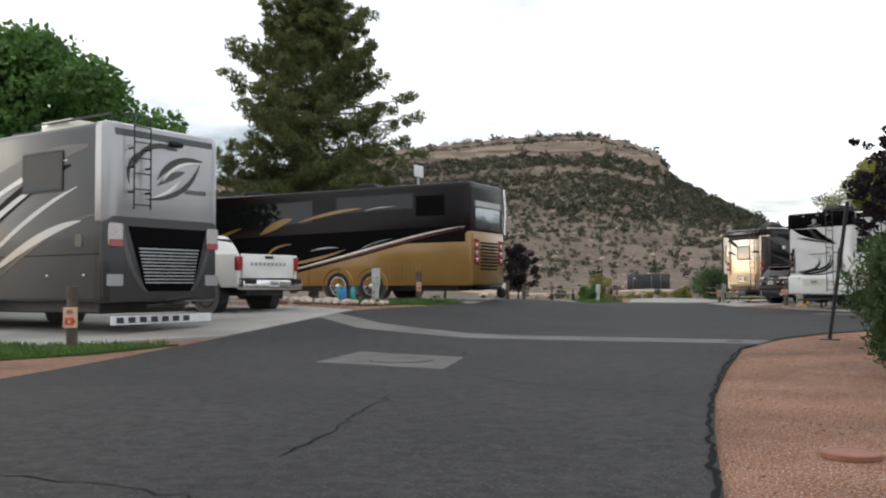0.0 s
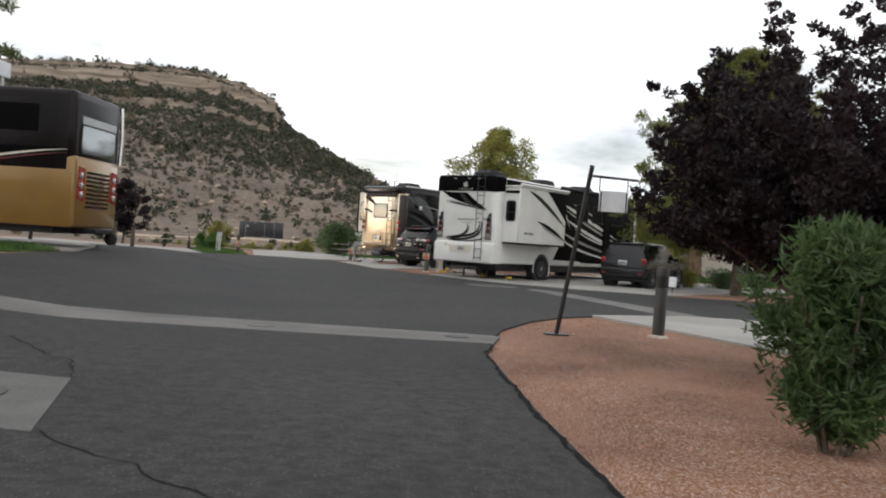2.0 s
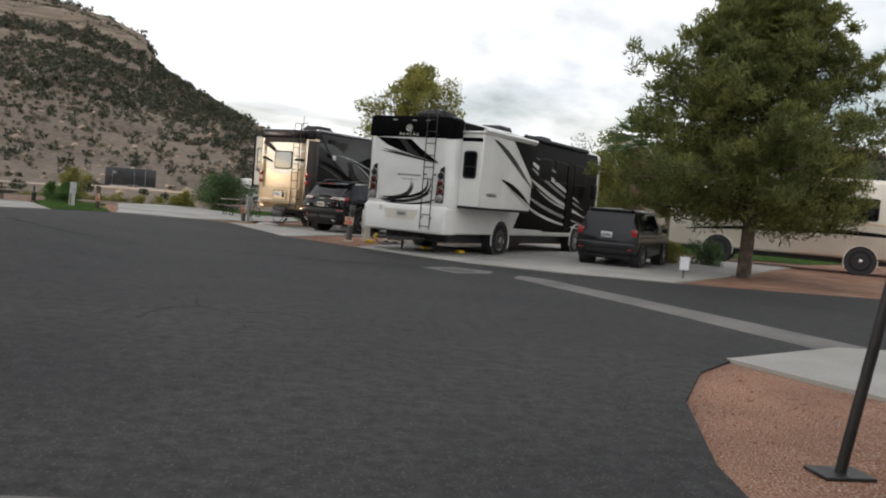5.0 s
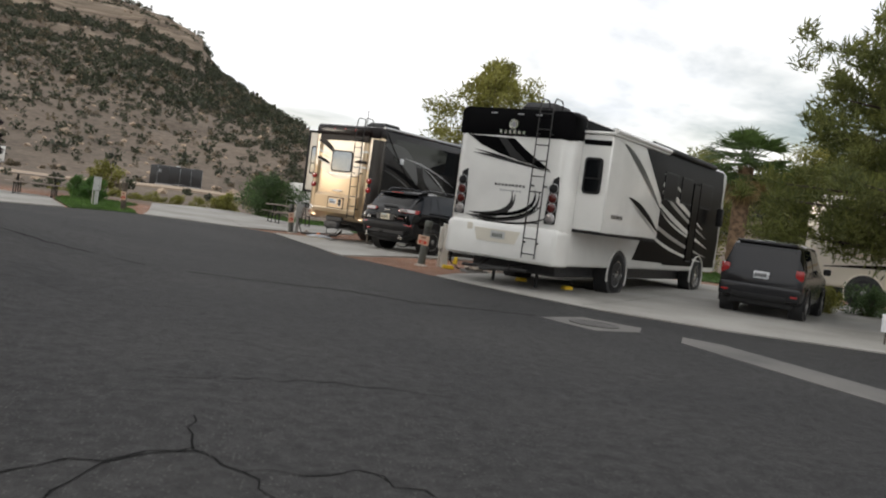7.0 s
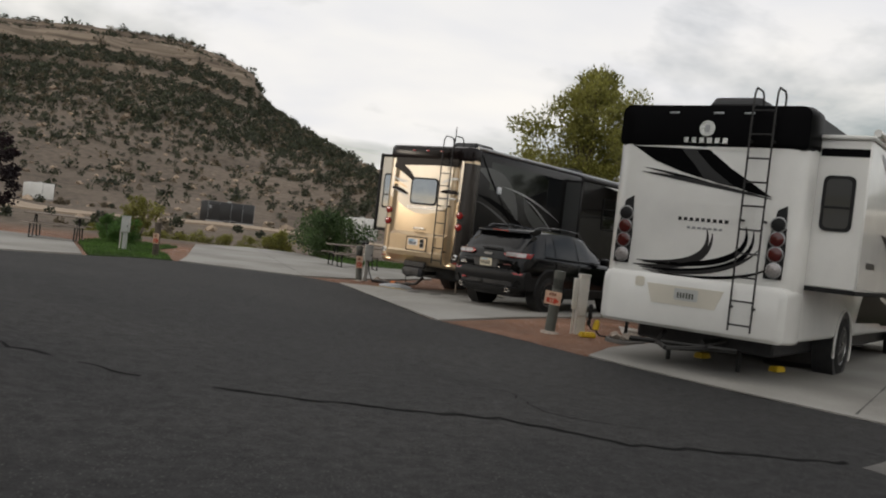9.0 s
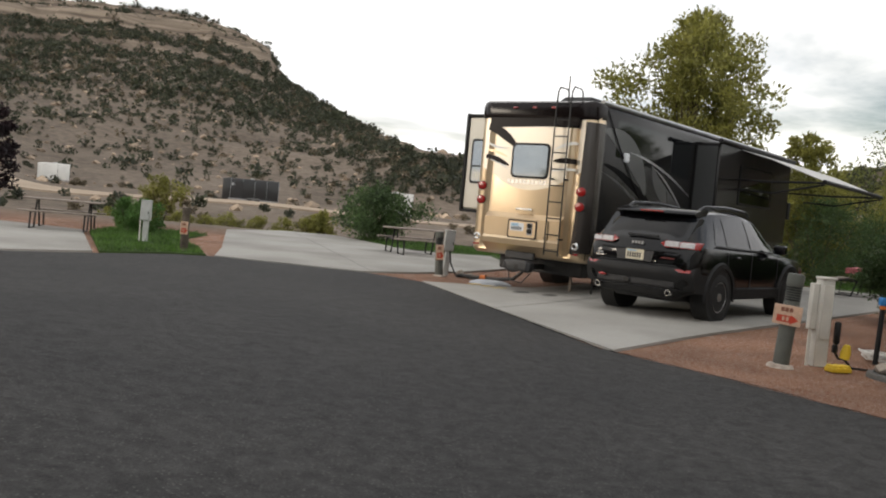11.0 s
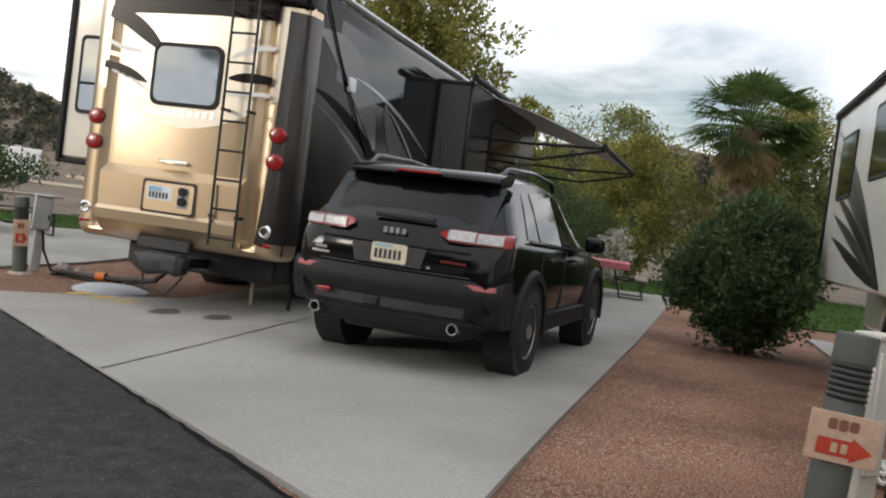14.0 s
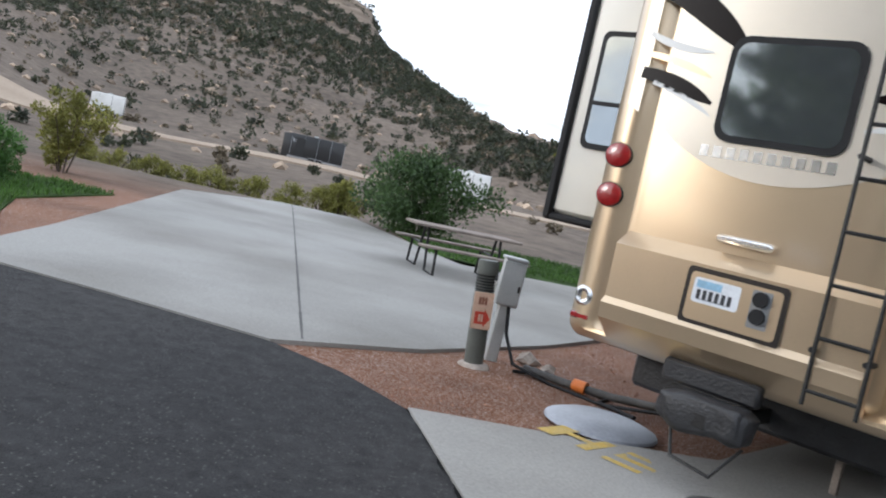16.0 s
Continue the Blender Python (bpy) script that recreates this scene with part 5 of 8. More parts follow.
# dark coach with a gold skirt
def dark_coach(x, y, ang):
    rv = root("coach", "dark brown coach with a gold skirt on a pad", "coach", ground_pose(x, y, ang))
    w, l, z0, z1 = 1.28, 13.2, 0.50, 3.80
    part("body", shell(w, l, 1.2, z1, 0.13, 0.05), "brown", rv, "glossy dark brown upper body")
    part("skirt", shell(w + 0.006, l, z0, 1.9, 0.05, 0.04), "ochre", rv, "gold lower body")
    L = left_place(w + 0.008)
    patch2(rv, "painted_field", [(0.15, 2.28), (1.6, 2.02), (4.0, 1.5), (7.0, 0.9), (12.9, 0.75), (12.9, 2.2), (0.15, 2.4)], L, "black", 0.003)
    for pts, wd, mt, lf in ((bez((0.1, 2.36), (1.8, 2.25), (4.2, 1.55), (7.6, 0.95)), 0.07, "champagne", 0.007), (bez((0.1, 2.28), (1.8, 2.14), (4.2, 1.45), (8.0, 0.86)), 0.06, "maroon", 0.006), (bez((4.0, 3.1), (5.2, 3.05), (6.6, 2.72)), 0.11, "ochre", 0.006), (bez((6.9, 2.85), (7.6, 2.7), (8.3, 2.35)), 0.26, "ochre", 0.006),
                            (bez((9.2, 2.6), (10.2, 2.3), (11.6, 1.95)), 0.14, "ochre", 0.006), (bez((4.6, 1.75), (5.8, 1.35), (7.9, 1.18)), 0.10, "ochre", 0.007), (bez((7.9, 1.22), (8.2, 1.9), (6.9, 1.98)), 0.08, "ochre", 0.007), (bez((4.9, 1.8), (5.6, 1.85), (6.1, 1.7)), 0.05, "silver", 0.008), (bez((2.8, 2.05), (3.6, 1.95), (4.1, 1.7)), 0.03, "silver", 0.007), (bez((2.6, 3.1), (3.4, 3.12), (3.9, 3.0)), 0.03, "silver", 0.007)):
        stripe(rv, pts, wd, L, mt, lf)
    patch2(rv, "window_band", [(2.0, 3.02), (5.0, 2.95), (5.0, 3.5), (2.0, 3.5)], L, "glass", 0.004)
    patch2(rv, "side_louvre", [(0.85, 2.75), (1.9, 2.75), (1.9, 3.4), (0.85, 3.4)], L, "black", 0.005)
    patch2(rv, "window_band", [(6.0, 2.7), (11.5, 2.5), (11.5, 3.4), (6.0, 3.45)], L, "glass", 0.004)
    for k in range(9):
        part("side_grille_bar", box(nb(), -w - 0.03, -w - 0.005, 1.75 + k * 0.14, 1.80 + k * 0.14, 0.72, 1.25, 0.005), "ochre", rv)
    for k in range(6):
        part("seam", box(nb(), -w - 0.011, -w - 0.004, 4.9 + k * 1.25, 4.915 + k * 1.25, 0.55, 1.15), "brown", rv)
    P = rear_place(-0.002)
    top = part("rear_cap", loft(nb(), [rrect(w - 0.16, 2.2, z1 - 0.16, 0.12, -0.07, 3), rrect(w - 0.04, 2.1, z1 - 0.04, 0.14, -0.03, 3), rrect(w + 0.01, 2.05, z1 + 0.008, 0.13, 0.1, 3)]), "brown", rv, "dark brown rear cap")
    T = rear_place(-0.072)
    patch2(top, "spoiler_band", [(-0.95, 3.02), (0.95, 3.02), (0.95, 3.2), (-0.95, 3.2)], T, "silver", thick=0.02)
    patch2(top, "rear_window", rr2(-0.92, 0.92, 2.3, 2.98, 0.08), T, "mirror_glass", thick=0.008)
    low = part("engine_panel", loft(nb(), [rrect(w - 0.12, z0 + 0.05, 2.2, 0.08, -0.09, 3), rrect(w - 0.02, z0, 2.25, 0.1, -0.03, 3), rrect(w + 0.012, z0, 2.25, 0.1, 0.1, 3)]), "ochre", rv, "gold engine panel")
    Q = rear_place(-0.092)
    for k in range(9):
        part("louvre", box(nb(), -0.62, 0.62, -0.14, -0.09, 1.0 + k * 0.105, 1.05 + k * 0.105, 0.012), "brown", low)
    for s in (-1, 1):
        u0 = s * 0.92
        cl = patch2(low, "tail_lamp", [(u0 - 0.18, 1.2), (u0 + 0.16, 1.14), (u0 + 0.2, 1.95), (u0 - 0.12, 1.98)], Q, "red", thick=0.02, label="tall red lamp cluster")
        for v in (1.3, 1.52, 1.76):
            part("lens", lathe(nb(), [(0.085, 0), (0.085, 0.02), (0.03, 0.04)], pose(u0, -0.112, v, 90), 14), "clear", cl)
    part("rear_trim", tube(nb(), [(w - 0.02, -0.1, 2.2), (w + 0.0, -0.12, 3.0), (w - 0.02, -0.08, 3.72)], 0.05, 8), "chrome", rv, "bright corner trim")
    part("hitch", box(nb(), -0.5, 0.5, -0.35, 0.3, 0.36, 0.5, 0.03), "plastic", rv)
    part("hitch_wheel", lathe(nb(), [(0.1, 0), (0.16, 0.02), (0.16, 0.1), (0.1, 0.12)], pose(0.45, -0.3, 0.25, 0, 90, 0), 16), "rubber", rv)
    part("satellite_dish", box(nb(), -0.1, 0.5, 2.6, 2.65, z1 + 0.42, z1 + 0.82, 0.02), "sign_white", rv, "flat white satellite dish on a mast")
    part("dish_mast", tube(nb(), [(0.2, 2.65, z1), (0.2, 2.65, z1 + 0.6)], 0.04, 8), "box_grey", rv)
    roof_kit(rv, z1 - 0.05, (4, 9), l)
    undercarriage(rv, w, l, z0)
    for s in (1, -1):
        for yy in (3.6, 4.95, 10.9):
            arch(rv, w, yy, 0.5, s, "ochre")
            wheel(rv, s * (w + 0.02), yy, 0.5, 0.28, s, "chrome", spokes=8)
    return rv


# cars
def car_body(st):
    """Stations of (y, half width, sill, belt, roof, roof half width)."""
    rings = []
    for y, w, zb, zt, zr, wr in st:
        h = [(w * 0.90, zb), (w * 0.985, zb + 0.10), (w, zb + 0.55 * (zt - zb)), (w * 0.985, zt - 0.05), (w * 0.955, zt), (wr + (w * 0.955 - wr) * 0.45, zt + (zr - zt) * 0.55), (wr, zr - 0.05 * min(1, (zr - zt) * 5)), (wr * 0.8, zr), (wr * 0.35, zr + 0.012)]
        rings.append([Vector((x, y, z)) for x, z in h] + [Vector((-x, y, z)) for x, z in h[::-1]])
    return loft(nb(), rings)


def side_x(st, y, z):
    k = max(i for i in range(len(st) - 1) if st[i][0] <= y)
    a, b = st[k], st[k + 1]
    f = (y - a[0]) / (b[0] - a[0])
    _, w, zb, zt, zr, wr = (p + (q - p) * f for p, q in zip(a, b))
    xm, zm = wr + (w * 0.955 - wr) * 0.45, zt + (zr - zt) * 0.55
    if z < zm:
        return w * 0.955 + (xm - w * 0.955) * (z - zt) / max(zm - zt, 1e-3)
    return xm + (wr - xm) * (z - zm) / max(zr - 0.05 - zm, 1e-3)


def side_glass(parent, st, corners, s, n=6):
    """A side window between a bottom and a top edge given as (y, z) pairs."""
    (b0, b1), (t0, t1) = corners
    bm = nb()
    rows = []
    for j in range(4):
        g = j / 3
        row = []
        for i in range(n + 1):
            f = i / n
            y = (b0[0] + (b1[0] - b0[0]) * f) * (1 - g) + (t0[0] + (t1[0] - t0[0]) * f) * g
            z = (b0[1] + (b1[1] - b0[1]) * f) * (1 - g) + (t0[1] + (t1[1] - t0[1]) * f) * g
            row.append(bm.verts.new((s * (side_x(st, y, z) + 0.008), y, z)))
        rows.append(row)
    for p, q in zip(rows, rows[1:]):
        for i in range(n):
            bm.faces.new((p[i], p[i + 1], q[i + 1], q[i]))
    return part("side_window", bm, "glass", parent, "dark tinted side window")


def across(sections, us, bow):
    """A skin across a car's tail: (y, z) sections for each u, bowed round the corners."""
    return loft(nb(), [[Vector((u, y + bow(u), z)) for y, z in sections(u)] for u in us])


def lip(parent, w, y, z, r0, r1, side, material, out=0.03):
    """A flat moulded lip round a wheel opening."""
    n, bm = 22, nb()
    rows = []
    for k in range(n + 1):
        a = radians(-12 + 204 * k / n)
        c, q = math.cos(a), math.sin(a)
        rows.append([bm.verts.new((side * x, y + r * c, z + r * q)) for x, r in ((w - 0.10, r0), (w + out, r0), (w + out, r0 + 0.7 * (r1 - r0)), (w - 0.01, r1))])
    for p, q in zip(rows, rows[1:]):
        for i in range(3):
            bm.faces.new((p[i], p[i + 1], q[i + 1], q[i]))
    return part("wheel_arch", bm, material, parent)


def black_suv(x, y, ang):
    car = root("suv", "black compact four-wheel-drive wagon parked on a concrete pad", "car", ground_pose(x, y, ang))
    st = [(0.04, 0.80, 0.50, 0.92, 0.98, 0.64), (0.10, 0.885, 0.46, 1.04, 1.14, 0.68), (0.20, 0.925, 0.46, 1.12, 1.30, 0.70), (0.34, 0.935, 0.44, 1.14, 1.46, 0.69), (0.50, 0.935, 0.42, 1.14, 1.60, 0.675), (0.70, 0.935, 0.40, 1.13, 1.665, 0.66), (1.3, 0.935, 0.38, 1.11, 1.71, 0.66), (2.0, 0.935, 0.38, 1.09, 1.71, 0.655),
          (2.55, 0.935, 0.38, 1.07, 1.65, 0.64), (2.9, 0.935, 0.38, 1.06, 1.50, 0.64), (3.3, 0.935, 0.38, 1.05, 1.24, 0.68), (3.5, 0.93, 0.38, 1.03, 1.10, 0.72), (4.1, 0.92, 0.40, 0.98, 1.03, 0.66), (4.45, 0.86, 0.42, 0.88, 0.92, 0.6), (4.6, 0.7, 0.48, 0.75, 0.78, 0.5)]
    part("body", car_body(st), "jet", car, "glossy black body")
    bow = lambda u: 0.16 * abs(u / 0.94) ** 3.2
    us = [-0.93, -0.88, -0.8, -0.65, -0.4, 0.0, 0.4, 0.65, 0.8, 0.88, 0.93]
    # tailgate skin, rear glass, spoiler
    gate = part("tailgate", across(lambda u: ((0.03, 0.80), (0.0, 0.84), (-0.012, 0.93), (0.0, 1.03), (0.035, 1.07), (0.05, 1.15), (0.10, 1.20), (0.25, 1.20), (0.25, 0.80)), us[2:-2], bow), "jet", car, "glossy black tailgate")
    part("shut_line", across(lambda u: ((-0.008, 0.812), (-0.016, 0.818), (-0.008, 0.826), (0.01, 0.82)), us[2:-2], bow), "tarp", gate)
    part("crease_trim", across(lambda u: ((-0.012, 1.005), (-0.02, 1.012), (0.0, 1.022), (0.02, 1.012)), us[3:-3], bow), "plastic", gate)
    glass_us = [-0.74, -0.66, -0.4, 0.0, 0.4, 0.66, 0.74]
    pane = part("rear_window", across(lambda u: tuple((0.095 + f * 0.36, 1.19 + f * 0.375 + 0.012 * math.sin(math.pi * f)) for f in (0, 0.25, 0.5, 0.75, 1.0)) + ((0.60, 1.54), (0.30, 1.17)), glass_us, lambda u: 0.10 * abs(u / 0.94) ** 3), "tint", car, "dark reflecting rear window")
    part("wiper", loft(nb(), [[Vector((u, 0.10 + dy, 1.215 + dz)) for dy, dz in ((0, 0), (-0.03, 0.01), (-0.02, 0.035), (0.01, 0.03))] for u in (-0.22, -0.15, 0.12, 0.30)]), "plastic", pane)
    part("spoiler", across(lambda u: ((0.36, 1.585), (0.335, 1.605), (0.36, 1.635), (0.56, 1.685), (0.80, 1.70), (0.70, 1.60), (0.46, 1.565)), [-0.68, -0.62, -0.4, 0.0, 0.4, 0.62, 0.68], lambda u: 0.10 * abs(u / 0.7) ** 3), "jet", car, "glossy black roof spoiler")
    part("brake_lamp", box(nb(), -0.20, 0.20, 0.325, 0.36, 1.612, 1.634, 0.006), "red", car)
    # bumper: dark plastic from the tailgate down to the valance
    bump = part("rear_bumper", across(lambda u: ((0.06, 0.82), (-0.03, 0.80), (-0.065, 0.74), (-0.065, 0.66), (-0.03, 0.60), (-0.015, 0.50), (-0.02, 0.44), (0.03, 0.345), (0.14, 0.32), (0.40, 0.36), (0.40, 0.80)) if abs(u) < 0.7 else ((0.06, 0.82), (-0.03, 0.80), (-0.06, 0.74), (-0.06, 0.66), (-0.035, 0.60), (-0.02, 0.52), (0.0, 0.47), (0.05, 0.44), (0.14, 0.43), (0.40, 0.43), (0.40, 0.80)), us, bow), "plastic", car, "dark grey plastic rear bumper")
    part("lower_grille", across(lambda u: ((-0.022, 0.585), (-0.036, 0.575), (-0.030, 0.50), (-0.018, 0.49), (0.0, 0.54)), [-0.66, -0.5, 0.0, 0.5, 0.66], bow), "tarp", bump)
    part("valance_trim", across(lambda u: ((-0.026, 0.475), (-0.042, 0.465), (-0.03, 0.445), (0.0, 0.46)), [-0.74, -0.6, -0.3, 0.3, 0.6, 0.74], bow), "slate", bump)
    part("tow_hook", box(nb(), -0.60, -0.48, -0.085, -0.01, 0.555, 0.595, 0.015), "red", bump, "red tow hook")
    part("hitch_receiver", box(nb(), -0.17, -0.05, -0.06, 0.0, 0.50, 0.58, 0.012), "steel", bump)
    for u in (-0.62, 0.60):
        part("exhaust", lathe(nb(), [(0.048, 0), (0.048, 0.17), (0.036, 0.17), (0.034, 0.05)], pose(u, 0.13, 0.415, 90), 16), "chrome", car)
    for s in (1, -1):
        side_glass(car, st, (((0.80, 1.17), (1.15, 1.16)), ((0.98, 1.55), (1.18, 1.57))), s, 3)
        side_glass(car, st, (((1.22, 1.16), (2.02, 1.13)), ((1.25, 1.58), (2.02, 1.61))), s)
        side_glass(car, st, (((2.10, 1.13), (3.02, 1.12)), ((2.10, 1.61), (2.55, 1.56))), s)
        part("window_trim", tube(nb(), [(s * 0.905, 0.78, 1.15), (s * 0.905, 1.6, 1.125), (s * 0.90, 3.0, 1.10)], 0.010, 5), "plastic", car)
        part("roof_rail", tube(nb(), [(s * 0.60, 0.62, 1.655), (s * 0.625, 0.82, 1.745), (s * 0.635, 1.6, 1.775), (s * 0.625, 2.3, 1.745), (s * 0.60, 2.5, 1.67)], 0.022, 8), "slate", car)
        for yy in (0.98, 3.70):
            well = nb()
            lathe(well, [(0.44, -0.26), (0.44, 0.003), (0.15, 0.003)], pose(s * 0.935, yy, 0.40, 0, 90 * s, 0), 28)
            part("wheel_well", well, "rubber", car)
            lip(car, 0.935, yy, 0.40, 0.425, 0.52, s, "plastic")
            wheel(car, s * 0.955, yy, 0.375, 0.235, s, "alloy")
        part("sill_cladding", box(nb(), s * 0.90, s * 0.955, 1.42, 3.28, 0.34, 0.52, 0.02), "plastic", car)
        for yy in (1.18, 2.06, 3.12):
            part("door_seam", box(nb(), s * 0.93, s * 0.9385, yy, yy + 0.012, 0.52, 1.08), "tarp", car)
        part("mirror", box(nb(), s * 0.93, s * 1.13, 2.86, 3.02, 1.09, 1.25, 0.05, seg=3), "jet", car)
        for yy in (1.42, 2.35):
            part("door_handle", box(nb(), s * 0.925, s * 0.96, yy, yy + 0.2, 0.98, 1.012, 0.012), "jet", car)
        # slim wrapped lamp: red frame round a clear centre
        wrap = lambda u: 0.16 * abs(u / 0.94) ** 3.2 + (0.10 * max(0.0, abs(u) - 0.86) / 0.07)
        lamp_us = (0.38, 0.46, 0.58, 0.70, 0.80, 0.87, 0.915)
        lamp = part("tail_lamp", across(lambda u: ((0.03, 1.085 - 0.02 * (abs(u) - 0.38)), (0.005, 1.09), (0.02, 1.17 - 0.015 * abs(u)), (0.06, 1.195 - 0.015 * abs(u)), (0.12, 1.19)) if abs(u) > 0.4 else ((0.03, 1.13), (0.02, 1.135), (0.025, 1.15), (0.05, 1.16), (0.1, 1.15)), [s * u for u in lamp_us], wrap), "red", car, "slim red and clear tail lamp")
        part("clear_lens", across(lambda u: ((0.01, 1.100), (-0.008, 1.104), (0.008, 1.168), (0.04, 1.184), (0.06, 1.14)), [s * u for u in (0.45, 0.58, 0.665)], wrap), "clear", lamp)
        part("clear_lens", across(lambda u: ((0.01, 1.098), (-0.008, 1.102), (0.008, 1.164), (0.04, 1.180), (0.06, 1.14)), [s * u for u in (0.68, 0.78, 0.87)], wrap), "clear", lamp)
        part("reflector", across(lambda u: ((-0.02, 0.782), (-0.045, 0.775), (-0.062, 0.735), (-0.03, 0.73)), [s * u for u in (0.64, 0.72, 0.80, 0.88)], bow), "red", bump)
    P = rear_place(0.0)
    part("brand_bars", bars_text(nb(), -0.11, 0.11, 1.095, 1.14, rear_place(0.028), 4, 0.008), "silver", gate, smooth=False)
    recess = patch2(gate, "plate_recess", [(-0.36, 1.0), (0.30, 1.0), (0.26, 0.84), (-0.32, 0.84)], P, "tarp", thick=0.014)
    pl = patch2(recess, "number_plate", rr2(-0.175, 0.135, 0.855, 1.01, 0.02), lambda u, v, l: P(u, v, l + 0.014), "plate", thick=0.008, label="pale yellow number plate")
    part("plate_band", bars_text(nb(), -0.15, 0.11, 0.978, 0.998, lambda u, v, l: P(u, v, l + 0.022), 1, 0.003), "plate_blue", pl, smooth=False)
    part("plate_bars", bars_text(nb(), -0.145, 0.105, 0.885, 0.96, lambda u, v, l: P(u, v, l + 0.022), 6, 0.003), "ink", pl, smooth=False)
    for u, v, wd, mt in ((-0.66, 0.87, 0.16, "chrome"), (-0.66, 0.91, 0.10, "silver"), (0.52, 0.925, 0.22, "maroon"), (0.33, 0.86, 0.035, "chrome")):
        patch2(gate, "badge", [(u - wd / 2, v - 0.010), (u + wd / 2, v - 0.010), (u + wd / 2, v + 0.010), (u - wd / 2, v + 0.010)], rear_place(bow(u) - 0.006), mt, thick=0.016)
    part("antenna", tube(nb(), [(0.0, 0.8, 1.70), (0.0, 0.72, 1.95)], 0.005, 5), "plastic", car)
    part("underbody", box(nb(), -0.55, 0.55, 0.3, 4.2, 0.26, 0.46, 0.05), "tarp", car)
    part("rear_axle", tube(nb(), [(-0.75, 0.98, 0.36), (0.75, 0.98, 0.36)], 0.05, 8), "steel", car)
    return car


def grey_hatchback(x, y, ang):
    car = root("hatchback", "dark grey boxy hatchback parked beside a motorhome", "car", ground_pose(x, y, ang))
    st = [(0.0, 0.72, 0.42, 0.80, 0.84, 0.6), (0.05, 0.83, 0.36, 0.90, 0.98, 0.66), (0.14, 0.85, 0.32, 0.98, 1.30, 0.69), (0.26, 0.855, 0.30, 0.98, 1.50, 0.67), (0.5, 0.855, 0.28, 0.98, 1.56, 0.66), (1.4, 0.86, 0.27, 0.97, 1.59, 0.66), (2.4, 0.86, 0.27, 0.96, 1.57, 0.65), (2.8, 0.86, 0.28, 0.96, 1.40, 0.64), (3.15, 0.85, 0.30, 0.95, 1.02, 0.66), (3.7, 0.83, 0.32, 0.88, 0.93, 0.6), (3.95, 0.7, 0.38, 0.72, 0.76, 0.5)]
    part("body", car_body(st), "slate", car, "dark grey body")
    part("roof_spoiler", box(nb(), -0.6, 0.6, 0.16, 0.5, 1.50, 1.56, 0.025, seg=2), "slate", car)
    part("hatch_seam", box(nb(), -0.70, 0.70, 0.022, 0.06, 0.70, 0.712, 0.003), "tarp", car)
    for s in (1, -1):
        side_glass(car, st, (((0.55, 1.02), (1.3, 1.02)), ((0.65, 1.45), (1.3, 1.47))), s, 3)
        side_glass(car, st, (((1.38, 1.02), (2.85, 1.02)), ((1.38, 1.47), (2.4, 1.45))), s, 5)
        for yy in (0.72, 3.15):
            arch(car, 0.855, yy, 0.31, s, "slate")
            wheel(car, s * 0.875, yy, 0.31, 0.2, s, "alloy")
        part("mirror", box(nb(), s * 0.86, s * 1.02, 2.6, 2.72, 0.98, 1.12, 0.035, seg=2), "charcoal", car)
        part("tail_lamp", box(nb(), s * 0.66, s * 0.835, 0.025, 0.14, 0.82, 1.04, 0.03, seg=2), "red", car)
    bm = nb()
    panel(bm, [(-0.66, 0.13, 1.10), (0.66, 0.13, 1.10), (0.60, 0.24, 1.46), (-0.60, 0.24, 1.46)], (0, -0.95, 0.3), 0.02)
    part("rear_window", bm, "tint", car)
    pl = patch2(car, "number_plate", rr2(-0.16, 0.16, 0.78, 0.93, 0.02), rear_place(0.03), "sign_white", thick=0.03)
    part("plate_bars", bars_text(nb(), -0.12, 0.12, 0.82, 0.89, rear_place(0.0), 6, 0.004), "ink", pl, smooth=False)
    hb = part("rear_bumper", box(nb(), -0.82, 0.82, -0.06, 0.2, 0.36, 0.66, 0.06, seg=3), "slate", car)
    part("bumper_insert", box(nb(), -0.55, 0.55, -0.075, 0.0, 0.34, 0.46, 0.03, seg=2), "plastic", hb)
    for s in (1, -1):
        part("reflector", box(nb(), s * 0.62, s * 0.76, -0.07, 0.0, 0.46, 0.50, 0.01), "red", hb)
    part("underbody", box(nb(), -0.65, 0.65, 0.2, 3.7, 0.2, 0.36, 0.04), "tarp", car)
    return car


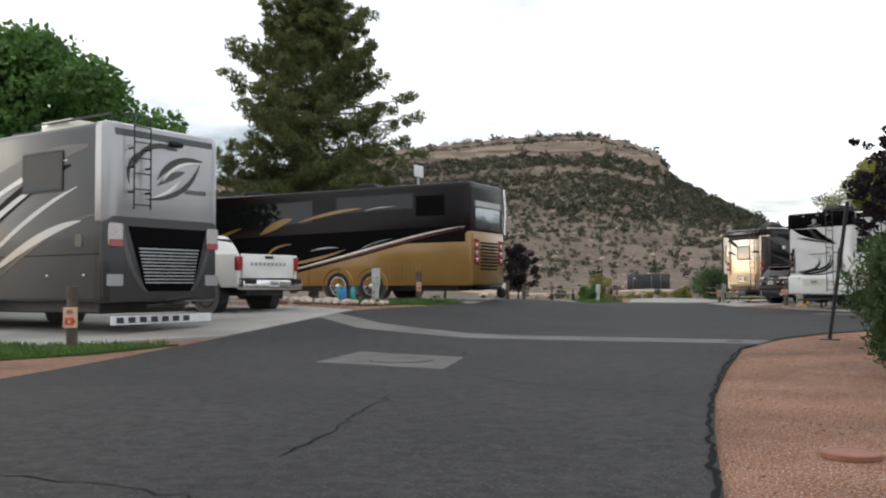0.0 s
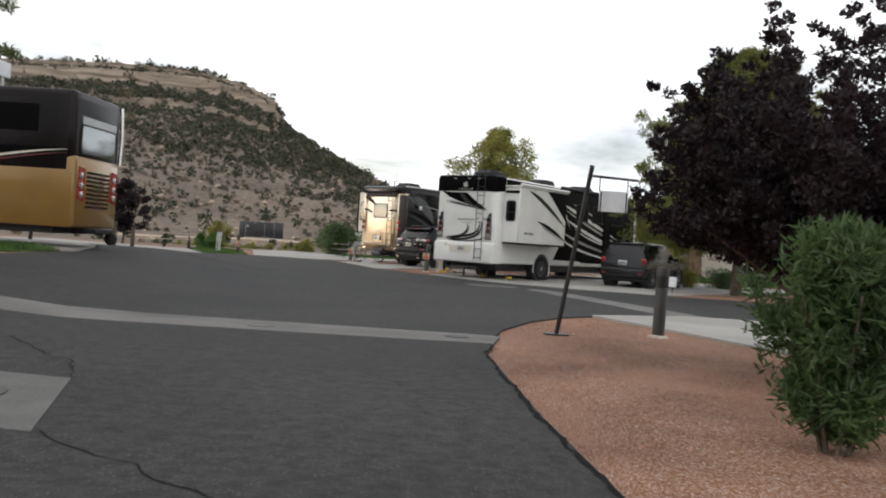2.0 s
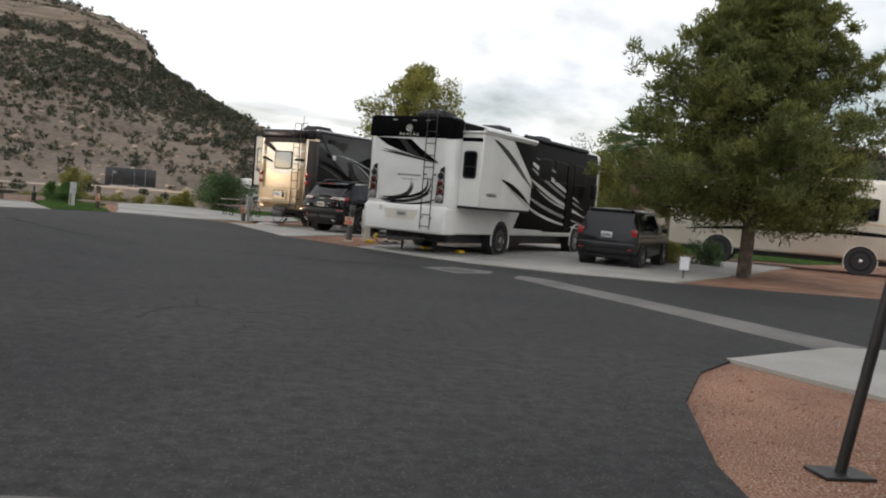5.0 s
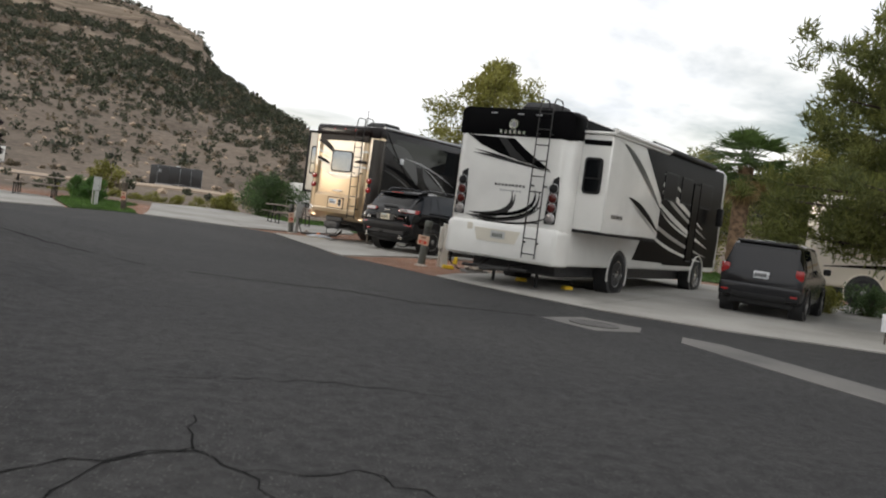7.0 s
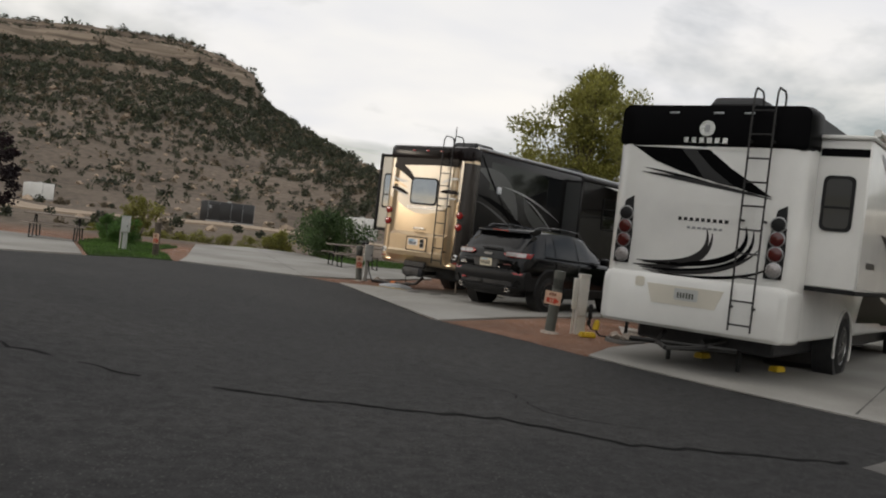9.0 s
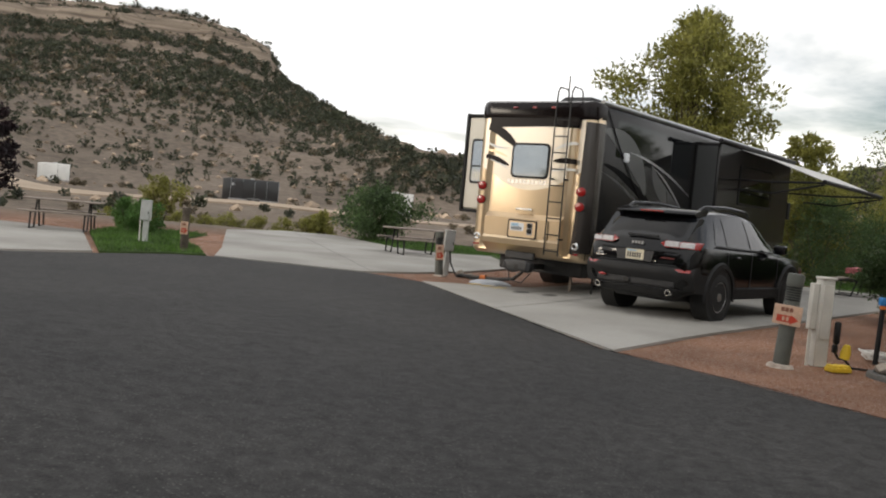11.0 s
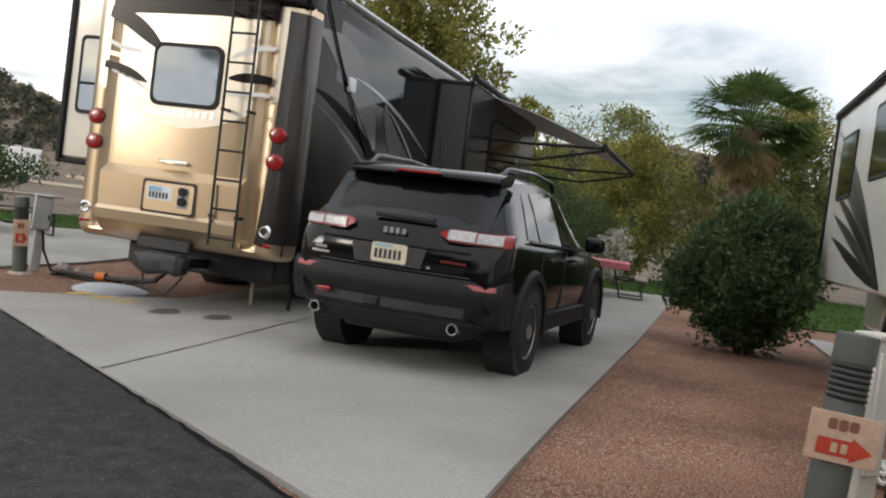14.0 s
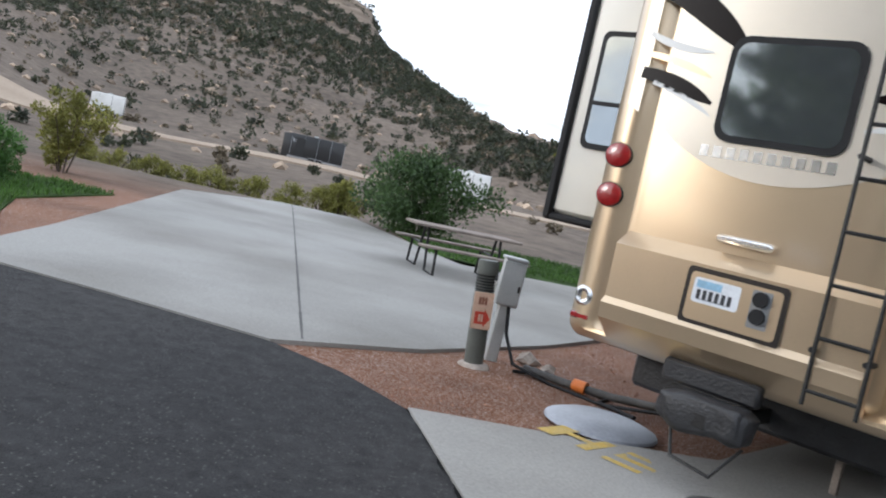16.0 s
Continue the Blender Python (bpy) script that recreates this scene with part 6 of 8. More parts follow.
def white_pickup(x, y, ang):
    car = root("pickup", "white pickup truck with a closed tailgate on a pad", "truck", ground_pose(x, y, ang))
    body = [(2.0, 0.98, 0.55, 1.28, 1.36, 0.80), (2.08, 1.0, 0.52, 1.30, 1.70, 0.74), (2.3, 1.0, 0.5, 1.30, 1.93, 0.72), (3.2, 1.0, 0.5, 1.28, 1.95, 0.72), (3.8, 1.0, 0.5, 1.27, 1.85, 0.70), (4.4, 1.0, 0.52, 1.26, 1.34, 0.76), (5.6, 0.98, 0.55, 1.18, 1.25, 0.72), (5.85, 0.85, 0.6, 0.98, 1.02, 0.6)]
    part("cab", car_body(body), "white", car, "white cab")
    for s in (1, -1):
        side_glass(car, body, (((2.2, 1.34), (3.0, 1.34)), ((2.35, 1.82), (3.0, 1.84))), s, 3)
        side_glass(car, body, (((3.08, 1.34), (4.2, 1.33)), ((3.08, 1.84), (3.75, 1.80))), s, 4)
        part("bed_side", box(nb(), s * 0.90, s * 1.0, 0.08, 2.05, 0.58, 1.38, 0.04, seg=2), "white", car)
        for yy in (1.15, 4.95):
            arch(car, 1.0, yy, 0.42, s, "plastic")
            wheel(car, s * 1.01, yy, 0.42, 0.27, s, "alloy", spokes=6)
        part("tail_lamp", box(nb(), s * 0.84, s * 1.01, 0.03, 0.16, 0.98, 1.32, 0.02), "red", car)
        part("mirror", box(nb(), s * 1.02, s * 1.25, 3.95, 4.08, 1.3, 1.55, 0.04), "plastic", car)
    bm = nb()
    panel(bm, [(-0.70, 2.05, 1.38), (0.70, 2.05, 1.38), (0.66, 2.2, 1.84), (-0.66, 2.2, 1.84)], (0, -0.95, 0.25), 0.03)
    part("rear_window", bm, "glass", car)
    part("bed_floor", box(nb(), -0.92, 0.92, 0.1, 2.05, 0.72, 0.80), "plastic", car)
    gate = part("tailgate", box(nb(), -0.84, 0.84, 0.04, 0.13, 0.80, 1.38, 0.03, seg=2), "white", car)
    part("tailgate_handle", box(nb(), -0.14, 0.14, 0.02, 0.05, 1.27, 1.34, 0.015), "plastic", gate)
    part("brand_bars", bars_text(nb(), -0.6, 0.6, 1.10, 1.18, rear_place(0.04), 9, 0.004), "silver", gate, smooth=False)
    bump = part("rear_bumper", box(nb(), -0.98, 0.98, -0.14, 0.1, 0.52, 0.76, 0.05, seg=2), "chrome", car, "chrome step bumper")
    part("bumper_pad", box(nb(), -0.96, -0.55, -0.15, 0.0, 0.64, 0.79, 0.03), "plastic", bump)
    part("bumper_pad", box(nb(), 0.55, 0.96, -0.15, 0.0, 0.64, 0.79, 0.03), "plastic", bump)
    pl = patch2(bump, "number_plate", rr2(-0.15, 0.15, 0.6, 0.74, 0.01), rear_place(-0.142), "sign_white", thick=0.006)
    part("plate_bars", bars_text(nb(), -0.12, 0.12, 0.63, 0.71, rear_place(-0.148), 6, 0.003), "ink", pl, smooth=False)
    part("chassis", box(nb(), -0.6, 0.6, 0.2, 5.4, 0.38, 0.62, 0.03), "tarp", car)
    return car


def tan_motorhome(x, y, ang):
    rv = root("motorhome", "tan motorhome with brown sweeps half hidden by a pine", "motorhome", ground_pose(x, y, ang))
    w, l, z0, z1 = 1.25, 9.0, 0.5, 3.3
    part("body", shell(w, l, z0, z1, 0.2, 0.05, 0.6), "champagne", rv)
    for P, nm in ((left_place(w + 0.001), "l"), (right_place(w + 0.001), "r")):
        stripe(rv, bez((0.3, 1.3), (4, 1.6), (8.4, 1.1)), 0.18, P, "brown", 0.005)
        stripe(rv, bez((0.3, 1.6), (4, 2.0), (8.2, 1.45)), 0.10, P, "gold", 0.005)
        window(rv, 2.0, 3.4, 1.9, 2.6, P)
        window(rv, 5.0, 6.6, 1.9, 2.6, P)
        window(rv, 7.2, 8.2, 1.8, 2.6, P)
    undercarriage(rv, w, l, z0)
    for s in (1, -1):
        for yy in (2.4, 7.2):
            arch(rv, w, yy, 0.45, s, "champagne")
            wheel(rv, s * (w + 0.01), yy, 0.45, 0.27, s, "chrome")
    return rv


def cargo_trailer(x, y, ang, w, l, h, material, label):
    tr = root("cargo_trailer", label, "trailer", ground_pose(x, y, ang, 0.0))
    part("box", loft(nb(), [rrect(w / 2, 0.45, h, 0.08, 0), rrect(w / 2, 0.45, h, 0.08, l), rrect(w / 2 - 0.45, 0.45, h - 0.1, 0.08, l + 0.6)]), material, tr)
    for yy in np.arange(0.0, l, 1.2):
        for s in (1, -1):
            part("panel_seam", box(nb(), s * (w / 2), s * (w / 2 + 0.008), yy, yy + 0.03, 0.5, h - 0.1), "plastic" if material == "white" else "silver", tr)
    for s in (1, -1):
        part("fender", box(nb(), s * (w / 2), s * (w / 2 + 0.2), l * 0.36, l * 0.62, 0.62, 0.68, 0.02), "alloy", tr)
        for yy in (0.42, 0.56):
            wheel(tr, s * (w / 2 + 0.18), l * yy, 0.33, 0.18, s)
        part("trim_strip", box(nb(), s * (w / 2), s * (w / 2 + 0.012), 0, l, 0.45, 0.58), "alloy", tr)
        part("side_door", box(nb(), s * (w / 2), s * (w / 2 + 0.015), l * 0.72, l * 0.72 + 0.8, 0.6, h - 0.3), material, tr)
        part("wordmark", bars_text(nb(), l * 0.80, l * 0.96, h - 0.75, h - 0.45, (right_place if s > 0 else left_place)(w / 2), 3, 0.012), "silver", tr, smooth=False)
    part("roof_vent", box(nb(), -0.2, 0.2, l * 0.5, l * 0.5 + 0.4, h, h + 0.12, 0.03), "box_grey", tr)
    part("drawbar", tube(nb(), [(-0.5, l, 0.45), (0, l + 1.6, 0.45), (0.5, l, 0.45)], 0.05, 6), "steel", tr)
    part("jack_leg", tube(nb(), [(0, l + 1.4, 0.0), (0, l + 1.4, 0.7)], 0.04, 6), "steel", tr)
    return tr


gold_motorhome(0.93, 50.65, 49)
white_motorhome(4.2, 40.7, 50.5)
black_suv(2.2, 47.6, 45)
grey_hatchback(9.7, 40.8, 53)
grey_motorhome(-6.65, 18.4, 170)
white_pickup(-8.0, 23.8, 168)
dark_coach(-5.75, 32.8, 175)
tan_motorhome(23.5, 45.5, 148)
cargo_trailer(-14.6, 127.2, 190, 2.3, 5.0, 2.6, "dkgrey", "black enclosed cargo trailer standing on the desert track")
cargo_trailer(-0.9, 105.8, 186, 2.0, 2.3, 2.3, "white", "small white enclosed trailer behind the shrubs")
cargo_trailer(-38.0, 133.0, 200, 2.2, 2.6, 2.3, "white", "white box trailer parked on the desert flat")


# ---- plants ----
def raw_mesh(name, verts, faces, material):
    me = bpy.data.meshes.new(name)
    me.from_pydata(verts.tolist() if hasattr(verts, "tolist") else verts, [], faces.tolist() if hasattr(faces, "tolist") else faces)
    me.materials.append(M[material])
    return me


def leaf_cloud(rs, centres, radii, per, size, aspect=0.5, up=0.0, flat=1.0):
    """Leaves as small folded diamonds scattered through clumps. Returns vertices and faces."""
    c = np.repeat(np.asarray(centres, float), per, 0)
    r = np.repeat(np.asarray(radii, float), per)[:, None]
    n = len(c)
    d = rs.normal(size=(n, 3))
    d /= np.linalg.norm(d, axis=1)[:, None] + 1e-9
    p = c + d * r * (rs.rand(n, 1) ** 0.45) * np.array([1, 1, flat])
    a = d + rs.normal(size=(n, 3)) * 0.8 + np.array([0, 0, up])
    a /= np.linalg.norm(a, axis=1)[:, None] + 1e-9
    b = np.cross(a, rs.normal(size=(n, 3)))
    b /= np.linalg.norm(b, axis=1)[:, None] + 1e-9
    s = size * (0.6 + 0.8 * rs.rand(n, 1))
    nrm = np.cross(a, b)
    v = np.stack([p - a * s * 0.5, p + b * s * aspect * 0.5 + nrm * s * 0.08, p + a * s * 0.5, p - b * s * aspect * 0.5 + nrm * s * 0.08], 1).reshape(-1, 3)
    f = np.arange(4 * n).reshape(-1, 4)
    return v, f


def crown_clumps(rs, n, rad, z0, z1, shape):
    """Clump centres in a crown; shape: pine, young pine, spikes, vase or ball."""
    out, size = [], []
    if shape in ("pine", "young pine"):
        for k in range(n):
            f = (k + rs.rand()) / n
            z = z0 + (z1 - z0) * 0.96 * f
            reach = rad * np.interp(f, (0, 0.12, 0.35, 0.6, 0.85, 1.0), (0.82, 1.0, 0.95, 0.76, 0.46, 0.12) if shape == "pine" else (0.78, 1.0, 0.86, 0.58, 0.26, 0.06)) * rs.uniform(0.6, 1.08)
            a, lift = 2.4 * k + rs.normal() * 0.3, np.interp(f, (0, 0.3, 1.0), (-0.06, 0.12, 0.7))
            side = np.array([-math.sin(a), math.cos(a), 0.0])
            for t in np.linspace(0.28, 1.0, 8):
                p = np.array([reach * t * math.cos(a), reach * t * math.sin(a), z + reach * (lift * t + 0.16 * t * t)])
                for o in (0.0, rs.uniform(0.12, 0.34) * (1 if rs.rand() > 0.5 else -1)):
                    out.append(tuple(p + side * o * reach * (1.2 - 0.8 * t) + rs.normal(size=3) * 0.10))
                    size.append(rad * rs.uniform(0.065, 0.12) * (1.15 - 0.35 * t) * (1.0 - 0.25 * f))
        return out, size
    if shape == "spikes":
        zc = z0 + 0.38 * (z1 - z0)
        for k in range(n):
            a, e = rs.rand() * 2 * math.pi, math.asin(rs.uniform(-0.35, 1.0))
            g = rs.uniform(0.78, 1.02) + 0.22 * max(0.0, math.sin(e)) * rs.rand()
            end = np.array([rad * g * math.cos(e) * math.cos(a), rad * g * math.cos(e) * math.sin(a), zc + ((z1 - zc) * g if e > 0 else (zc - z0)) * math.sin(e)])
            for t in np.linspace(0.25, 1.0, 14):
                p = end * t + np.array([0, 0, zc * 0.55 * (1 - t)])
                out.append(tuple(p + rs.normal(size=3) * 0.05))
                size.append(rad * 0.095 * (1.4 - 1.0 * t))
        return out, size
    while len(out) < n:
        f = rs.rand()
        z = z0 + (z1 - z0) * f
        if shape == "vase":
            k = (0.35 + 0.75 * f) * (1 - max(0, f - 0.72) / 0.28 * 0.55)
        else:
            k = math.sqrt(max(0.03, 1 - (2 * f - 0.95) ** 2))
        a, q = rs.rand() * 2 * math.pi, rs.rand() ** 0.5
        wob = 0.78 + 0.3 * math.sin(3 * a + z) + 0.12 * math.sin(7 * a + 2 * z)
        out.append((rad * k * q * wob * math.cos(a), rad * k * q * wob * math.sin(a), z))
        size.append(rad * (0.13 + 0.12 * rs.rand()))
    return out, size


def tree(name, x, y, h, rad, z0, leaf, label, category, seed, shape="ball", clumps=110, per=80, size=0.2, aspect=0.5, trunk=0.16, stems=1, up=0.0, flat=0.8, group=""):
    rs = np.random.RandomState(seed)
    t = root(name, label, category, pose(x, y, hz(x, y) - 0.02), group)
    cs, sz = crown_clumps(rs, clumps, rad, z0, h, shape)
    bm = nb()
    for k in range(stems):
        a = 2 * math.pi * k / stems + 0.4
        o = 0.0 if stems == 1 else 0.12
        top = h * (0.95 if "pine" in shape else 0.55)
        tube(bm, [(o * math.cos(a), o * math.sin(a), 0), (2 * o * math.cos(a) + 0.05, 2 * o * math.sin(a), top * 0.35), (3.5 * o * math.cos(a), 3.5 * o * math.sin(a) + 0.05, top * 0.7), (5 * o * math.cos(a), 5 * o * math.sin(a), top)], trunk, 9, trunk * 0.25)
    part("trunk", bm, "bark", t)
    for k in range(12 if "pine" in shape else 4, min(len(cs), 1400 if "pine" in shape else 420), 16 if "pine" in shape else 10 if shape == "spikes" else 5):
        c = Vector(cs[k])
        zb = max(0.12 * h, min(c.z * (0.95 if "pine" in shape else 0.5), h * 0.9))
        mid = Vector((c.x * 0.45, c.y * 0.45, zb + (c.z - zb) * 0.35))
        part("limb", tube(nb(), [(0, 0, zb), mid, c], trunk * 0.32, 5, trunk * 0.06), "bark", t)
    v, f = leaf_cloud(rs, cs, sz, per, size, aspect, up, flat)
    ob = new("crown", raw_mesh("crown", v, f, leaf))
    ob.parent = t
    return t


PINE = "tall pine with airy green needle clumps behind parked vehicles"
tree("pine_tree", -16.9, 40.4, 14.2, 5.0, 2.2, "pine_dk", PINE, "tree", 11, "pine", 104, 70, 0.27, 0.18, 0.24, up=0.7, flat=0.7)
tree("pine_tree", 13.6, 40.4, 8.4, 4.3, 1.5, "pine", "bushy pine with drooping needle clumps over red gravel", "tree", 12, "young pine", 110, 66, 0.21, 0.17, 0.2, up=0.7, flat=0.7)
tree("shade_tree", -22.6, 29.5, 9.6, 5.3, 2.5, "green", "leafy green shade tree behind a grey motorhome", "tree", 13, "ball", 330, 170, 0.27, 0.6, 0.2)
tree("plum_tree", 6.75, 19.0, 3.7, 2.15, 0.7, "plum", "dark purple-leaved plum tree on red gravel", "tree", 14, "spikes", 170, 52, 0.062, 0.55, 0.09, stems=2, up=0.9)
tree("plum_tree", -13.2, 58.5, 3.4, 1.5, 0.8, "plum", "small dark purple plum tree by a post", "tree", 15, "ball", 90, 120, 0.12, 0.6, 0.07)
tree("plum_tree", -10.5, 40.5, 3.2, 1.3, 0.7, "plum", "small dark purple plum tree behind a coach", "tree", 16, "ball", 90, 120, 0.12, 0.6, 0.07)
tree("ash_tree", 6.9, 60.5, 7.6, 2.7, 2.2, "bright", "yellow-green ash tree behind motorhomes", "tree", 17, "ball", 300, 95, 0.15, 0.42, 0.14, up=0.6)
tree("ash_tree", 11.9, 63.8, 4.9, 1.6, 1.5, "bright", "slender yellow-green tree past a motorhome awning", "tree", 19, "ball", 110, 80, 0.14, 0.45, 0.1, up=0.6)
tree("ash_tree", 2.2, 68.0, 4.0, 1.7, 1.5, "bright", "small yellow-green tree behind motorhomes", "tree", 18, "ball", 70, 80, 0.16, 0.5, 0.1)
for k, (x, y, h, r, lf) in enumerate(((13.0, 68.5, 3.6, 2.4, "bright"), (16.5, 71, 5.0, 3.2, "bright"), (21, 72, 7.4, 3.8, "pine"), (25.5, 67, 7.4, 3.6, "bright"), (29, 61, 5.8, 3.4, "pine_dk"), (12.0, 75, 4.4, 2.8, "pine"), (33, 55, 6.0, 3.5, "pine_dk"), (22.5, 63.5, 5.4, 2.8, "pine"), (32, 47, 6.5, 3.6, "pine"), (9.5, 71, 4.6, 2.6, "pine"), (18.5, 67, 4.8, 2.8, "bright"))):
    tree("olive_tree", x, y, h, r, 0.5, lf, "olive-green tree in the camp's far hedge", "tree", 30 + k, "ball", 130, 150, 0.15, 0.4, 0.12, group="far hedge trees")
# trees added behind the start and west of the lane, to darken paint reflections
for k, (x, y, h, r) in enumerate(((-12, 2, 8, 3.5), (-4, -22, 8, 4), (14, -8, 7, 3.5), (16, 6, 7, 3.5), (-30, 34, 10, 5))):
    tree("shade_tree", x, y, h, r, 1.6, "green", "leafy green tree added beside the camp lane to darken reflections", "tree", 60 + k, "ball", 90, 50, 0.42, 0.6, 0.2, group="shade trees")


def bush(name, x, y, h, r, leaf, label, seed, clumps=60, per=80, size=0.1, aspect=0.35, group="", shape="ball", up=0.5):
    rs = np.random.RandomState(seed)
    t = root(name, label, "shrub", pose(x, y, hz(x, y) - 0.01), group)
    cs, sz = crown_clumps(rs, clumps, r, 0.12 * h, h, shape)
    for k in range(7):
        a = 2 * math.pi * k / 7
        part("stem", tube(nb(), [(0.08 * math.cos(a), 0.08 * math.sin(a), 0), (0.3 * r * math.cos(a), 0.3 * r * math.sin(a), h * 0.4), (0.55 * r * math.cos(a), 0.55 * r * math.sin(a), h * 0.75)], 0.018, 5, 0.006), "bark", t)
    v, f = leaf_cloud(rs, cs, [s * 1.25 for s in sz], per, size, aspect, up)
    ob = new("foliage", raw_mesh("foliage", v, f, leaf))
    ob.parent = t
    return t


bush("oleander", 5.12, 15.5, 1.36, 0.72, "oleander", "upright green oleander bush on red gravel", 81, 120, 120, 0.095, 0.22, shape="vase", up=0.6)
bush("round_shrub", 8.2, 50.0, 1.95, 1.05, "oleander", "large rounded dark green shrub beside a pad", 82, 230, 170, 0.085, 0.38)
bush("shrub", -2.3, 66.2, 1.75, 1.75, "oleander", "spreading green shrub behind an empty pad", 83, 110, 100, 0.11, 0.45)
bush("shrub", -4.6, 69.5, 1.0, 0.9, "bright", "small light green shrub behind an empty pad", 84, 50, 70, 0.1, 0.4)
bush("shrub", -9.0, 62.3, 1.5, 0.85, "bright", "loose light green shrub beyond the lawn", 85, 60, 70, 0.1, 0.4, shape="vase")
bush("round_shrub", -8.3, 58.2, 0.85, 0.62, "green", "clipped round green shrub by a pedestal", 86, 60, 90, 0.07, 0.4)
bush("round_shrub", -9.4, 60.4, 0.8, 0.6, "green", "clipped round green shrub by a pedestal", 87, 60, 90, 0.07, 0.4)
bush("shrub", 12.2, 62.5, 2.6, 1.7, "oleander", "dark green hedge shrub behind a picnic table", 88, 110, 90, 0.1, 0.3)
bush("shrub", 14.8, 64.2, 2.4, 1.6, "oleander", "dark hedge shrub with pale flowers", 89, 100, 90, 0.1, 0.3)
bush("flower_shrub", 13.9, 61.2, 1.5, 0.8, "flower", "shrub with pale flower heads in the hedge", 90, 36, 50, 0.07, 0.6)
bush("shrub", 16.5, 60.5, 1.8, 1.5, "bright", "light green shrub on the lawn's edge", 91, 80, 80, 0.1, 0.4)
bush("shrub", 14.5, 44.5, 0.7, 0.9, "oleander", "low green shrub under a pine", 92, 50, 70, 0.08, 0.35)
bush("shrub", 13.0, 44.0, 0.6, 0.7, "bright", "low light green shrub under a pine", 93, 40, 70, 0.08, 0.35)
for k in range(9):
    bush("low_shrub", -13.5 + 1.05 * k, 71.0 - 0.18 * k + 0.3 * math.sin(k * 2.1), 0.75, 0.7, "bright", "low yellow-green shrub along the wash", 100 + k, 34, 60, 0.09, 0.3, "low shrubs along the wash")


def palm_tree(x, y):
    t = root("palm_tree", "fan palm with a shaggy skirt of dry fronds", "tree", pose(x, y, hz(x, y)))
    bm = nb()
    lathe(bm, [(0.34, 0), (0.27, 0.3)] + [(0.24 + 0.03 * (k % 2), 0.3 + 0.17 * k) for k in range(1, 24)], Matrix(), 12)
    part("trunk", bm, "palm_bark", t)
    t.matrix_basis = t.matrix_basis @ Matrix.Diagonal((1.45, 1.45, 1.22, 1))
    rs = np.random.RandomState(5)
    for k in range(116):
        dry = k >= 78
        a = rs.rand() * 2 * math.pi
        el = radians(rs.uniform(-75, -45)) if dry else math.asin(rs.uniform(-0.6, 0.99))
        d = Vector((math.cos(a) * math.cos(el), math.sin(a) * math.cos(el), math.sin(el)))
        side = Vector((-math.sin(a), math.cos(a), 0))
        base = Vector((0, 0, 4.35 if not dry else rs.uniform(3.75, 4.25)))
        stem = base + d * (rs.uniform(0.35, 0.6) if dry else rs.uniform(0.6, 1.0))
        bm = nb()
        tube(bm, [base, stem], 0.016, 4, 0.01)
        up = side.cross(d)
        for j in range(17):
            f = radians(-80 + 10 * j)
            tip = stem + (d * math.cos(f) + side * math.sin(f)) * (rs.uniform(0.45, 0.7) if dry else rs.uniform(0.6, 0.82)) - Vector((0, 0, 0.05 + 0.16 * rs.rand()))
            mid = stem + (d * math.cos(f) + side * math.sin(f)) * 0.4
            wv = up.cross((tip - stem).normalized()).normalized() * 0.028
            bm.faces.new([bm.verts.new(p) for p in (stem, mid + wv, tip, mid - wv + up * 0.012)])
        part("frond", bm, "palm_dry" if dry else "palm", t, smooth=False)
    return t


palm_tree(19.2, 62.6)


# grass, gravel and desert cover: uncountable stuff
def grass_patch(name, outline, seed, per_m2, hgt, label):
    slab(name, outline, "turf", 0.02, label, "lawn", depth=0.1, cell=1.0)
    rs = np.random.RandomState(seed)
    xs, ys = np.array([p[0] for p in outline]), np.array([p[1] for p in outline])
    n = int((xs.max() - xs.min()) * (ys.max() - ys.min()) * per_m2)
    px, py = rs.uniform(xs.min(), xs.max(), n), rs.uniform(ys.min(), ys.max(), n)
    keep = np.zeros(n, bool)
    m = len(xs)
    for i in range(m):
        j = (i + 1) % m
        c = ((ys[i] > py) != (ys[j] > py)) & (px < (xs[j] - xs[i]) * (py - ys[i]) / (ys[j] - ys[i] + 1e-12) + xs[i])
        keep ^= c
    px, py = px[keep], py[keep]
    pz = height(px, py) + 0.03
    n = len(px)
    a = rs.rand(n) * 2 * math.pi
    h = hgt * (0.5 + rs.rand(n))
    lean = rs.normal(size=(n, 2)) * 0.35 * h[:, None]
    wv = np.stack([np.cos(a), np.sin(a), 0 * a], 1) * 0.014
    b = np.stack([px, py, pz], 1)
    tip = b + np.stack([lean[:, 0], lean[:, 1], h], 1)
    v = np.stack([b - wv, b + wv, tip], 1).reshape(-1, 3)
    ob = new("grass", raw_mesh("grass", v, np.arange(3 * n).reshape(-1, 3), "grass"))
    tagged(ob, "short green grass blades on a " + label, "grass", kind="stuff")


grass_patch("lawn_1", [(-4.8, 16.6), (-5.0, 15.0), (-5.6, 13.8), (-10.5, 14.2), (-10, 16.2), (-6.6, 15.5)], 1, 500, 0.07, "green grass strip at the lane's edge")
grass_patch("lawn_2", [(-5.6, 30.5), (-5.75, 28.3), (-7.2, 27.2), (-9.8, 28.8), (-9.8, 30.4)], 2, 400, 0.10, "green grass strip beside a coach")
grass_patch("lawn_3", [(-5.4, 52.75), (-6.1, 52.45), (-7.1, 51.3), (-9.2, 56.8), (-9.5, 59.0), (-8.2, 60.5), (-7.0, 60.2), (-7.0, 57.0), (-6.0, 54.6)], 3, 300, 0.07, "green grass strip beside an empty pad")
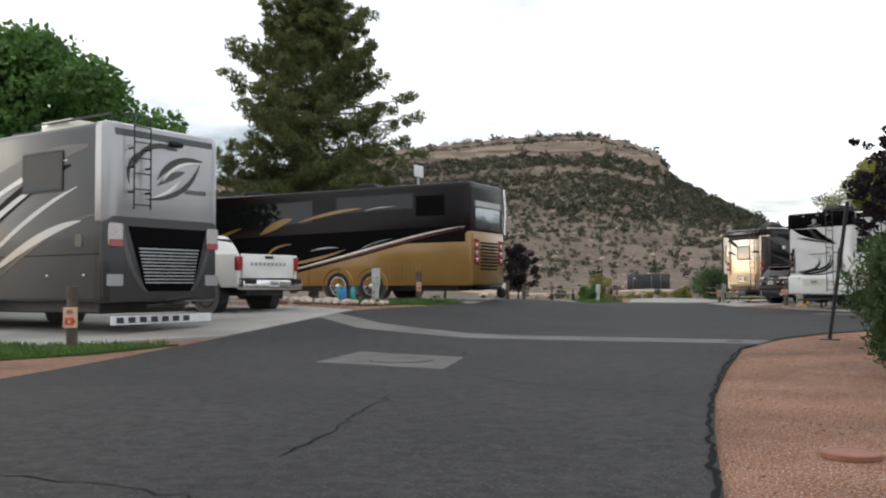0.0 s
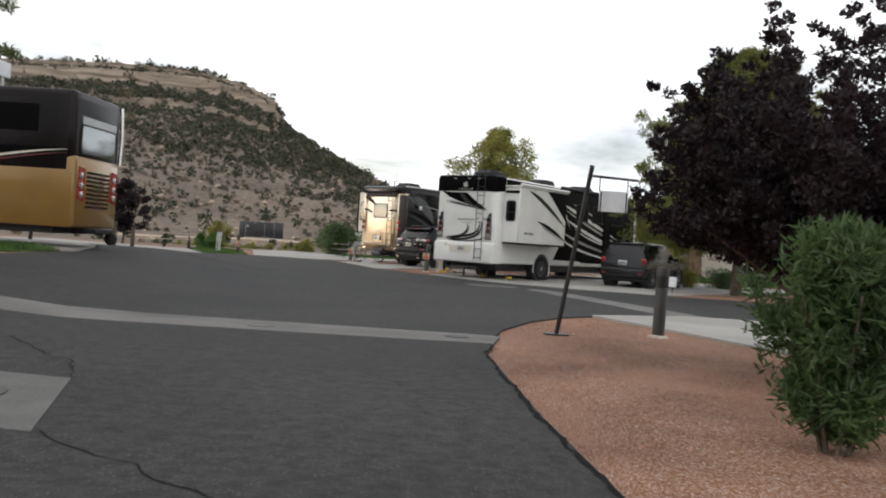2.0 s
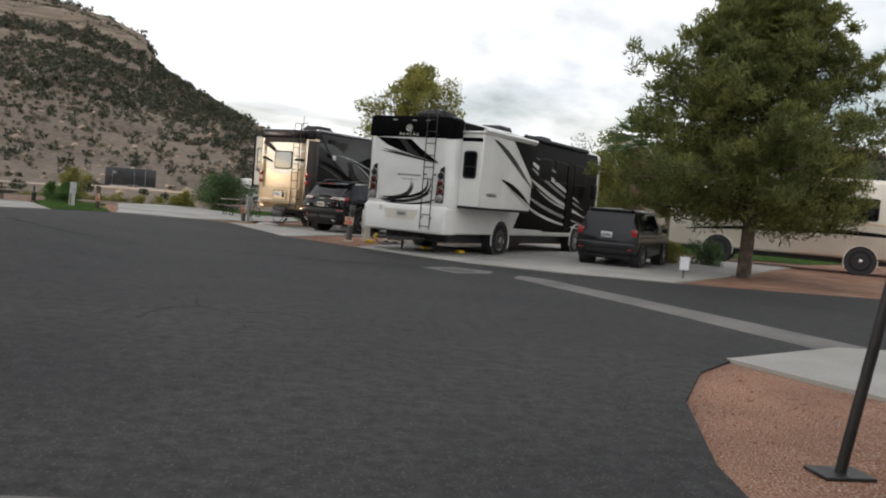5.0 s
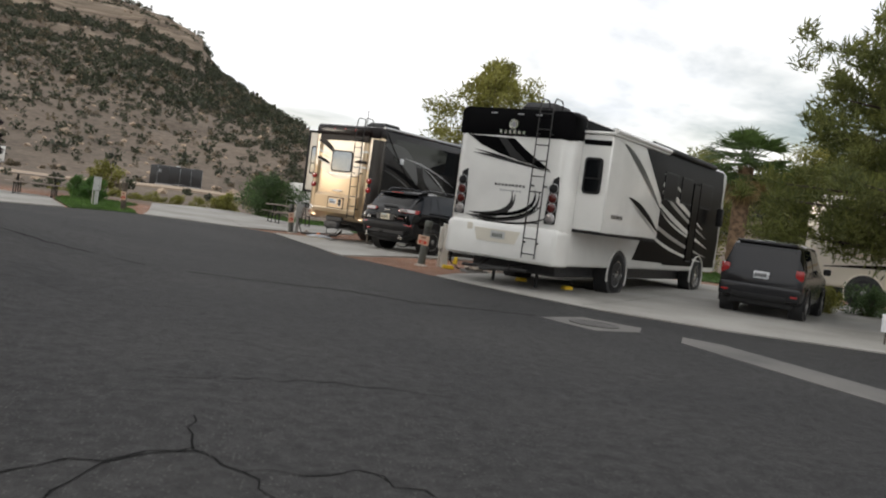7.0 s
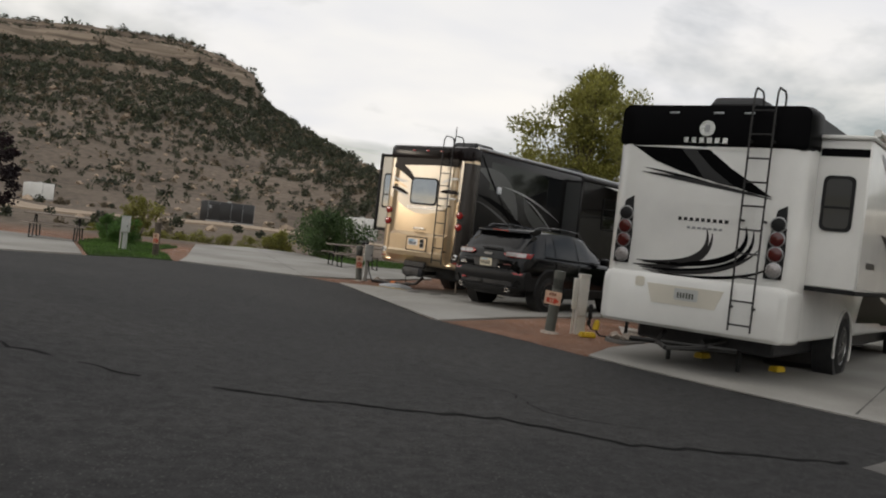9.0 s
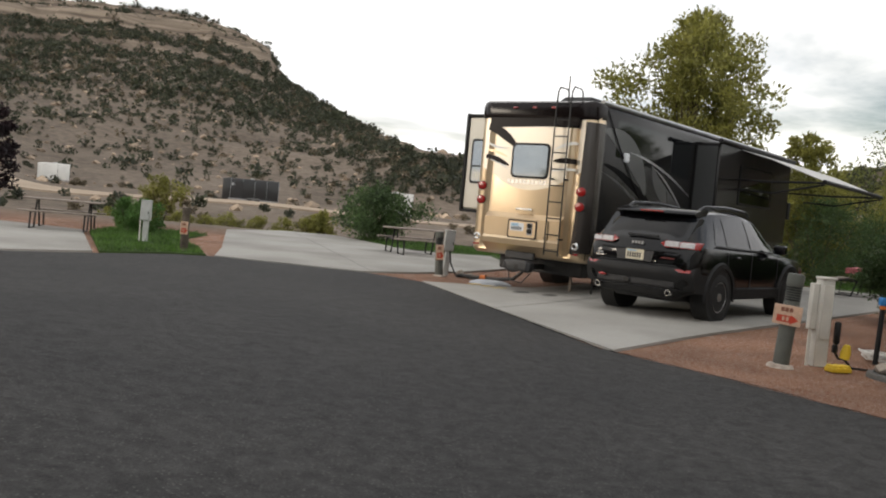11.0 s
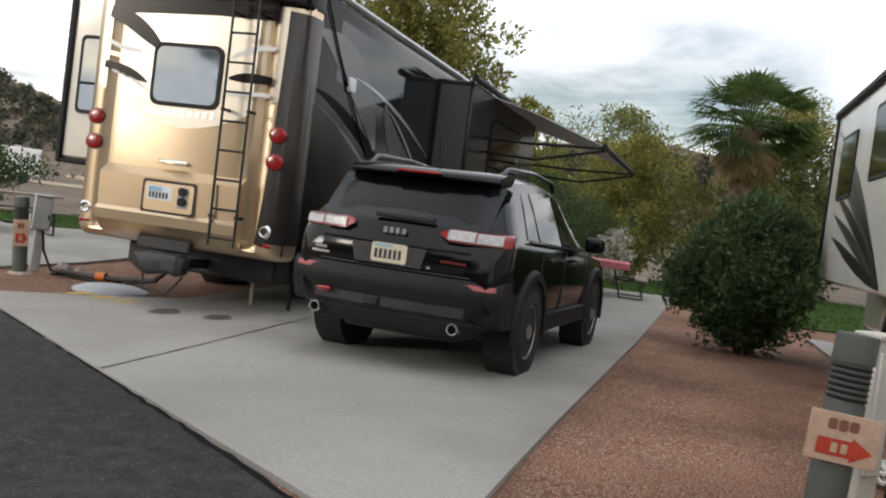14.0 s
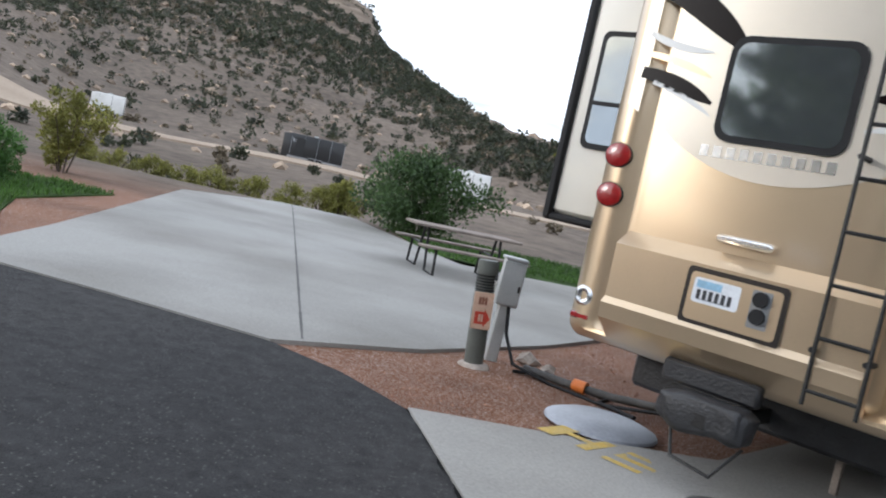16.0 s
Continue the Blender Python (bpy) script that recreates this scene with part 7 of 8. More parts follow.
grass_patch("lawn_4", [(10.5, 62.5), (13.4, 58.0), (13.0, 54.0), (22, 51), (30, 58), (24, 66), (14, 66)], 4, 90, 0.07, "watered green lawn behind the pads")
grass_patch("lawn_5", [(-1.6, 62.2), (1.6, 62.4), (2.0, 57.6), (5.2, 61.2), (3.0, 67.5), (-3.2, 67.6)], 5, 200, 0.07, "green lawn behind an empty pad")


def scatter_clumps(name, pts, sizes, leaf, label, category, seed, leaves=26, aspect=0.7):
    rs = np.random.RandomState(seed)
    pts, sizes = np.asarray(pts), np.asarray(sizes)
    v, f = leaf_cloud(rs, pts + np.array([0, 0, 0.32]) * sizes[:, None], sizes * 0.55, leaves, 1.0, aspect, 0.4, 0.85)
    scale = np.repeat(np.repeat(sizes * 0.27, leaves), 4)[:, None]
    mid = np.repeat(v.reshape(-1, 4, 3).mean(1), 4, 0)
    v = mid + (v - mid) * scale
    tagged(new(name, raw_mesh(name, v, f, leaf)), label, category, kind="stuff")


rs = np.random.RandomState(77)
az = np.radians(rs.uniform(-44, 44, 24000))
rr = 122 + (rim(np.degrees(az)) - 127) * np.sqrt(rs.rand(24000))
sx, sy = -rr * np.sin(az), 30 + rr * np.cos(az)
dens = smooth_noise(sx, sy, 42, 21) + 0.7 * smooth_noise(sx, sy, 15, 22) + 0.45 * np.clip((rr - 116) / 28, 0, 1)
keep = (dens > -0.10) & (rs.rand(24000) < np.clip((rim(np.degrees(az)) - 60) / 330, 0.2, 1)) & ~((rr > 376) & (rr < 408) & (np.degrees(az) > 9) & (rs.rand(24000) > 0.25))
sx, sy = sx[keep], sy[keep]
pts = np.stack([sx, sy, height(sx, sy)], 1)
big = rs.uniform(0.8, 2.0, len(pts)) * np.where(rs.rand(len(pts)) > 0.86, 2.0, 1.0) * np.where(np.hypot(sx, sy - 30) < 230, 0.75, 1.12)
half = rs.rand(len(pts)) > 0.25
scatter_clumps("hill_shrubs", pts[half], big[half], "shrub", "dark juniper and sage shrubs dotted over the mesa", "shrubs", 78, 40)
scatter_clumps("hill_brush", pts[~half], big[~half] * 0.8, "drybrush", "dry tan brush dotted over the mesa", "brush", 79, 34)
az, rr = np.radians(rs.uniform(-60, 60, 520)), np.sqrt(rs.uniform(44 ** 2, 130 ** 2, 520))
sx, sy = -rr * np.sin(az), 30 + rr * np.cos(az)
keep = (sy > 73) & ~((sy > 101) & (sy < 124))
sx, sy = sx[keep], sy[keep]
pts = np.stack([sx, sy, height(sx, sy)], 1)
sz = rs.uniform(0.35, 1.25, len(pts))
half = rs.rand(len(pts)) > 0.55
scatter_clumps("flat_shrubs", pts[half], sz[half], "shrub", "grey-green sage shrubs on the desert flat", "shrubs", 80, 90)
scatter_clumps("flat_brush", pts[~half], sz[~half] * 0.8, "drybrush", "dry tan brush on the desert flat", "brush", 81, 90)


def stones(name, pts, sizes, material, label, category, seed, kind="stuff"):
    rs = np.random.RandomState(seed)
    base = np.array([(1, 0, 0), (-1, 0, 0), (0, 1, 0), (0, -1, 0), (0, 0, 0.8), (0.6, 0.6, 0.5), (-0.6, 0.6, 0.45), (0.6, -0.6, 0.4), (-0.6, -0.6, 0.5), (0, 0, -0.5)], float)
    tri = np.array([(0, 5, 7), (0, 2, 5), (5, 2, 4), (2, 6, 4), (2, 1, 6), (6, 1, 8), (6, 8, 4), (8, 3, 7), (8, 7, 4), (7, 5, 4), (1, 3, 8), (3, 0, 7), (0, 9, 2), (2, 9, 1), (1, 9, 3), (3, 9, 0)])
    n = len(pts)
    j = base[None] * (0.75 + 0.5 * rs.rand(n, 10, 1)) * np.asarray(sizes)[:, None, None]
    a = rs.rand(n) * 6.3
    c, s = np.cos(a)[:, None], np.sin(a)[:, None]
    x, y = j[..., 0] * c - j[..., 1] * s, j[..., 0] * s + j[..., 1] * c
    v = np.stack([x, y, j[..., 2]], -1) + np.asarray(pts)[:, None]
    f = (tri[None] + 10 * np.arange(n)[:, None, None]).reshape(-1, 3)
    return tagged(new(name, raw_mesh(name, v.reshape(-1, 3), f, material)), label, category, kind=kind)


M["pebble"] = mat("red_pebble", (0.36, 0.19, 0.13), 0.9, vary=0.2, scale=5, fine=30, bump=0.3, dark=(0.22, 0.10, 0.065), per="island")
M["hill_rock"] = mat("hill_rock", (0.40, 0.31, 0.225), 0.95, vary=0.2, scale=0.6, fine=6, bump=0.5, dark=(0.24, 0.18, 0.13), per="island")
gxs, gys = [], []
for x0, x1, y0, y1, n in ((3.3, 7.5, 9.5, 25.8, 9000), (1.2, 6.5, 42.0, 48.5, 5000), (-1.6, 1.0, 51.0, 56, 2500), (8.0, 13, 36.5, 44, 1500)):
    gxs.append(rs.uniform(x0, x1, n))
    gys.append(rs.uniform(y0, y1, n))
px, py = np.concatenate(gxs), np.concatenate(gys)
stones("gravel", np.stack([px, py, height(px, py) - 0.012], 1), rs.uniform(0.004, 0.010, len(px)) * np.where(rs.rand(len(px)) > 0.97, 2.0, 1), "pebble", "loose red gravel stones on packed soil", "gravel", 3)
az, rr = np.radians(rs.uniform(-20, 45, 2600)), np.sqrt(rs.uniform(70 ** 2, 420 ** 2, 2600))
sx, sy = -rr * np.sin(az), 30 + rr * np.cos(az)
keep = (sy > 76) & ~((sy > 101) & (sy < 124))
sx, sy = sx[keep], sy[keep]
stones("hill_rocks", np.stack([sx, sy, height(sx, sy)], 1), rs.uniform(0.15, 0.7, len(sx)) * np.where(rs.rand(len(sx)) > 0.93, 2.0, 1), "hill_rock", "tan boulders scattered over the slopes", "rocks", 4)


# ---- small things of the camp ----
def line_strip(name, pts, wid, material, lift, label, category, seed=0, kind="structure", jitter=0.03):
    """A thin strip on the ground along a jittered line."""
    r = np.random.RandomState(seed)
    fine = []
    for p, q in zip(pts, pts[1:]):
        n = max(2, int(math.dist(p, q) / 0.12))
        fine += [(p[0] + (q[0] - p[0]) * k / n, p[1] + (q[1] - p[1]) * k / n) for k in range(n)]
    fine.append(pts[-1])
    bm = nb()
    rows = []
    for i, p in enumerate(fine):
        a, b = fine[max(i - 1, 0)], fine[min(i + 1, len(fine) - 1)]
        d = Vector((b[0] - a[0], b[1] - a[1])).normalized()
        o = r.normal() * jitter
        w = wid * (0.5 + r.rand())
        rows.append([bm.verts.new((p[0] - d.y * (o + s * w), p[1] + d.x * (o + s * w), hz(p[0], p[1]) + lift)) for s in (-0.5, 0.5)])
    for a, b in zip(rows, rows[1:]):
        bm.faces.new((a[0], a[1], b[1], b[0]))
    return single(name, bm, material, label, category, kind=kind, smooth=False)


CR = "tar-dark crack wandering across the asphalt"
for k, pts in enumerate((((-4.6, 37.3), (-3.0, 36.65), (-1.5, 36.4), (0.3, 36.25), (1.15, 36.3), (2.1, 35.8), (3.9, 35.9)), ((-0.28, 29.27), (0.23, 29.5), (0.98, 29.72), (1.9, 29.6)), ((0.2, 28.4), (0.31, 27.75), (0.56, 27.45), (0.9, 26.8), (0.7, 26.0)),
                         ((0.42, 14.78), (1.61, 13.8), (2.26, 13.45), (3.23, 13.66)), ((-0.4, 8.7), (0.54, 8.8), (0.93, 8.82), (1.46, 8.81), (2.4, 8.6)), ((0.9, 12.4), (1.04, 11.98), (1.38, 10.74), (1.58, 9.77)), ((-1.0, 26.0), (-0.4, 27.2), (0.3, 27.8)), ((0.31, 27.75), (-0.1, 27.4), (-0.2, 26.7)), ((0.56, 27.45), (1.1, 27.6), (1.5, 27.3), (2.2, 27.4)), ((0.9, 26.8), (1.4, 26.5), (1.9, 26.7)), ((-2.2, 33.0), (-1.2, 32.4), (-0.6, 32.6)), ((-1.4, 18.6), (-0.3, 17.2), (0.0, 16.5)), ((0.7, 38.2), (1.4, 37.6), (1.6, 36.8), (2.6, 36.4)))):
    line_strip("road_crack", pts, 0.012 if k else 0.06, "seal", 0.0165, CR, "crack", k)
JT = "dark control joint cut across a concrete pad"
for k, pts in enumerate((((0.1, 47.35), (2.5, 50.4), (4.0, 52.3)), ((-1.95, 52.2), (-5.25, 66.3), (-5.5, 67.2)), ((5.3, 38.4), (7.4, 41.4), (9.2, 43.9)), ((4.6, 48.1), (1.9, 49.9)))):
    line_strip("pad_joint", pts, 0.022, "stain", 0.0345, JT, "joint", 20 + k, jitter=0.0)
for k, pts in enumerate((((-2.6, 20.5), (-2.3, 21.0), (-2.4, 21.6)), ((1.1, 20.4), (1.25, 20.9), (1.0, 21.4)), ((-0.9, 20.4), (-0.8, 21.0), (-1.1, 21.55)), ((2.5, 20.4), (2.45, 21.35)))):
    line_strip("gutter_crack", pts, 0.02, "stain", 0.0225, "crack across a concrete gutter", "crack", 40 + k)
line_strip("asphalt_edge", [(4.32, 4), (3.92, 9.7), (3.67, 11.6), (3.47, 13.5), (3.32, 16), (3.22, 19.4), (3.4, 20.3)], 0.035, "seal", 0.0175, "dark crumbling edge of the asphalt lane", "road edge", 52, jitter=0.014)
line_strip("asphalt_edge", [(5.4, 38.0), (4.2, 39.4), (2.75, 41.5), (1.8, 42.9), (0.95, 44.1), (0.1, 47.3), (-0.45, 49.2), (-0.95, 50.9)], 0.03, "seal", 0.0175, "dark crumbling edge of the asphalt lane", "road edge", 51, jitter=0.01)


def disc(name, x, y, r, material, lift, label, category, h=0.01, kind="", sx=1.0, rot=0.0):
    ob = single(name, lathe(nb(), [(r * 1.0, -0.02), (r, h * 0.6), (r * 0.96, h), (r * 0.8, h), (r * 0.79, h * 0.7), (r * 0.05, h * 0.75)], Matrix(), 32), material, label, category, kind)
    ob.matrix_basis = pose(x, y, hz(x, y) + lift, 0, 0, rot) @ Matrix.Diagonal((sx, 1, 1, 1))
    return ob


disc("manhole_cover", -0.55, 15.7, 0.40, "concrete_old", 0.02, "round grey manhole cover in a concrete square", "manhole cover", 0.012)
disc("manhole_cover", 4.7, 35.65, 0.36, "iron", 0.02, "round iron manhole cover in a concrete patch", "manhole cover", 0.012)
disc("valve_cover", 3.0, 20.95, 0.15, "iron", 0.02, "small round iron valve cover in the gutter", "valve cover", 0.008)
disc("valve_cover", 0.62, 20.85, 0.17, "concrete_dk", 0.021, "small pale round valve cover in the gutter", "valve cover", 0.008)
disc("valve_cover", 4.5, 11.0, 0.16, "sign_brown", 0.012, "small rusty valve cover in red gravel", "valve cover", 0.01)
for x, y, r, s in ((0.87, 50.2, 0.17, 1.5), (1.36, 49.95, 0.15, 1.6), (6.6, 42.8, 0.4, 2.0)):
    bm = nb()
    bm.faces.new([bm.verts.new((r * s * (0.85 + 0.12 * math.sin(k * 0.52 + x) + 0.06 * math.sin(k * 0.785)) * math.cos(k * 0.2618), r * (0.85 + 0.12 * math.sin(k * 0.52 + y)) * math.sin(k * 0.2618), 0)) for k in range(24)])
    ob = single("oil_stain", bm, "stain", "dark oil stain on a concrete pad", "stain", "structure", smooth=False)
    ob.matrix_basis = pose(x, y, hz(x, y) + 0.0335, 0, 0, 40)
dome = single("sewer_dome", lathe(nb(), [(0.42, 0), (0.41, 0.02), (0.3, 0.06), (0.12, 0.08), (0.02, 0.082)], Matrix(), 32), "water", "flat grey sewer dome on a concrete pad", "sewer lid")
dome.matrix_basis = pose(0.42, 51.62, hz(0.42, 51.6) + 0.02)

# worn yellow site marking as plain bars
mark = root("pavement_marking", "worn yellow painted marking on a concrete pad", "marking", pose(0.40, 50.92, hz(0.3, 51) + 0.036, 0, 0, -41) @ Matrix.Scale(1.15, 4), kind="structure")
for k, (a, b, c, d) in enumerate(((-0.42, -0.30, -0.16, 0.16), (-0.30, -0.14, -0.03, 0.03), (-0.14, -0.06, -0.16, 0.16), (0.04, 0.30, 0.10, 0.16), (0.04, 0.10, 0.0, 0.1), (0.04, 0.30, -0.03, 0.03), (0.24, 0.32, -0.14, 0.0), (0.04, 0.28, -0.17, -0.11))):
    bm = nb()
    bm.faces.new([bm.verts.new(p) for p in ((a, c, 0.002 * (k % 2)), (b, c, 0.002 * (k % 2)), (b, d, 0.002 * (k % 2)), (a, d, 0.002 * (k % 2)))])
    part("paint_bar", bm, "yellow_paint", mark, smooth=False)


def bollard(x, y, h, r, rx, ry, rz, material, label, tag=None, ribs=True):
    b = root("bollard", label, "bollard", pose(x, y, hz(x, y) - 0.02, rx, ry, rz), "site bollards")
    part("post", lathe(nb(), [(r, 0), (r, h * 0.70), (r * 0.94, h * 0.71), (r * 0.94, h * 0.88)], Matrix(), 24), material, b)
    if ribs:
        for k in range(6):
            part("light_louvre", lathe(nb(), [(r * 0.9, 0), (r * 1.06, 0.008), (r * 0.9, 0.018)], pose(0, 0, h * (0.72 + 0.026 * k)), 24), "plastic", b)
    part("cap", lathe(nb(), [(r * 1.05, h * 0.88), (r * 1.05, h * 0.985), (r * 0.98, h), (r * 0.2, h * 1.005)], Matrix(), 24), material, b)
    part("footing", lathe(nb(), [(r * 1.75, -0.06), (r * 1.7, 0.02), (r * 1.45, 0.045), (r * 1.0, 0.05)], Matrix(), 18), "rock", b, "rough mortar footing")
    if tag:
        z, wd, hg, tilt, bw = tag
        board = part("sign_board", box(nb(), -wd / 2, wd / 2, -r - 0.02, -r - 0.008, z - hg / 2, z + hg / 2, 0.003), "sign", b, "pinkish site sign board")
        board.matrix_basis = pose(0, 0, 0, tilt, 0, bw)
        F = lambda u, v, l: Vector((u, -r - 0.02 - l, v))
        patch2(board, "arrow", [(-wd * 0.36, z - hg * 0.36), (wd * 0.12, z - hg * 0.36), (wd * 0.12, z - hg * 0.44), (wd * 0.42, z - hg * 0.2), (wd * 0.12, z + hg * 0.06), (wd * 0.12, z - hg * 0.02), (-wd * 0.36, z - hg * 0.02)], F, "sign_red", 0.003)
        for k in range(2):
            patch2(board, "number_bar", [(-wd * 0.16 + k * wd * 0.14, z - hg * 0.29), (-wd * 0.07 + k * wd * 0.14, z - hg * 0.29), (-wd * 0.07 + k * wd * 0.14, z - hg * 0.09), (-wd * 0.16 + k * wd * 0.14, z - hg * 0.09)], F, "sign", 0.005)
        for k in range(3):
            patch2(board, "emblem", rr2(-wd * 0.25 + k * wd * 0.15, -wd * 0.12 + k * wd * 0.15, z + hg * 0.16, z + hg * 0.38, 0.012), F, "sign_brown", 0.003)
    return b


def pedestal(x, y, h, rz, material, label, lean=0.0):
    p = root("power_pedestal", label, "pedestal", pose(x, y, hz(x, y) - 0.02, 0, lean, rz), "power pedestals")
    part("post", box(nb(), -0.055, 0.055, -0.06, 0.05, 0, h * 0.62, 0.008), material, p)
    bx = part("meter_box", box(nb(), -0.10, 0.10, -0.10, 0.06, h * 0.55, h, 0.012), material, p)
    part("cover", box(nb(), -0.11, 0.09, -0.115, -0.098, h * 0.57, h * 0.97, 0.006), material, bx)
    part("lid_ridge", box(nb(), -0.115, 0.105, -0.125, 0.07, h * 0.985, h * 1.01, 0.006), material, bx)
    part("latch", box(nb(), 0.06, 0.08, -0.13, -0.115, h * 0.7, h * 0.76, 0.004), "steel", bx)
    part("conduit", tube(nb(), [(-0.13, 0.0, 0), (-0.13, 0.0, h * 0.75)], 0.016, 8), "box_tan", p)
    return p


bollard(2.93, 43.8, 1.06, 0.088, 1.5, 3.5, 10, "post_grey", "leaning grey-green light bollard with a site sign", (0.60, 0.30, 0.22, 0, -46))
bollard(-0.55, 52.85, 0.95, 0.085, 0, -4, 5, "post_grey", "grey-green light bollard with a site sign beside a motorhome", (0.52, 0.17, 0.32, 0, 0))
bollard(6.0, 22.75, 1.03, 0.088, 0, 1, 0, "post_dark", "dark grey light bollard on a gravel island")
bollard(-5.75, 15.4, 0.95, 0.08, 0, 0, 0, "wood_post", "dark bollard with a red site sign in grass", (0.5, 0.2, 0.30, 0, 30), False)
bollard(-6.7, 29.6, 0.95, 0.085, 0, 0, 0, "wood_post", "dark bollard with a site sign beside a coach", (0.5, 0.12, 0.26, 0, 25), False)
bollard(-6.05, 53.5, 0.95, 0.085, 0, 0, 0, "wood_post", "dark bollard with a pale site sign in grass", (0.52, 0.16, 0.28, 0, 0), False)
bollard(-8.6, 43.2, 0.98, 0.085, 0, 0, 0, "wood_post", "dark bollard at the bend of the lane", None, False)
bollard(-9.6, 48.6, 0.98, 0.085, 0, 0, 0, "wood_post", "dark bollard by a pad at the bend", None, False)
pedA = root("power_pedestal", "slim pale enamel power post with a hanging adaptor", "pedestal", pose(3.48, 44.08, hz(3.5, 44.1) - 0.01, 0, 0, 8))
part("post", box(nb(), -0.085, 0.085, -0.06, 0.06, 0, 1.0, 0.008), "box_tan", pedA)
part("cover", box(nb(), -0.065, 0.065, -0.078, -0.055, 0.32, 0.94, 0.006), "box_tan", pedA)
part("cap", box(nb(), -0.095, 0.095, -0.085, 0.07, 1.0, 1.03, 0.008), "box_tan", pedA)
part("side_box", box(nb(), -0.165, -0.087, -0.03, 0.05, 0.42, 0.95, 0.008), "box_tan", pedA)
part("conduit", tube(nb(), [(-0.13, 0.01, 0.0), (-0.13, 0.01, 0.43)], 0.018, 8), "box_tan", pedA)
part("adaptor", box(nb(), 0.10, 0.16, -0.16, -0.08, 0.28, 0.54, 0.02), "plastic", pedA)
part("plug", box(nb(), 0.09, 0.15, -0.15, -0.09, 0.18, 0.28, 0.015), "plastic", pedA)
part("plug_cap", lathe(nb(), [(0.055, 0), (0.055, 0.09), (0.035, 0.16), (0.02, 0.17)], pose(0.24, -0.14, 0.12, 0, 8, 0), 14), "yellow", pedA, "yellow plug")
part("cord", tube(nb(), [(0.12, -0.12, 0.2), (0.17, -0.13, 0.12), (0.24, -0.14, 0.12), (0.3, -0.2, 0.03), (0.5, -0.3, 0.03), (0.9, -0.2, 0.03)], 0.014, 6), "plastic", pedA)
pedB = pedestal(-0.40, 53.3, 0.98, 8, "box_grey", "grey power pedestal with a cord", 2)
part("cord", tube(nb(), [(0.02, -0.12, 0.55), (0.06, -0.14, 0.3), (0.15, -0.3, 0.08), (0.45, -0.6, 0.04), (0.8, -1.0, 0.05), (1.15, -1.5, 0.2)], 0.016, 6), "plastic", pedB)
pedestal(-6.7, 14.5, 1.0, 20, "box_grey", "grey power pedestal in grass by the lane")
pedestal(-8.0, 29.4, 1.05, 0, "box_grey", "grey power pedestal beside a coach")
pedestal(-7.2, 54.6, 1.0, 0, "box_grey", "grey power pedestal beside a clipped shrub")

# sign pole with an arm
sp = root("sign_pole", "leaning black steel pole with a hanging white sign", "sign pole", pose(4.44, 22.25, hz(4.4, 22.2) - 0.01))
part("base_plate", box(nb(), -0.16, 0.16, -0.12, 0.12, 0, 0.02, 0.004), "steel", sp)
part("pole", tube(nb(), [(0, 0, 0), (0.33, -0.11, 2.36)], 0.033, 10), "steel", sp)
part("arm", tube(nb(), [(0.31, -0.10, 2.22), (1.0, 0.0, 2.20)], 0.018, 8), "steel", sp)
for u in (0.46, 0.86):
    part("hanger", tube(nb(), [(u, -0.06 + 0.1 * (u - 0.46), 2.21), (u, -0.06 + 0.1 * (u - 0.46), 2.02)], 0.008, 5), "steel", sp)
sb = part("sign_board", box(nb(), 0.46, 0.86, -0.07, -0.05, 1.74, 2.03, 0.006), "sign_white", sp, "white hanging sign board")
part("sign_edge", box(nb(), 0.475, 0.49, -0.075, -0.045, 1.74, 2.01), "steel", sb)
part("sign_edge", box(nb(), 0.83, 0.845, -0.075, -0.045, 1.74, 2.01), "steel", sb)

# small lot sign beyond the hatchback
ls = root("lot_sign", "small white sign on a short stake", "sign", pose(10.6, 37.75, hz(10.6, 37.75)))
part("stake", tube(nb(), [(0, 0, -0.02), (0, 0, 0.5)], 0.016, 6), "wood_post", ls)
part("sign_board", box(nb(), -0.12, 0.12, -0.03, -0.015, 0.24, 0.56, 0.006), "sign_white", ls)

# chocks, hose, filter, rocks round the white motorhome's hook-ups
for x, y, a in ((5.0, 42.3, 40), (5.85, 41.6, 40), (3.55, 43.72, 12)):
    bm = box(nb(), -0.13, 0.13, -0.07, 0.07, 0, 0.055, 0.01)
    for u in (-0.085, 0.0, 0.085):
        box(bm, u - 0.034, u + 0.034, -0.064, 0.064, 0.045, 0.082, 0.012)
    c = single("levelling_block", bm, "yellow", "yellow plastic levelling block on the ground", "levelling block", group="levelling blocks")
    c.matrix_basis = pose(x, y, hz(x, y) + (0.028 if y < 43 else 0.0), 0, 0, a)
tap = root("water_tap", "black standpipe with a blue tap and hose filter", "water tap", pose(4.42, 44.55, hz(4.4, 44.5) - 0.01))
part("standpipe", tube(nb(), [(0, 0, 0), (0.02, 0, 0.72)], 0.032, 8), "plastic", tap)
part("tap_head", box(nb(), -0.03, 0.08, -0.04, 0.04, 0.72, 0.82, 0.015), "blue", tap, "blue tap head")
part("tap_ring", lathe(nb(), [(0.036, 0), (0.036, 0.04), (0.02, 0.04)], pose(0.02, 0, 0.68), 10), "orange", tap)
part("connector", tube(nb(), [(0.08, 0, 0.74), (0.17, -0.05, 0.64), (0.25, -0.1, 0.53)], 0.014, 7), "hose", tap)
part("connector_collar", tube(nb(), [(0.19, -0.06, 0.61), (0.215, -0.075, 0.58)], 0.022, 8), "yellow", tap)
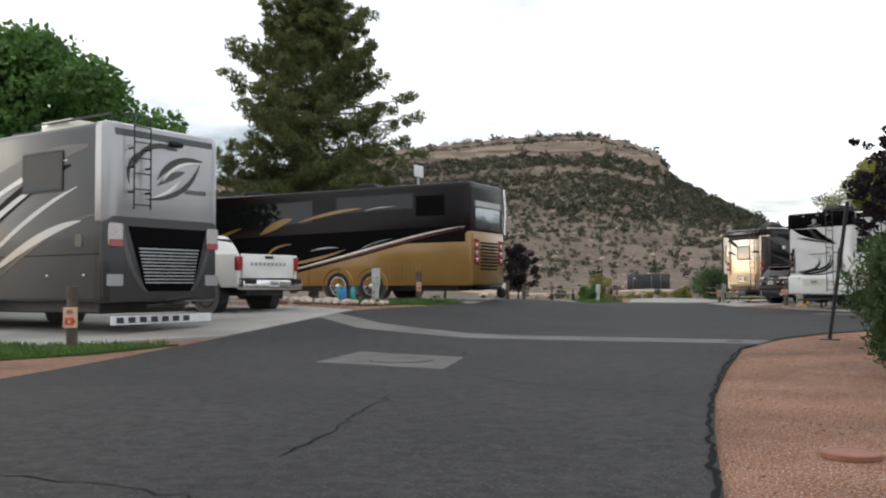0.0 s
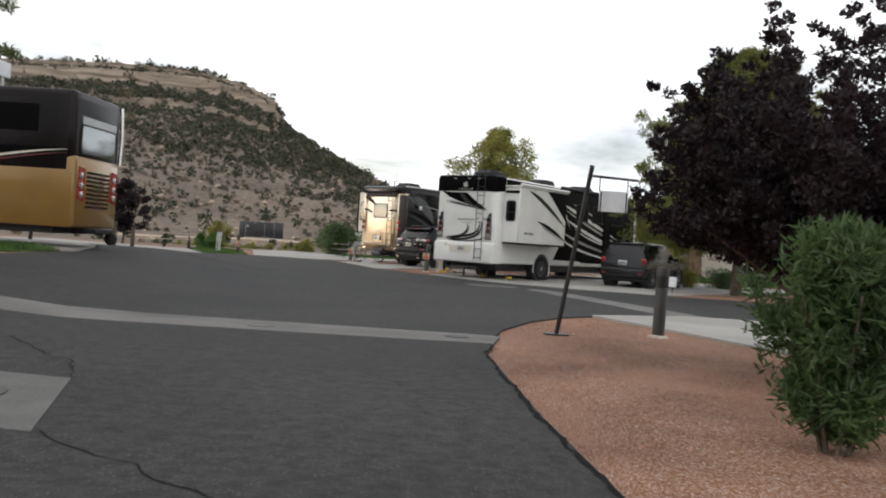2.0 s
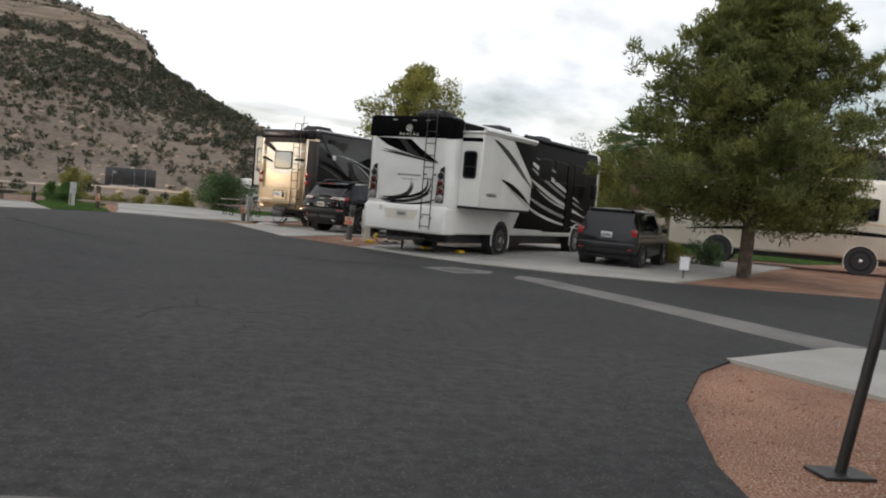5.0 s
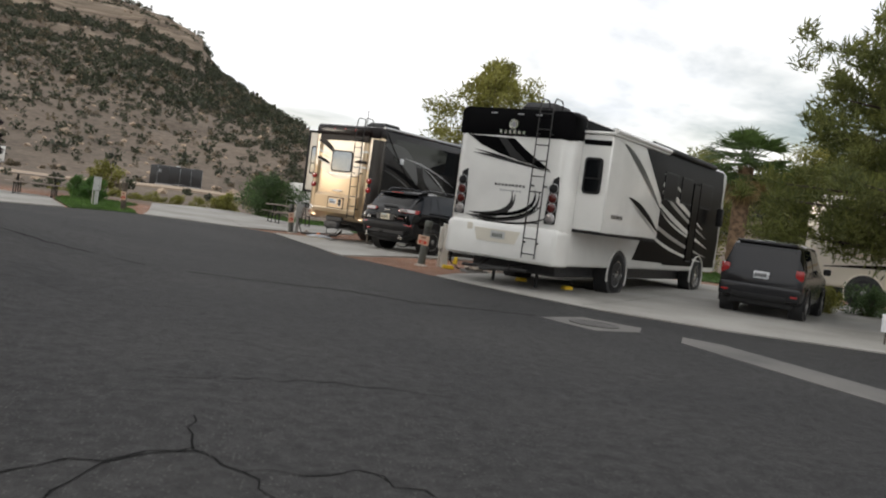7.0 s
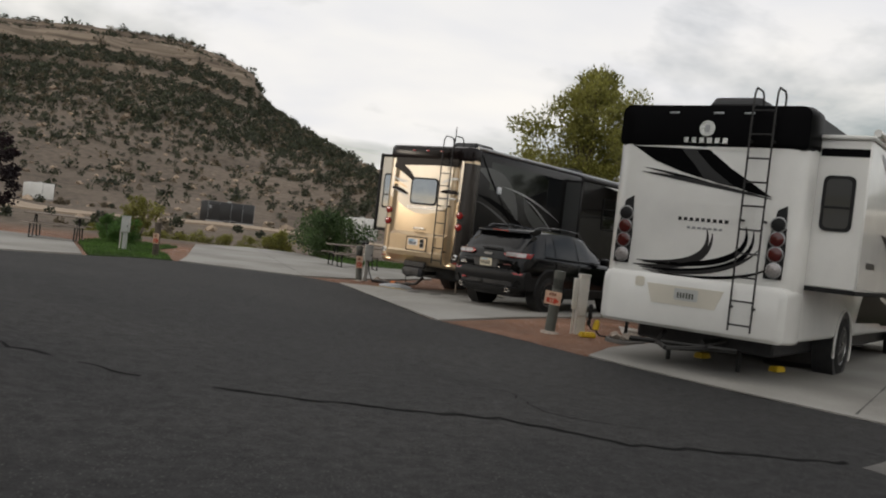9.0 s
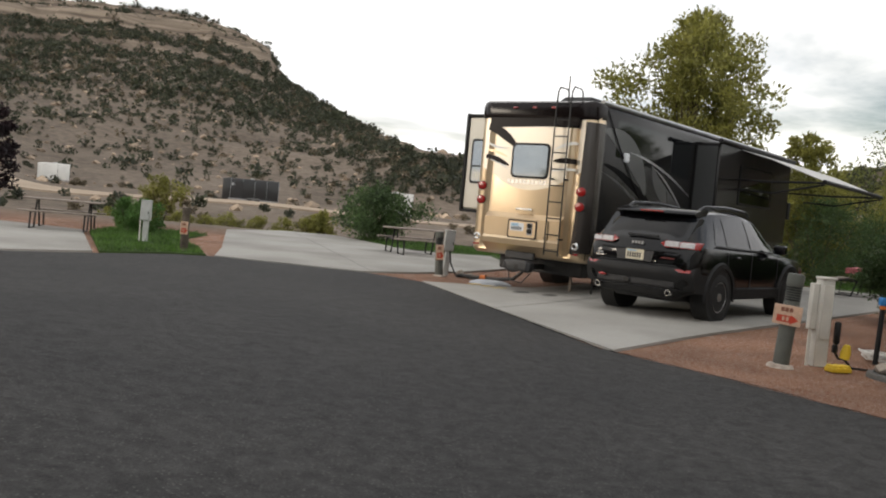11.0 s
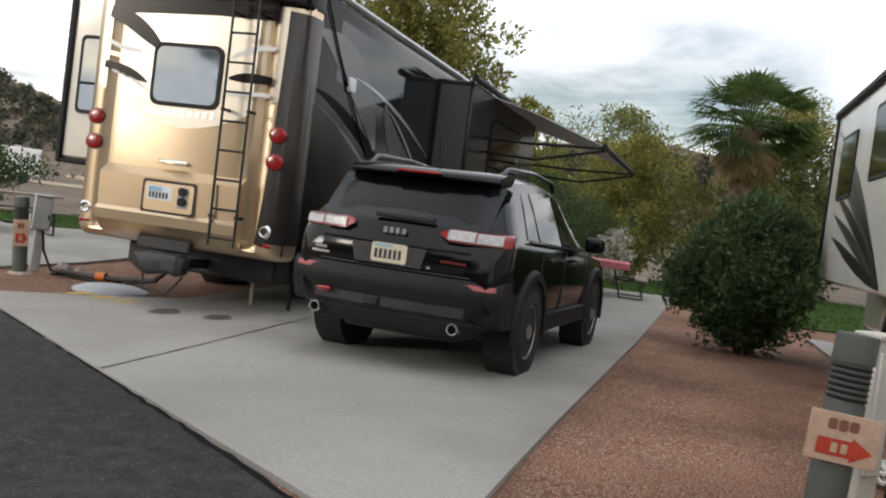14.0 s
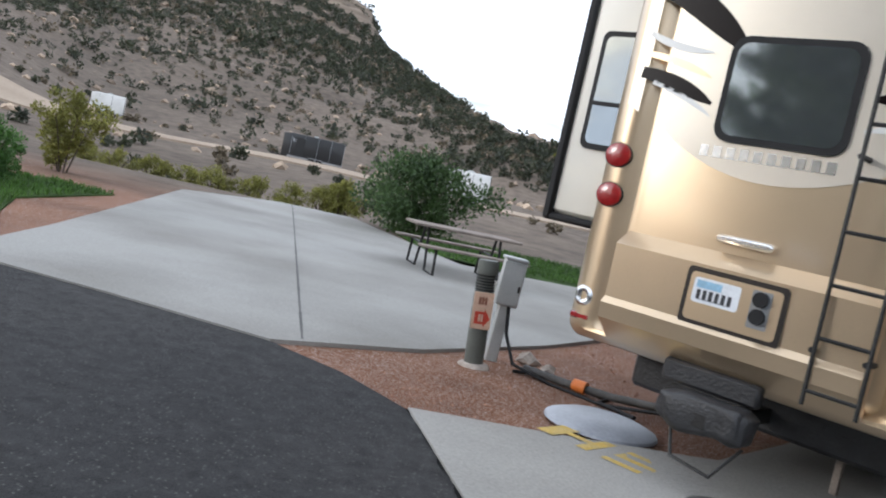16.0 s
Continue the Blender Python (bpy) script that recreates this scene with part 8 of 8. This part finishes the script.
part("filter", tube(nb(), [(0.26, -0.1, 0.50), (0.29, -0.11, 0.46), (0.38, -0.15, 0.26), (0.40, -0.16, 0.22)], 0.036, 10), "blue", tap, "blue in-line water filter")
part("hose_tail", tube(nb(), [(0.40, -0.16, 0.22), (0.45, -0.18, 0.1), (0.55, -0.1, 0.03)], 0.014, 7), "hose", tap)
rs = np.random.RandomState(9)
hp = []
for k in range(150):
    a = k * 0.42
    r = 0.2 + 0.06 * math.sin(k * 0.7) + 0.002 * (k % 30)
    hp.append((r * math.cos(a) * 1.3 + rs.normal() * 0.02, r * math.sin(a) + rs.normal() * 0.02, 0.02 + 0.11 * abs(math.sin(k * 0.21)) * rs.rand()))
coil = single("garden_hose", tube(nb(), hp, 0.011, 5), "hose", "tangled coil of white water hose on gravel", "hose")
coil.matrix_basis = pose(4.75, 44.75, hz(4.75, 44.75))
h2 = single("garden_hose", tube(nb(), [(0, 0, 0.02), (0.5, -0.1, 0.05), (1.1, -0.4, 0.02), (1.6, -0.9, 0.05), (1.5, -1.5, 0.03)], 0.014, 6), "hose", "white water hose leading to a motorhome", "hose")
h2.matrix_basis = pose(4.9, 44.7, hz(4.9, 44.7))
disc("sewer_ring", 4.15, 43.55, 0.33, "concrete_dk", 0.0, "grey concrete sewer ring in gravel", "sewer ring", 0.05)
disc("stepping_slab", 4.65, 44.15, 0.22, "rock", 0.0, "flat round stone slab in gravel", "slab", 0.03)
for k, (x, y, s) in enumerate(((4.0, 43.62, 0.11), (4.22, 43.56, 0.12), (4.12, 43.45, 0.10), (4.32, 43.68, 0.09), (-0.05, 53.35, 0.11), (0.12, 53.15, 0.07))):
    o = stones("rock", [(0, 0, 0.02)], [s], "rock", "pale loose stone beside a hook-up", "rock", 200 + k, "")
    o.matrix_basis = pose(x, y, hz(x, y) + (0.05 if y < 50 else 0.02))
for k in range(34):
    f = k / 33
    x, y = -6.6 - 4.6 * f + 0.25 * math.sin(k * 1.7), 26.9 + 2.0 * f + 0.3 * math.cos(k * 2.3)
    o = stones("border_rock", [(0, 0, 0)], [0.13 + 0.07 * math.sin(k * 3.1)], "rock", "pale border rock edging a grass strip", "rock", 300 + k, "")
    o["group"] = "border rocks"
    o.matrix_basis = pose(x, y, hz(x, y) + 0.06)
for k, (x, y, m) in enumerate(((-8.7, 29.2, "teal"), (-8.95, 29.1, "blue"), (-9.2, 29.25, "teal"))):
    o = single("water_filter", lathe(nb(), [(0.07, 0), (0.08, 0.05), (0.08, 0.36), (0.05, 0.42), (0.05, 0.46)], Matrix(), 14), m, "blue-green water filter canister standing by a pedestal", "water filter", group="water filters")
    o.matrix_basis = pose(x, y, hz(x, y) + 0.03)

# sewer hose and tow cover behind the gold motorhome
sh = single("sewer_hose", tube(nb(), [(0, 0, 0.05), (0.35, -0.25, 0.05), (0.7, -0.45, 0.06), (1.05, -0.75, 0.12), (1.2, -0.95, 0.3)], 0.034, 10), "iron", "ribbed grey sewer hose on gravel", "hose")
sh.matrix_basis = pose(-0.1, 53.0, hz(0, 53))
cp = single("hose_coupling", tube(nb(), [(0, 0, 0), (0.1, -0.07, 0.0)], 0.055, 12), "orange", "orange sewer hose coupling", "coupling")
cp.matrix_basis = pose(0.32, 52.72, hz(0.3, 52.7) + 0.06)
hg = single("extension_lead", tube(nb(), [(0, 0, 0.02), (0.3, 0.1, 0.02), (0.5, -0.1, 0.02), (0.8, -0.35, 0.03), (0.7, -0.5, 0.02), (0.95, -0.8, 0.03)], 0.017, 6), "plastic", "black power cord looped on the ground", "cord")
hg.matrix_basis = pose(-0.2, 52.9, hz(0, 52.9))
tow = root("tow_cover", "black vinyl cover over a folded tow bar", "tow cover", ground_pose(0.93, 50.65, 49))
bm = nb()
bmesh.ops.create_icosphere(bm, subdivisions=4, radius=1.0)
for v in bm.verts:
    n = noise.noise(v.co * 2.0) * 0.10
    q = [math.copysign(abs(c) ** 0.45, c) for c in v.co]
    v.co = Vector((0.05 + 0.29 * q[0] * (1 + n), -0.28 + 0.12 * q[1] * (1 + n), 0.47 + 0.11 * q[2] * (1 + n) + 0.02 * math.sin(5 * q[0]) * (q[2] < 0)))
part("cover", bm, "tarp", tow)
part("receiver", box(nb(), 0.02, 0.12, -0.40, 0.6, 0.40, 0.50, 0.01), "steel", tow)
part("safety_cable", tube(nb(), [(-0.15, -0.3, 0.4), (-0.05, -0.4, 0.2), (0.2, -0.38, 0.16), (0.3, -0.25, 0.35)], 0.012, 6), "steel", tow)
part("support_leg", box(nb(), 0.45, 0.50, 0.9, 0.94, 0.0, 0.5, 0.005), "table_wood", tow)
jug = single("gas_bottle", lathe(nb(), [(0.1, 0), (0.15, 0.03), (0.155, 0.22), (0.12, 0.3), (0.05, 0.32), (0.05, 0.38)], Matrix(), 20), "box_tan", "pale gas bottle standing under a motorhome", "gas bottle")
jug.matrix_basis = pose(2.95, 50.9, hz(3, 51) + 0.03)


def picnic_table(x, y, rz, top, label, cloth=False):
    t = root("picnic_table", label, "picnic table", pose(x, y, hz(x, y) + 0.02, 0, 0, rz), "picnic tables")
    for k in range(4):
        part("top_plank", box(nb(), -0.9, 0.9, -0.36 + 0.185 * k, -0.19 + 0.185 * k, 0.70, 0.74, 0.006), "table_wood", t)
    for s in (-1, 1):
        part("bench", box(nb(), -0.9, 0.9, s * 0.72 - 0.13, s * 0.72 + 0.13, 0.42, 0.455, 0.008), "table_wood", t)
        for u in (-0.62, 0.62):
            part("frame", tube(nb(), [(u, s * 0.1, 0.69), (u, s * 0.3, 0.02), (u, s * 0.78, 0.02), (u, s * 0.72, 0.41), (u, s * 0.2, 0.40)], 0.022, 7), "steel", t)
    if cloth:
        c = single("tablecloth", box(nb(), -0.96, 0.96, -0.44, 0.44, 0.742, 0.752, 0.003), "table_red", "red checked cloth on a picnic table", "tablecloth")
        for s in (-1, 1):
            part("drop", box(nb(), -0.96, 0.96, s * 0.44 - 0.004, s * 0.44 + 0.004, 0.6, 0.752, 0.002), "table_red", c)
        part("drop", box(nb(), -0.964, -0.956, -0.44, 0.44, 0.62, 0.752, 0.002), "table_red", c)
        c.matrix_basis = pose(x, y, hz(x, y) + 0.022, 0, 0, rz)
    return t


picnic_table(-1.0, 59.6, 20, "table_wood", "weathered picnic table on a dark steel frame")
picnic_table(11.1, 57.4, 55, "table_wood", "picnic table with a red cloth at a pad's end", True)
picnic_table(-9.9, 56.9, 10, "table_wood", "weathered picnic table beside a shrub")
